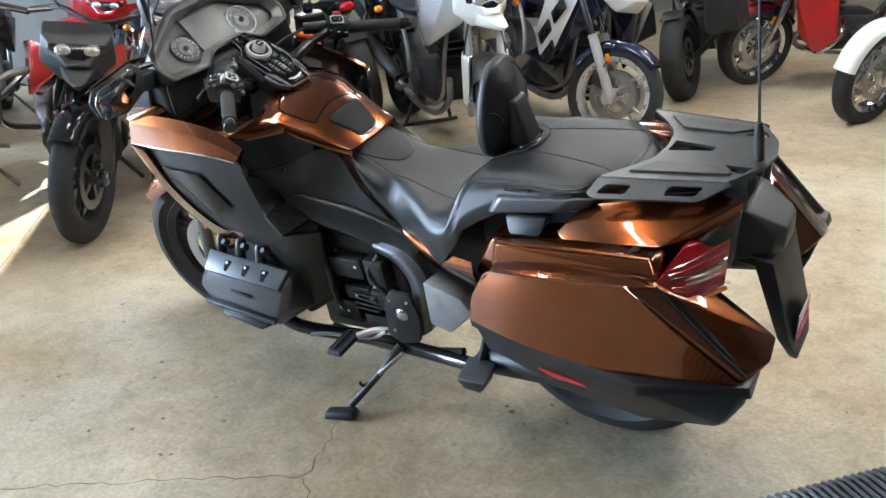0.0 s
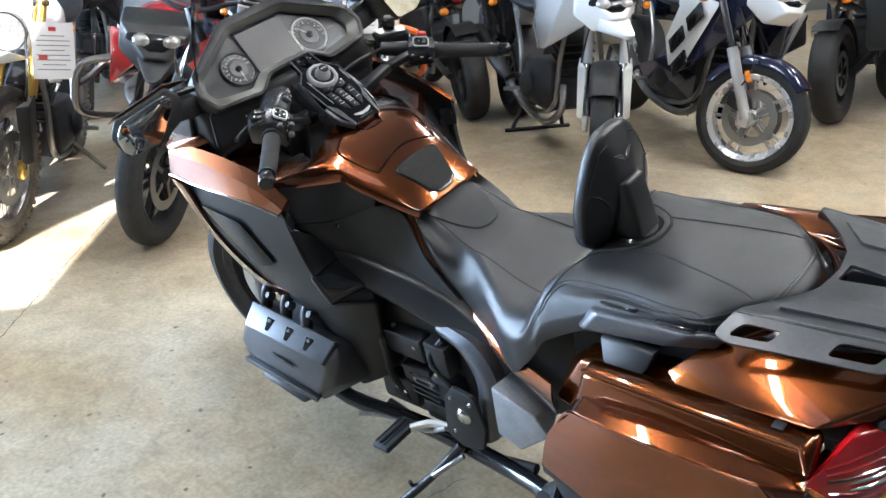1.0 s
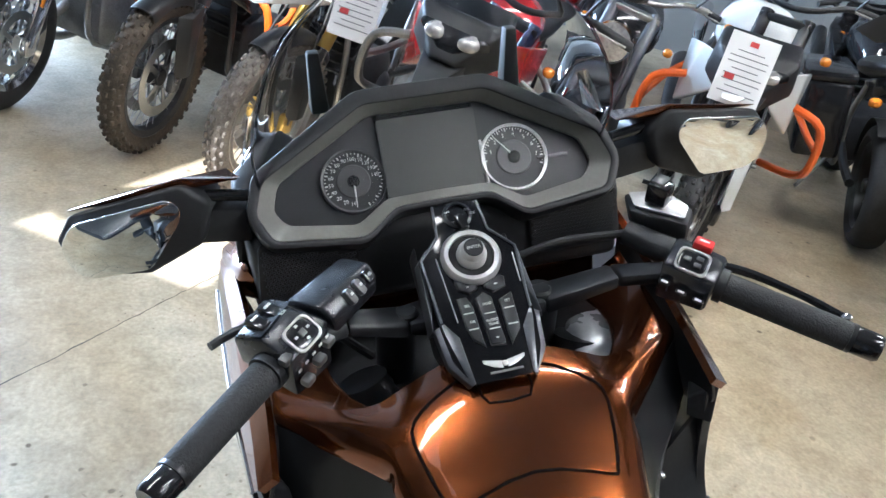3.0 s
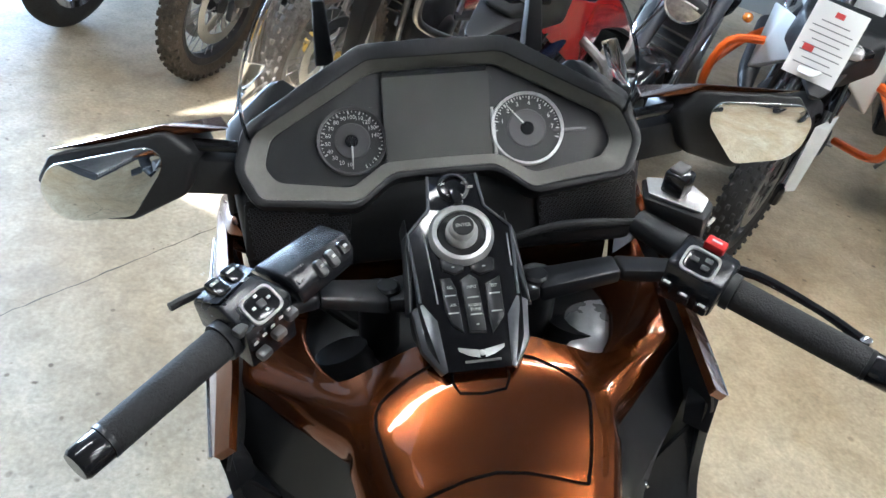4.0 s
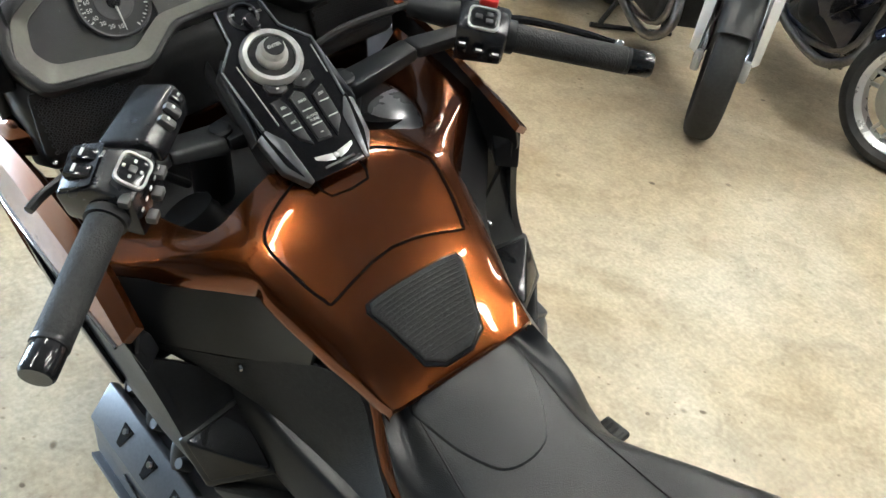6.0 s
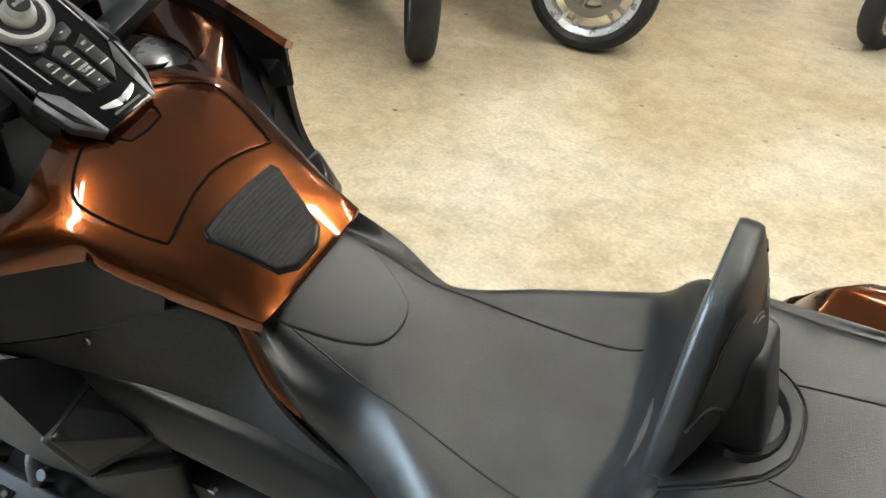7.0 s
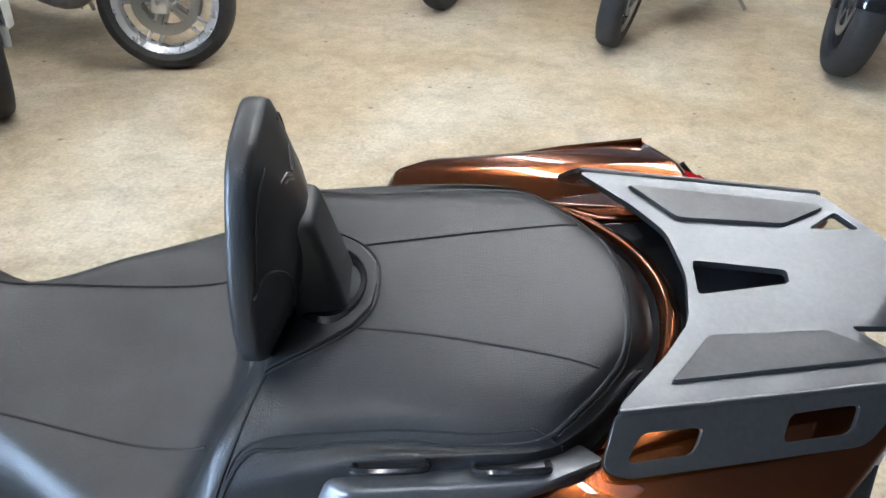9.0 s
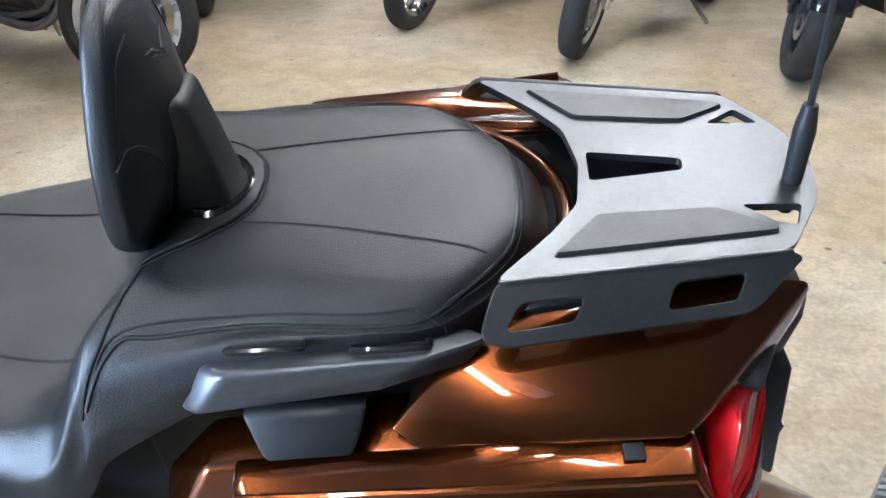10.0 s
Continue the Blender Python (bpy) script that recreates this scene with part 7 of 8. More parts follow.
def moto(label, front, rear_dir, paint, accent=None, style="adv", wb=1.5, Rf=0.31, Wf=0.12, rim=0.225, spokes=5, rim_mat=ENGINE, lean=10.0, steer=6.0, fork=ENGINE, usd=True, fender=None,
         guard=None, screen=True, bars_h=1.05, knobs=0, tyre=None, tag=None, panniers=None, group="parked motorcycles", tank_h=0.92, seat_h=0.82, hand=None, stand=False, fork_cover=None, engine=ENGINE, name="motorcycle", nose=None):
    """A parked motorcycle: x backwards from the front tyre's contact, z up."""
    d = Vector((*rear_dir, 0)).normalized()
    m = Matrix.Translation((*front, 0)) @ Matrix.Rotation(math.atan2(d.y, d.x), 4, "Z") @ Matrix.Rotation(radians(lean), 4, "X")
    root = empty(name, label, "motorcycle", m, group)
    accent = accent or paint
    fender = fender or accent
    nose = nose or paint
    q = lambda n, bm, mat, parent=None, lab="": part(n, bm, mat, parent or root, lab)
    rake = math.tan(radians(25))
    Rr = 0.315
    st = Matrix.Translation((0, 0, Rf)) @ Matrix.Rotation(radians(steer), 4, "Z")
    road_wheel(root, axle_pose(0, 0, Rf, steer), Rf, Wf, rim, spokes, rim_mat, tyre, name="front_wheel", knobs=knobs, spoke_w=0.018)
    road_wheel(root, axle_pose(wb, 0, Rr), Rr, 0.165, 0.215, spokes, rim_mat, tyre, name="rear_wheel", double=False, knobs=knobs, spoke_w=0.018)
    top = bars_h - Rf - 0.06
    for s in (-1, 1):
        o = Wf / 2 + 0.035
        low = [(0.0, s * o, 0.0), (top * 0.5 * rake, s * o, top * 0.5)]
        up = [(top * (0.42) * rake, s * o, top * 0.42), (top * rake, s * o, top)]
        leg = q("fork_leg", transformed(tube(up, 0.027 if usd else 0.020, 12, 0), st), fork if usd else CHROME)
        part("lower_leg", transformed(tube(low, 0.021 if usd else 0.029, 12, 0), st), (CHROME if usd else fork), leg)
        part("axle_clamp", transformed(block((0.01, s * o, 0.0), (0.07, 0.035, 0.09), 0.012), st), fork, leg)
        part("brake_caliper", transformed(hull([(0.05, s * (o - 0.03), 0.02), (0.12, s * (o - 0.03), 0.05), (0.13, s * (o - 0.03), 0.14), (0.07, s * (o - 0.03), 0.14), (0.05, s * (o + 0.012), 0.03), (0.12, s * (o + 0.012), 0.06), (0.12, s * (o + 0.012), 0.13), (0.07, s * (o + 0.012), 0.13)], 0.008), st), ENGINE, leg)
        if style in ("adv", "dirt"):
            part("fork_guard", transformed(hull([(-0.02, s * (o + 0.01), 0.02), (-0.045, s * o, 0.30), (0.10, s * (o + 0.04), 0.34), (0.07, s * (o + 0.04), 0.03), (0.0, s * (o + 0.045), 0.30), (0.02, s * (o + 0.045), 0.03)], 0.006), st), (fork_cover or fender) if style == "adv" else PLASTIC, leg)
        part("reflector", transformed(block((0.03, s * (o + 0.035), 0.22), (0.025, 0.006, 0.06), 0.002, (0, 25, 0)), st), AMBER, leg)
        q("hose", transformed(tube([(0.08, s * (o + 0.01), 0.12), (0.02, s * (o + 0.03), 0.30), (0.18, s * (o - 0.02), top * 0.8)], 0.005, 6), st), RUBBER)
    if style == "dirt" or (style == "adv" and knobs):
        q("front_fender", transformed(hull([(-0.30, -0.03, Rf + 0.16), (-0.30, 0.03, Rf + 0.16), (-0.05, -0.075, Rf + 0.20), (-0.05, 0.075, Rf + 0.20), (0.28, -0.06, Rf + 0.12), (0.28, 0.06, Rf + 0.12), (-0.05, -0.06, Rf + 0.17), (-0.05, 0.06, Rf + 0.17)], 0.010), st), fender)
        arc_fender(root, st, Rf + 0.02, Wf * 0.62, 60, 140, PLASTIC)
    else:
        arc_fender(root, st, Rf + 0.02, Wf * 0.62, 40 if style != "cruiser" else 15, 150, fender)
    q("triple_clamp", transformed(block((top * rake, 0, top - 0.02), (0.07, Wf + 0.12, 0.03), 0.01), st), engine)
    hb = st @ Matrix.Translation((top * rake, 0, top))
    bar = q("handlebar", transformed(tube([(0.13, -0.38, 0.06), (0.06, -0.22, 0.09), (0.0, -0.06, 0.04), (0.0, 0.06, 0.04), (0.06, 0.22, 0.09), (0.13, 0.38, 0.06)], 0.012, 10), hb), engine)
    for s in (-1, 1):
        part("grip", transformed(tube([(0.085, s * 0.27, 0.082), (0.135, s * 0.395, 0.058)], 0.017, 10, 0), hb), GRIP, bar)
        part("lever", transformed(tube([(0.02, s * 0.22, 0.085), (0.03, s * 0.30, 0.075), (0.09, s * 0.39, 0.06)], 0.005, 6), hb), STEEL, bar)
        mr = q("mirror", transformed(egg([(-0.03, s * 0.36, 0.26, 0.01, 0.01), (-0.01, s * 0.36, 0.26, 0.075, 0.045), (0.015, s * 0.36, 0.26, 0.07, 0.04)], 12, 3), hb), PLASTIC)
        part("mirror_stem", transformed(tube([(0.05, s * 0.22, 0.09), (0.02, s * 0.28, 0.19), (-0.01, s * 0.34, 0.25)], 0.006, 6), hb), PLASTIC, mr)
        if hand:
            q("hand_guard", transformed(hull([(-0.03, s * 0.24, 0.03), (-0.05, s * 0.32, 0.12), (0.0, s * 0.43, 0.11), (0.07, s * 0.44, 0.04), (0.0, s * 0.34, 0.0), (-0.01, s * 0.26, 0.05)], 0.008), hb), hand)
        q("indicator", transformed(egg([(-0.02, s * 0.20, -0.12, 0.005, 0.005), (0.0, s * 0.20, -0.12, 0.022, 0.02), (0.03, s * 0.20, -0.12, 0.016, 0.014)], 10, 3), hb), AMBER)
    # engine, frame, tank, seat
    tx = Rf * 0 + 0.38
    q("fuel_tank", egg([(tx, 0, tank_h - 0.08, 0.06, 0.05), (tx + 0.08, 0, tank_h - 0.04, 0.15, 0.10), (tx + 0.25, 0, tank_h - 0.03, 0.17, 0.13), (tx + 0.45, 0, tank_h - 0.09, 0.12, 0.09), (tx + 0.52, 0, tank_h - 0.12, 0.07, 0.05)], 18, 4), paint)
    q("seat", egg([(tx + 0.42, 0, seat_h, 0.06, 0.03), (tx + 0.55, 0, seat_h - 0.01, 0.13, 0.05), (tx + 0.80, 0, seat_h + 0.02, 0.16, 0.06), (tx + 1.05, 0, seat_h + 0.06, 0.12, 0.05), (tx + 1.22, 0, seat_h + 0.08, 0.06, 0.03)], 16, 4), LEATHER)
    q("tail_section", hull([(tx + 0.75, -0.11, seat_h - 0.05), (tx + 0.75, 0.11, seat_h - 0.05), (tx + 1.25, -0.07, seat_h + 0.06), (tx + 1.25, 0.07, seat_h + 0.06), (tx + 1.28, -0.05, seat_h), (tx + 1.28, 0.05, seat_h), (tx + 0.8, -0.09, seat_h - 0.16), (tx + 0.8, 0.09, seat_h - 0.16)], 0.012), accent)
    q("tail_lamp", egg([(tx + 1.27, 0, seat_h + 0.02, 0.05, 0.03), (tx + 1.30, 0, seat_h + 0.02, 0.055, 0.035), (tx + 1.33, 0, seat_h + 0.02, 0.03, 0.02)], 12, 3), REDLENS, None, "red tail lamp")
    eng = q("engine", hull([(0.42, -0.16, 0.28), (0.42, 0.16, 0.28), (0.95, -0.15, 0.26), (0.95, 0.15, 0.26), (0.45, -0.13, 0.55), (0.45, 0.13, 0.55), (0.90, -0.13, 0.52), (0.90, 0.13, 0.52), (0.6, -0.2, 0.33), (0.6, 0.2, 0.33), (0.8, -0.2, 0.33), (0.8, 0.2, 0.33)], 0.02), engine)
    for s in (-1, 1):
        part("clutch_cover", lathe([(0, 0.035), (0.06, 0.03), (0.085, 0.01), (0.09, 0), (0, 0)], 20, Matrix.Translation((0.72, s * 0.185, 0.38)) @ pose(0, 0, 0, 90 if s < 0 else -90, 0, 0)), STEEL if style == "cruiser" else engine, eng)
        for i in range(5):
            part("cylinder_fin", block((0.52, s * 0.02, 0.50 + i * 0.045), (0.19, 0.20, 0.012), 0.003, (0, -20, 0)), engine, eng) if s < 0 else None
        q("frame_tube", tube([(tx - 0.05, s * 0.06, tank_h - 0.02), (0.34, s * 0.12, 0.60), (0.40, s * 0.14, 0.30), (0.95, s * 0.13, 0.24), (1.05, s * 0.12, 0.55), (tx + 0.85, s * 0.10, seat_h - 0.06)], 0.015, 8), STEEL if guard is None else engine)
        q("swingarm", tube([(0.95, s * 0.12, 0.38), (wb * 0.85, s * 0.13, 0.34), (wb, s * 0.12, Rr)], 0.024, 8), engine)
        q("footpeg", tube([(0.92, s * 0.16, 0.32), (0.93, s * 0.27, 0.32)], 0.013, 8, 0), STEEL)
        if guard:
            q("crash_bar", tube([(0.30, s * 0.06, 0.84), (0.22, s * 0.20, 0.80), (0.19, s * 0.34, 0.75), (0.22, s * 0.37, 0.58), (0.34, s * 0.34, 0.50), (0.52, s * 0.22, 0.46)], 0.017, 8), guard)
            q("crash_bar", tube([(0.20, s * 0.36, 0.66), (0.40, s * 0.34, 0.66), (0.56, s * 0.28, 0.72), (0.52, s * 0.16, 0.84)], 0.015, 8), guard)
    q("exhaust", tube([(0.44, 0.06, 0.42), (0.36, 0.10, 0.30), (0.52, 0.14, 0.20), (0.92, 0.16, 0.24), (1.15, 0.20, 0.40)], 0.022, 10), STEEL)
    mf = q("muffler", tube([(1.05, 0.20, 0.36), (1.18, 0.23, 0.44), (1.62, 0.25, 0.58)], [0.03, 0.052, 0.055], 14), CHROME if style == "cruiser" else ENGINE)
    part("muffler_tip", tube([(1.60, 0.25, 0.574), (1.66, 0.25, 0.592)], 0.035, 14, 0), CHROME, mf)
    q("rear_hugger", transformed(sheet([[(-math.cos(a) * 0.34, y, math.sin(a) * 0.34) for y in (-0.08, -0.03, 0.03, 0.08)] for a in np.linspace(radians(60), radians(170), 6)], 3, 3, 0.004, (0, 0, -1)), Matrix.Translation((wb, 0, Rr)) @ Matrix.Rotation(radians(180), 4, "Z")), PLASTIC)
    if stand:
        for s in (-1, 1):
            q("centre_stand", tube([(0.98, s * 0.10, 0.26), (1.06, s * 0.17, 0.03)], 0.014, 8, 0), PLASTIC)
        q("centre_stand_bar", tube([(1.06, -0.22, 0.016), (1.06, 0.22, 0.016)], 0.013, 8, 0), PLASTIC)
    else:
        q("side_stand", tube([(0.85, -0.14, 0.26), (0.95, -0.30, 0.03 + 0.31 * math.tan(radians(lean)))], 0.012, 8, 0), STEEL)
    # front of the machine
    hx = top * rake
    if style in ("adv", "sport"):
        wide = 0.25 if style == "adv" else 0.28
        for s in (-1, 1):
            q("side_fairing", hull([(-0.02, s * 0.06, 0.92), (0.10, s * wide * 0.8, 0.95), (0.34, s * wide, 0.92), (0.56, s * wide * 0.85, 0.78), (0.50, s * wide * 0.8, 0.62 if style == "adv" else 0.42), (0.28, s * wide * 0.95, 0.66 if style == "adv" else 0.50), (0.06, s * 0.10, 0.80), (0.40, s * 0.12, 0.85), (0.42, s * 0.12, 0.70)], 0.012, 3), accent, None)
        q("nose", hull([(-0.14, -0.04, 0.86), (-0.14, 0.04, 0.86), (-0.02, -0.15, 0.99), (-0.02, 0.15, 0.99), (0.10, -0.15, 1.04), (0.10, 0.15, 1.04), (0.05, -0.17, 0.86), (0.05, 0.17, 0.86), (0.0, -0.08, 0.78), (0.0, 0.08, 0.78)], 0.014, 3), nose)
        if style == "adv":
            q("beak", hull([(-0.30, -0.025, 0.80), (-0.30, 0.025, 0.80), (-0.08, -0.08, 0.86), (-0.08, 0.08, 0.86), (-0.02, -0.07, 0.79), (-0.02, 0.07, 0.79), (-0.26, 0, 0.77)], 0.010), nose)
        lampbox = q("headlamp", hull([(-0.118, -0.03, 0.885), (-0.118, 0.03, 0.885), (-0.06, -0.125, 0.955), (-0.06, 0.125, 0.955), (-0.05, -0.13, 0.925), (-0.05, 0.13, 0.925), (-0.095, -0.05, 0.935), (-0.095, 0.05, 0.935), (-0.02, -0.10, 0.90), (-0.02, 0.10, 0.90)], 0.006), DARKPAINT, None, "dark headlamp unit")
        for s in (-1, 1):
            part("lens", egg([(-0.112, s * 0.055, 0.922, 0.006, 0.006), (-0.100, s * 0.058, 0.924, 0.032, 0.020), (-0.06, s * 0.065, 0.93, 0.036, 0.024)], 14, 4), CLEARLENS, lampbox, "clear headlamp lens")
        if screen:
            rows = [[(x + 0.9 * (t * w) ** 2, t * w, z) for t in (-1, -0.5, 0, 0.5, 1)] for z, x, w in ((1.00, -0.03, 0.16), (1.10, 0.03, 0.17), (1.22, 0.10, 0.16), (1.34, 0.17, 0.11))]
            q("windscreen", sheet(rows, 3, 3, 0.004, (1, 0, 0)), SMOKE if style == "sport" else SCREENGLASS, None, "curved windscreen")
    elif style == "tourer":
        q("front_cowl", egg([(-0.12, 0, 0.86, 0.05, 0.08), (-0.02, 0, 0.90, 0.24, 0.18), (0.15, 0, 0.92, 0.33, 0.22), (0.32, 0, 0.92, 0.30, 0.18)], 20, 4), paint)
        for s in (-1, 1):
            q("leg_shield", hull([(0.15, s * 0.20, 0.75), (0.42, s * 0.34, 0.72), (0.45, s * 0.36, 0.40), (0.30, s * 0.34, 0.30), (0.20, s * 0.22, 0.45), (0.5, s * 0.2, 0.6)], 0.015), paint)
            q("engine_guard", tube([(0.34, s * 0.15, 0.30), (0.30, s * 0.42, 0.36), (0.42, s * 0.44, 0.48), (0.52, s * 0.25, 0.55)], 0.016, 8), CHROME)
        q("headlamp", egg([(-0.13, 0, 0.86, 0.04, 0.02), (-0.10, 0, 0.87, 0.16, 0.06), (-0.02, 0, 0.88, 0.18, 0.07)], 16, 4), CLEARLENS)
        rows = [[(x + 0.5 * (t * w) ** 2, t * w, z) for t in (-1, -0.5, 0, 0.5, 1)] for z, x, w in ((1.05, 0.05, 0.24), (1.18, 0.12, 0.25), (1.34, 0.22, 0.20))]
        q("windscreen", sheet(rows, 3, 3, 0.004, (1, 0, 0)), SMOKE)
    else:
        hl = q("headlamp", lathe([(0, -0.10), (0.05, -0.09), (0.085, -0.02), (0.09, 0.05), (0, 0.05)], 24, Matrix.Translation((hx - 0.14, 0, bars_h - 0.20)) @ pose(0, 0, 0, 0, -90, 0)), CHROME if style == "cruiser" else PLASTIC)
        part("lens", lathe([(0, 0.062), (0.05, 0.060), (0.082, 0.05), (0, 0.05)], 24, Matrix.Translation((hx - 0.14, 0, bars_h - 0.20)) @ pose(0, 0, 0, 0, -90, 0)), CLEARLENS, hl)
        if style == "dirt":
            for s in (-1, 1):
                q("radiator_shroud", hull([(0.20, s * 0.10, 0.88), (0.50, s * 0.18, 0.86), (0.48, s * 0.17, 0.66), (0.24, s * 0.16, 0.70), (0.30, s * 0.20, 0.80), (0.45, s * 0.1, 0.8)], 0.01), accent)
            q("number_plate_cowl", hull([(hx - 0.16, -0.09, bars_h - 0.28), (hx - 0.16, 0.09, bars_h - 0.28), (hx - 0.10, -0.11, bars_h - 0.04), (hx - 0.10, 0.11, bars_h - 0.04), (hx - 0.07, -0.1, bars_h - 0.26), (hx - 0.07, 0.1, bars_h - 0.26)], 0.012), paint)
    if panniers:
        for s in (-1, 1):
            case = q("side_case", block((wb - 0.05, s * 0.34, 0.66), (0.46, 0.22, 0.38), 0.03, (0, 0, 0), 3), panniers, None, "hard side case")
            part("case_lid", block((wb - 0.05, s * 0.34, 0.865), (0.47, 0.23, 0.05), 0.015), panniers, case)
            part("latch", block((wb - 0.05, s * 0.455, 0.80), (0.06, 0.012, 0.05), 0.004), STEEL, case)
            q("rear_indicator", egg([(wb + 0.30, s * 0.16, 0.80, 0.01, 0.01), (wb + 0.33, s * 0.16, 0.80, 0.03, 0.025), (wb + 0.36, s * 0.16, 0.80, 0.01, 0.01)], 10, 3), AMBER)
    if tag:
        price_tag(root, Matrix.Translation(m.inverted() @ Vector(tag)) @ pose(0, 0, 0, 6 - lean, 18, 6))
    return root


ROW = (-0.84, 0.54)
WHITEDARK = material("pearl_white_paint", (0.46, 0.47, 0.48), 0.25, 0.2, 0.8)
duc = moto("white sport-touring motorcycle with black wheels on its centre stand", (-2.60, 4.35), ROW, WHITEDARK, WHITEDARK, "adv", nose=WHITE, fender=PLASTIC, fork_cover=WHITE, Rf=0.30, Wf=0.12, lean=0, steer=-24, fork=WHITEDARK, stand=True, screen=True, rim_mat=ENGINE)
bmw = moto("dark blue and white sport-touring motorcycle with silver wheels", (-2.09, 4.92), ROW, WHITE, BLUE, "sport", Rf=0.30, Wf=0.12, lean=9, steer=38, fork=SILVER, usd=False, fender=BLUE, rim_mat=ALLOY, wb=1.53)
for s in (-1, 1):
    part("white_flank", hull([(0.12, s * 0.265, 0.86), (0.46, s * 0.292, 0.90), (0.62, s * 0.275, 0.60), (0.50, s * 0.285, 0.46), (0.30, s * 0.29, 0.52), (0.46, s * 0.26, 0.86), (0.5, s * 0.25, 0.5), (0.2, s * 0.24, 0.8)], 0.012, 3), WHITE, bmw)
    part("lower_cowl", hull([(0.30, s * 0.20, 0.46), (0.62, s * 0.24, 0.52), (1.0, s * 0.22, 0.40), (0.95, s * 0.12, 0.20), (0.45, s * 0.10, 0.18), (0.4, s * 0.2, 0.4)], 0.015, 3), BLUE, bmw)
    for i, (x, z) in enumerate(((0.30, 0.76), (0.44, 0.62), (0.36, 0.50))):
        part("black_rectangle", block((x, s * 0.295, z), (0.15, 0.014, 0.085), 0.003, (0, 42, 0)), DARKPAINT, bmw, "black rectangle on the flank")
part("round_badge", lathe([(0, 0.004), (0.028, 0.003), (0.03, 0), (0, 0)], 20, Matrix.Translation((0.16, -0.268, 0.83)) @ pose(0, 0, 0, 90, 0, 0)), BLUE, bmw)
moto("white adventure motorcycle with orange crash bars and knobbly tyres", (-3.59, 3.52), ROW, WHITE, WHITE, "adv", Rf=0.345, Wf=0.095, rim=0.265, spokes=36, rim_mat=ENGINE, lean=3, steer=-12, fork=DARKPAINT, fender=WHITE, guard=ORANGE, knobs=44, tag=(-3.42, 3.42, 0.943), bars_h=1.16, tank_h=1.0, seat_h=0.9, hand=PLASTIC, stand=True, nose=PLASTIC)
moto("red adventure motorcycle with black wheels and fork", (-3.62, 2.28), ROW, RED, RED, "adv", nose=PLASTIC, Rf=0.325, Wf=0.11, rim=0.24, spokes=6, lean=9, steer=-20, fork=BLUE, fender=DARKPAINT, guard=STEEL)
moto("white and blue enduro motorcycle with gold fork and knobbly tyres", (-4.22, 1.83), ROW, WHITE, WHITE, "dirt", Rf=0.345, Wf=0.085, rim=0.265, spokes=36, rim_mat=STEEL, lean=9, steer=-8, fork=GOLD, fender=WHITE, knobs=46, tag=(-4.05, 2.15, 0.85), bars_h=1.14, tank_h=0.98, seat_h=0.92, tyre=DUST)
moto("black and white adventure motorcycle with orange crash bars", (-4.58, 1.38), ROW, WHITE, DARKPAINT, "adv", nose=PLASTIC, Rf=0.345, Wf=0.095, rim=0.265, spokes=36, rim_mat=ENGINE, lean=8, steer=4, fork=GREYMETAL, fender=PLASTIC, guard=ORANGE, knobs=44, tyre=DIRT, bars_h=1.16, tank_h=1.0, seat_h=0.9, stand=False)
moto("black cruiser motorcycle with chrome engine", (-4.92, 0.74), ROW, DARKPAINT, DARKPAINT, "cruiser", Rf=0.33, Wf=0.13, rim=0.22, spokes=7, rim_mat=CHROME, lean=9, steer=10, fork=CHROME, usd=False, wb=1.62, tank_h=0.80, seat_h=0.68, engine=STEEL)
moto("black cruiser motorcycle with chrome pipes", (-5.15, 0.02), ROW, DARKPAINT, DARKPAINT, "cruiser", Rf=0.33, Wf=0.13, rim=0.22, spokes=7, rim_mat=CHROME, lean=9, steer=6, fork=CHROME, usd=False, wb=1.62, tank_h=0.80, seat_h=0.68, engine=STEEL)
# dark machine between the red and the white one, a little further back
moto("black naked motorcycle with chrome pipes", (-4.05, 3.05), ROW, DARKPAINT, DARKPAINT, "cruiser", Rf=0.31, Wf=0.12, lean=9, steer=-6, fork=GREYMETAL, wb=1.48, tank_h=0.88, seat_h=0.78, engine=STEEL)
# rear ends towards the camera: touring machines with cases
moto("black touring motorcycle with hard cases seen from behind", (-2.30, 7.86), (0.12, -1.0), DARKPAINT, BLUE, "tourer", Rf=0.31, Wf=0.13, lean=8, steer=5, wb=1.60, panniers=PLASTIC, rim_mat=ENGINE)
moto("black adventure motorcycle with black hard cases", (-5.35, 5.75), (0.84, -0.54), DARKPAINT, DARKPAINT, "adv", Rf=0.32, Wf=0.12, lean=8, steer=5, wb=1.55, panniers=DARKPAINT)
moto("maroon and red touring motorcycle with chrome guards", (-1.86, 7.0), (0.74, 0.67), RED, MAROON, "tourer", Rf=0.31, Wf=0.13, lean=9, steer=10, wb=1.65, fork=CHROME, usd=False, panniers=MAROON, rim_mat=CHROME)
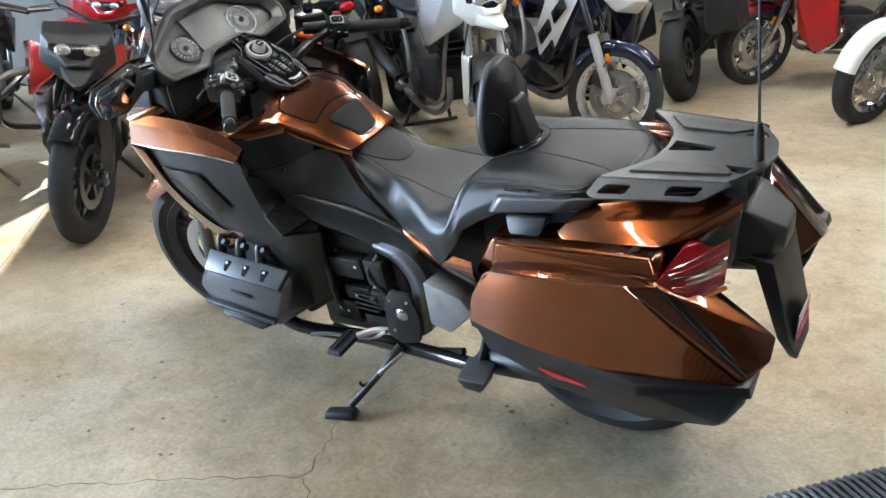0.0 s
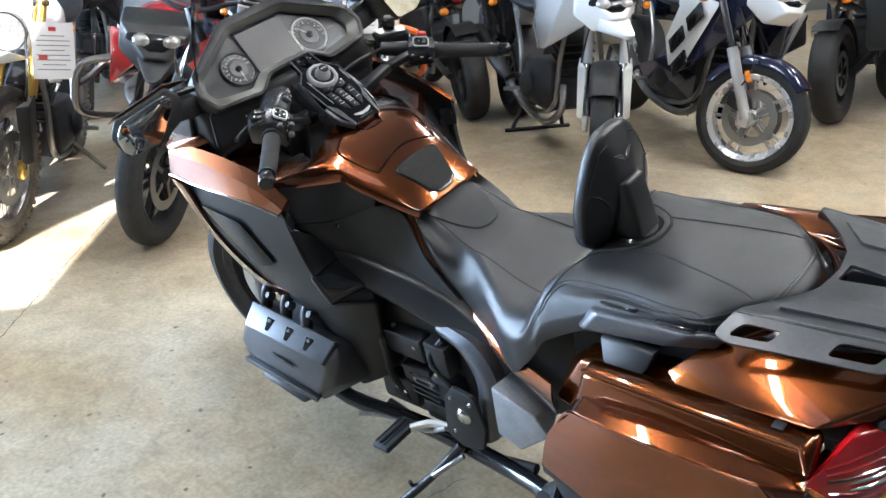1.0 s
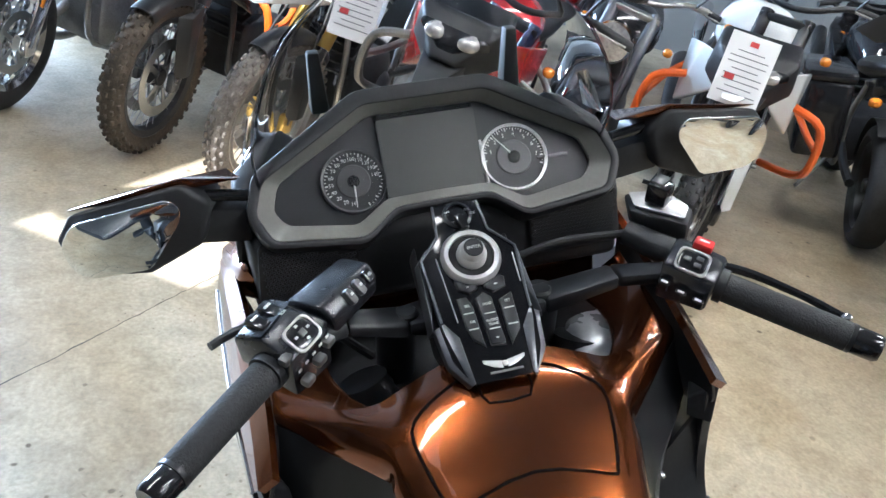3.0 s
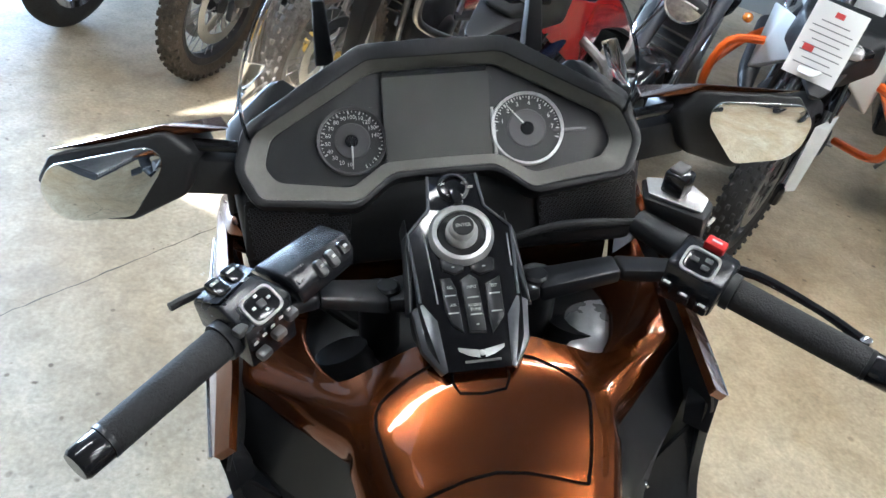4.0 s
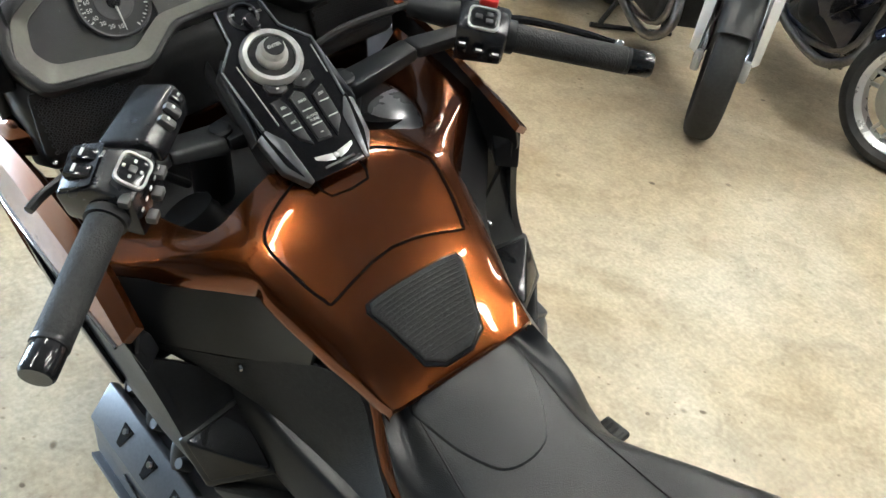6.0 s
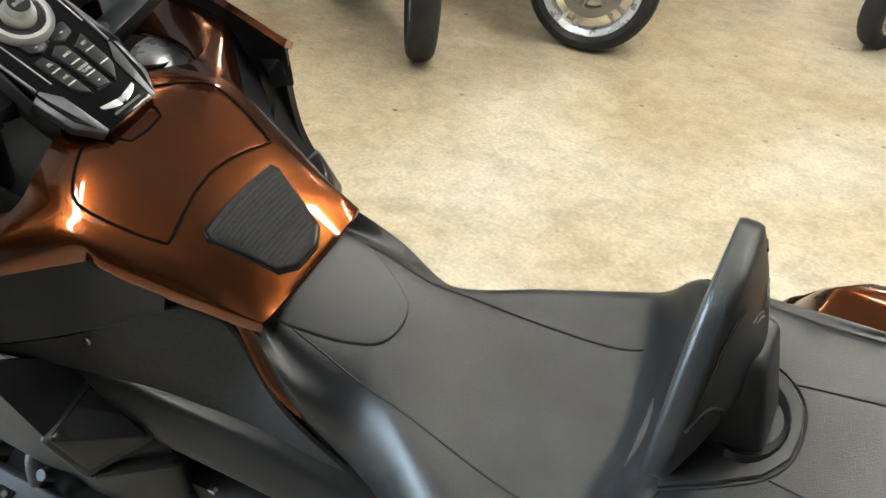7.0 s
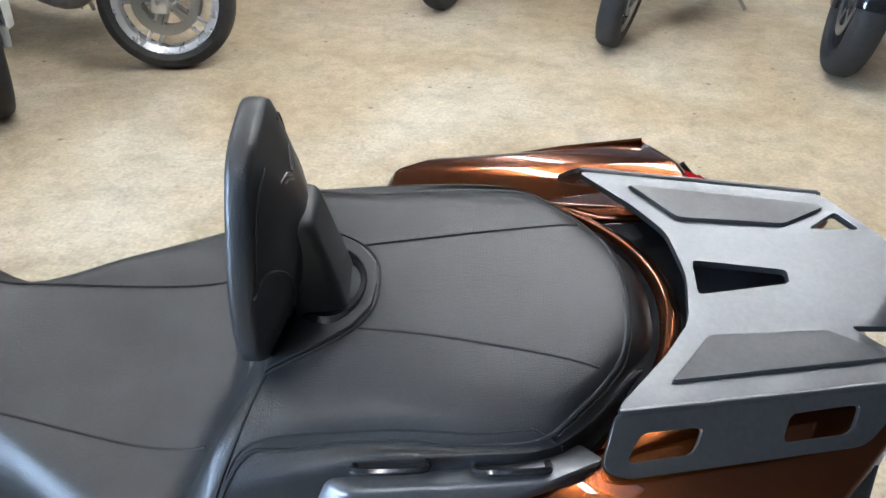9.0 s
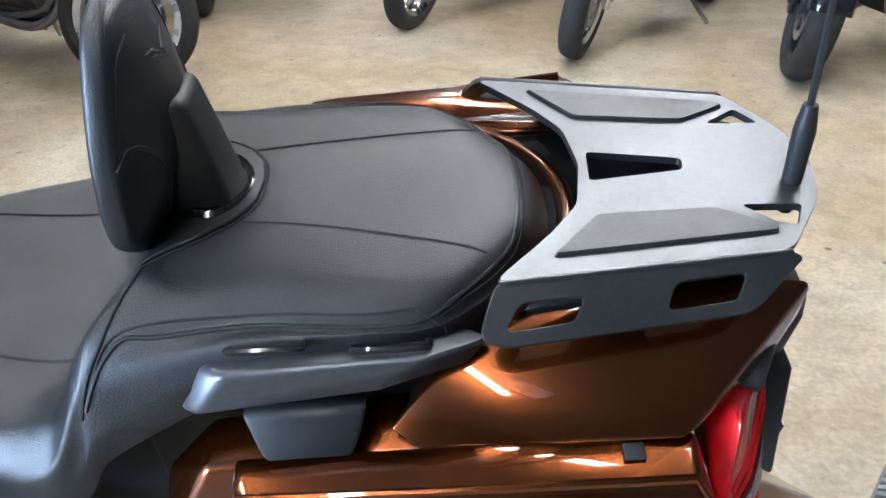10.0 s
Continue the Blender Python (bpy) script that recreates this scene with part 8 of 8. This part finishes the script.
moto("white cruiser motorcycle with chrome fork", (-0.86, 6.0), (0.60, 0.80), WHITE, WHITE, "cruiser", Rf=0.315, Wf=0.12, spokes=36, rim_mat=CHROME, lean=11, steer=12, fork=CHROME, usd=False, wb=1.62, tank_h=0.82, seat_h=0.70, engine=STEEL)
moto("black cruiser motorcycle with chrome wire wheels", (0.0, 5.43), (0.62, 0.78), DARKPAINT, DARKPAINT, "cruiser", Rf=0.315, Wf=0.12, spokes=36, rim_mat=CHROME, lean=11, steer=16, fork=CHROME, usd=False, wb=1.62, tank_h=0.82, seat_h=0.70, engine=STEEL)
moto("black touring cruiser motorcycle with wide front tyre", (1.0, 5.11), (0.80, 0.60), DARKPAINT, DARKPAINT, "cruiser", Rf=0.33, Wf=0.145, rim=0.235, spokes=9, rim_mat=ENGINE, lean=10, steer=38, fork=DARKPAINT, usd=False, wb=1.65, tank_h=0.82, seat_h=0.70)
# second row behind, against the wall
for i, (u, n, paint_, style_, kind) in enumerate(((-2.6, 7.0, DARKPAINT, "cruiser", "black cruiser motorcycle in the second row"), (-1.7, 7.1, RED, "adv", "red and black motorcycle in the second row"), (-0.8, 7.0, DARKPAINT, "adv", "black adventure motorcycle in the second row"),
                                                  (0.1, 7.1, RED, "sport", "red sports motorcycle in the second row"), (1.0, 7.2, DARKPAINT, "cruiser", "black motorcycle in the second row"), (1.9, 7.4, GREYMETAL, "adv", "grey motorcycle in the second row"), (2.9, 7.6, DARKPAINT, "tourer", "black touring motorcycle in the second row"), (3.9, 7.8, BLUE, "sport", "dark blue motorcycle in the second row"))):
    p = place(u, n)
    moto(kind, (p.x, p.y), ROW, paint_, paint_, style_, lean=9, steer=(-8, 6, 12, -4)[i % 4], rim_mat=(ENGINE, STEEL)[i % 2], group="second row of motorcycles")
for i, (x, y, paint_, style_) in enumerate(((-0.55, 8.4, DARKPAINT, "cruiser"), (0.75, 7.9, MAROON, "tourer"), (1.9, 7.2, DARKPAINT, "cruiser"), (2.3, 4.6, DARKPAINT, "cruiser"))):
    moto("dark parked motorcycle further back", (x, y), (0.62, 0.78), paint_, paint_, style_, lean=9, steer=8, rim_mat=CHROME, group="second row of motorcycles")
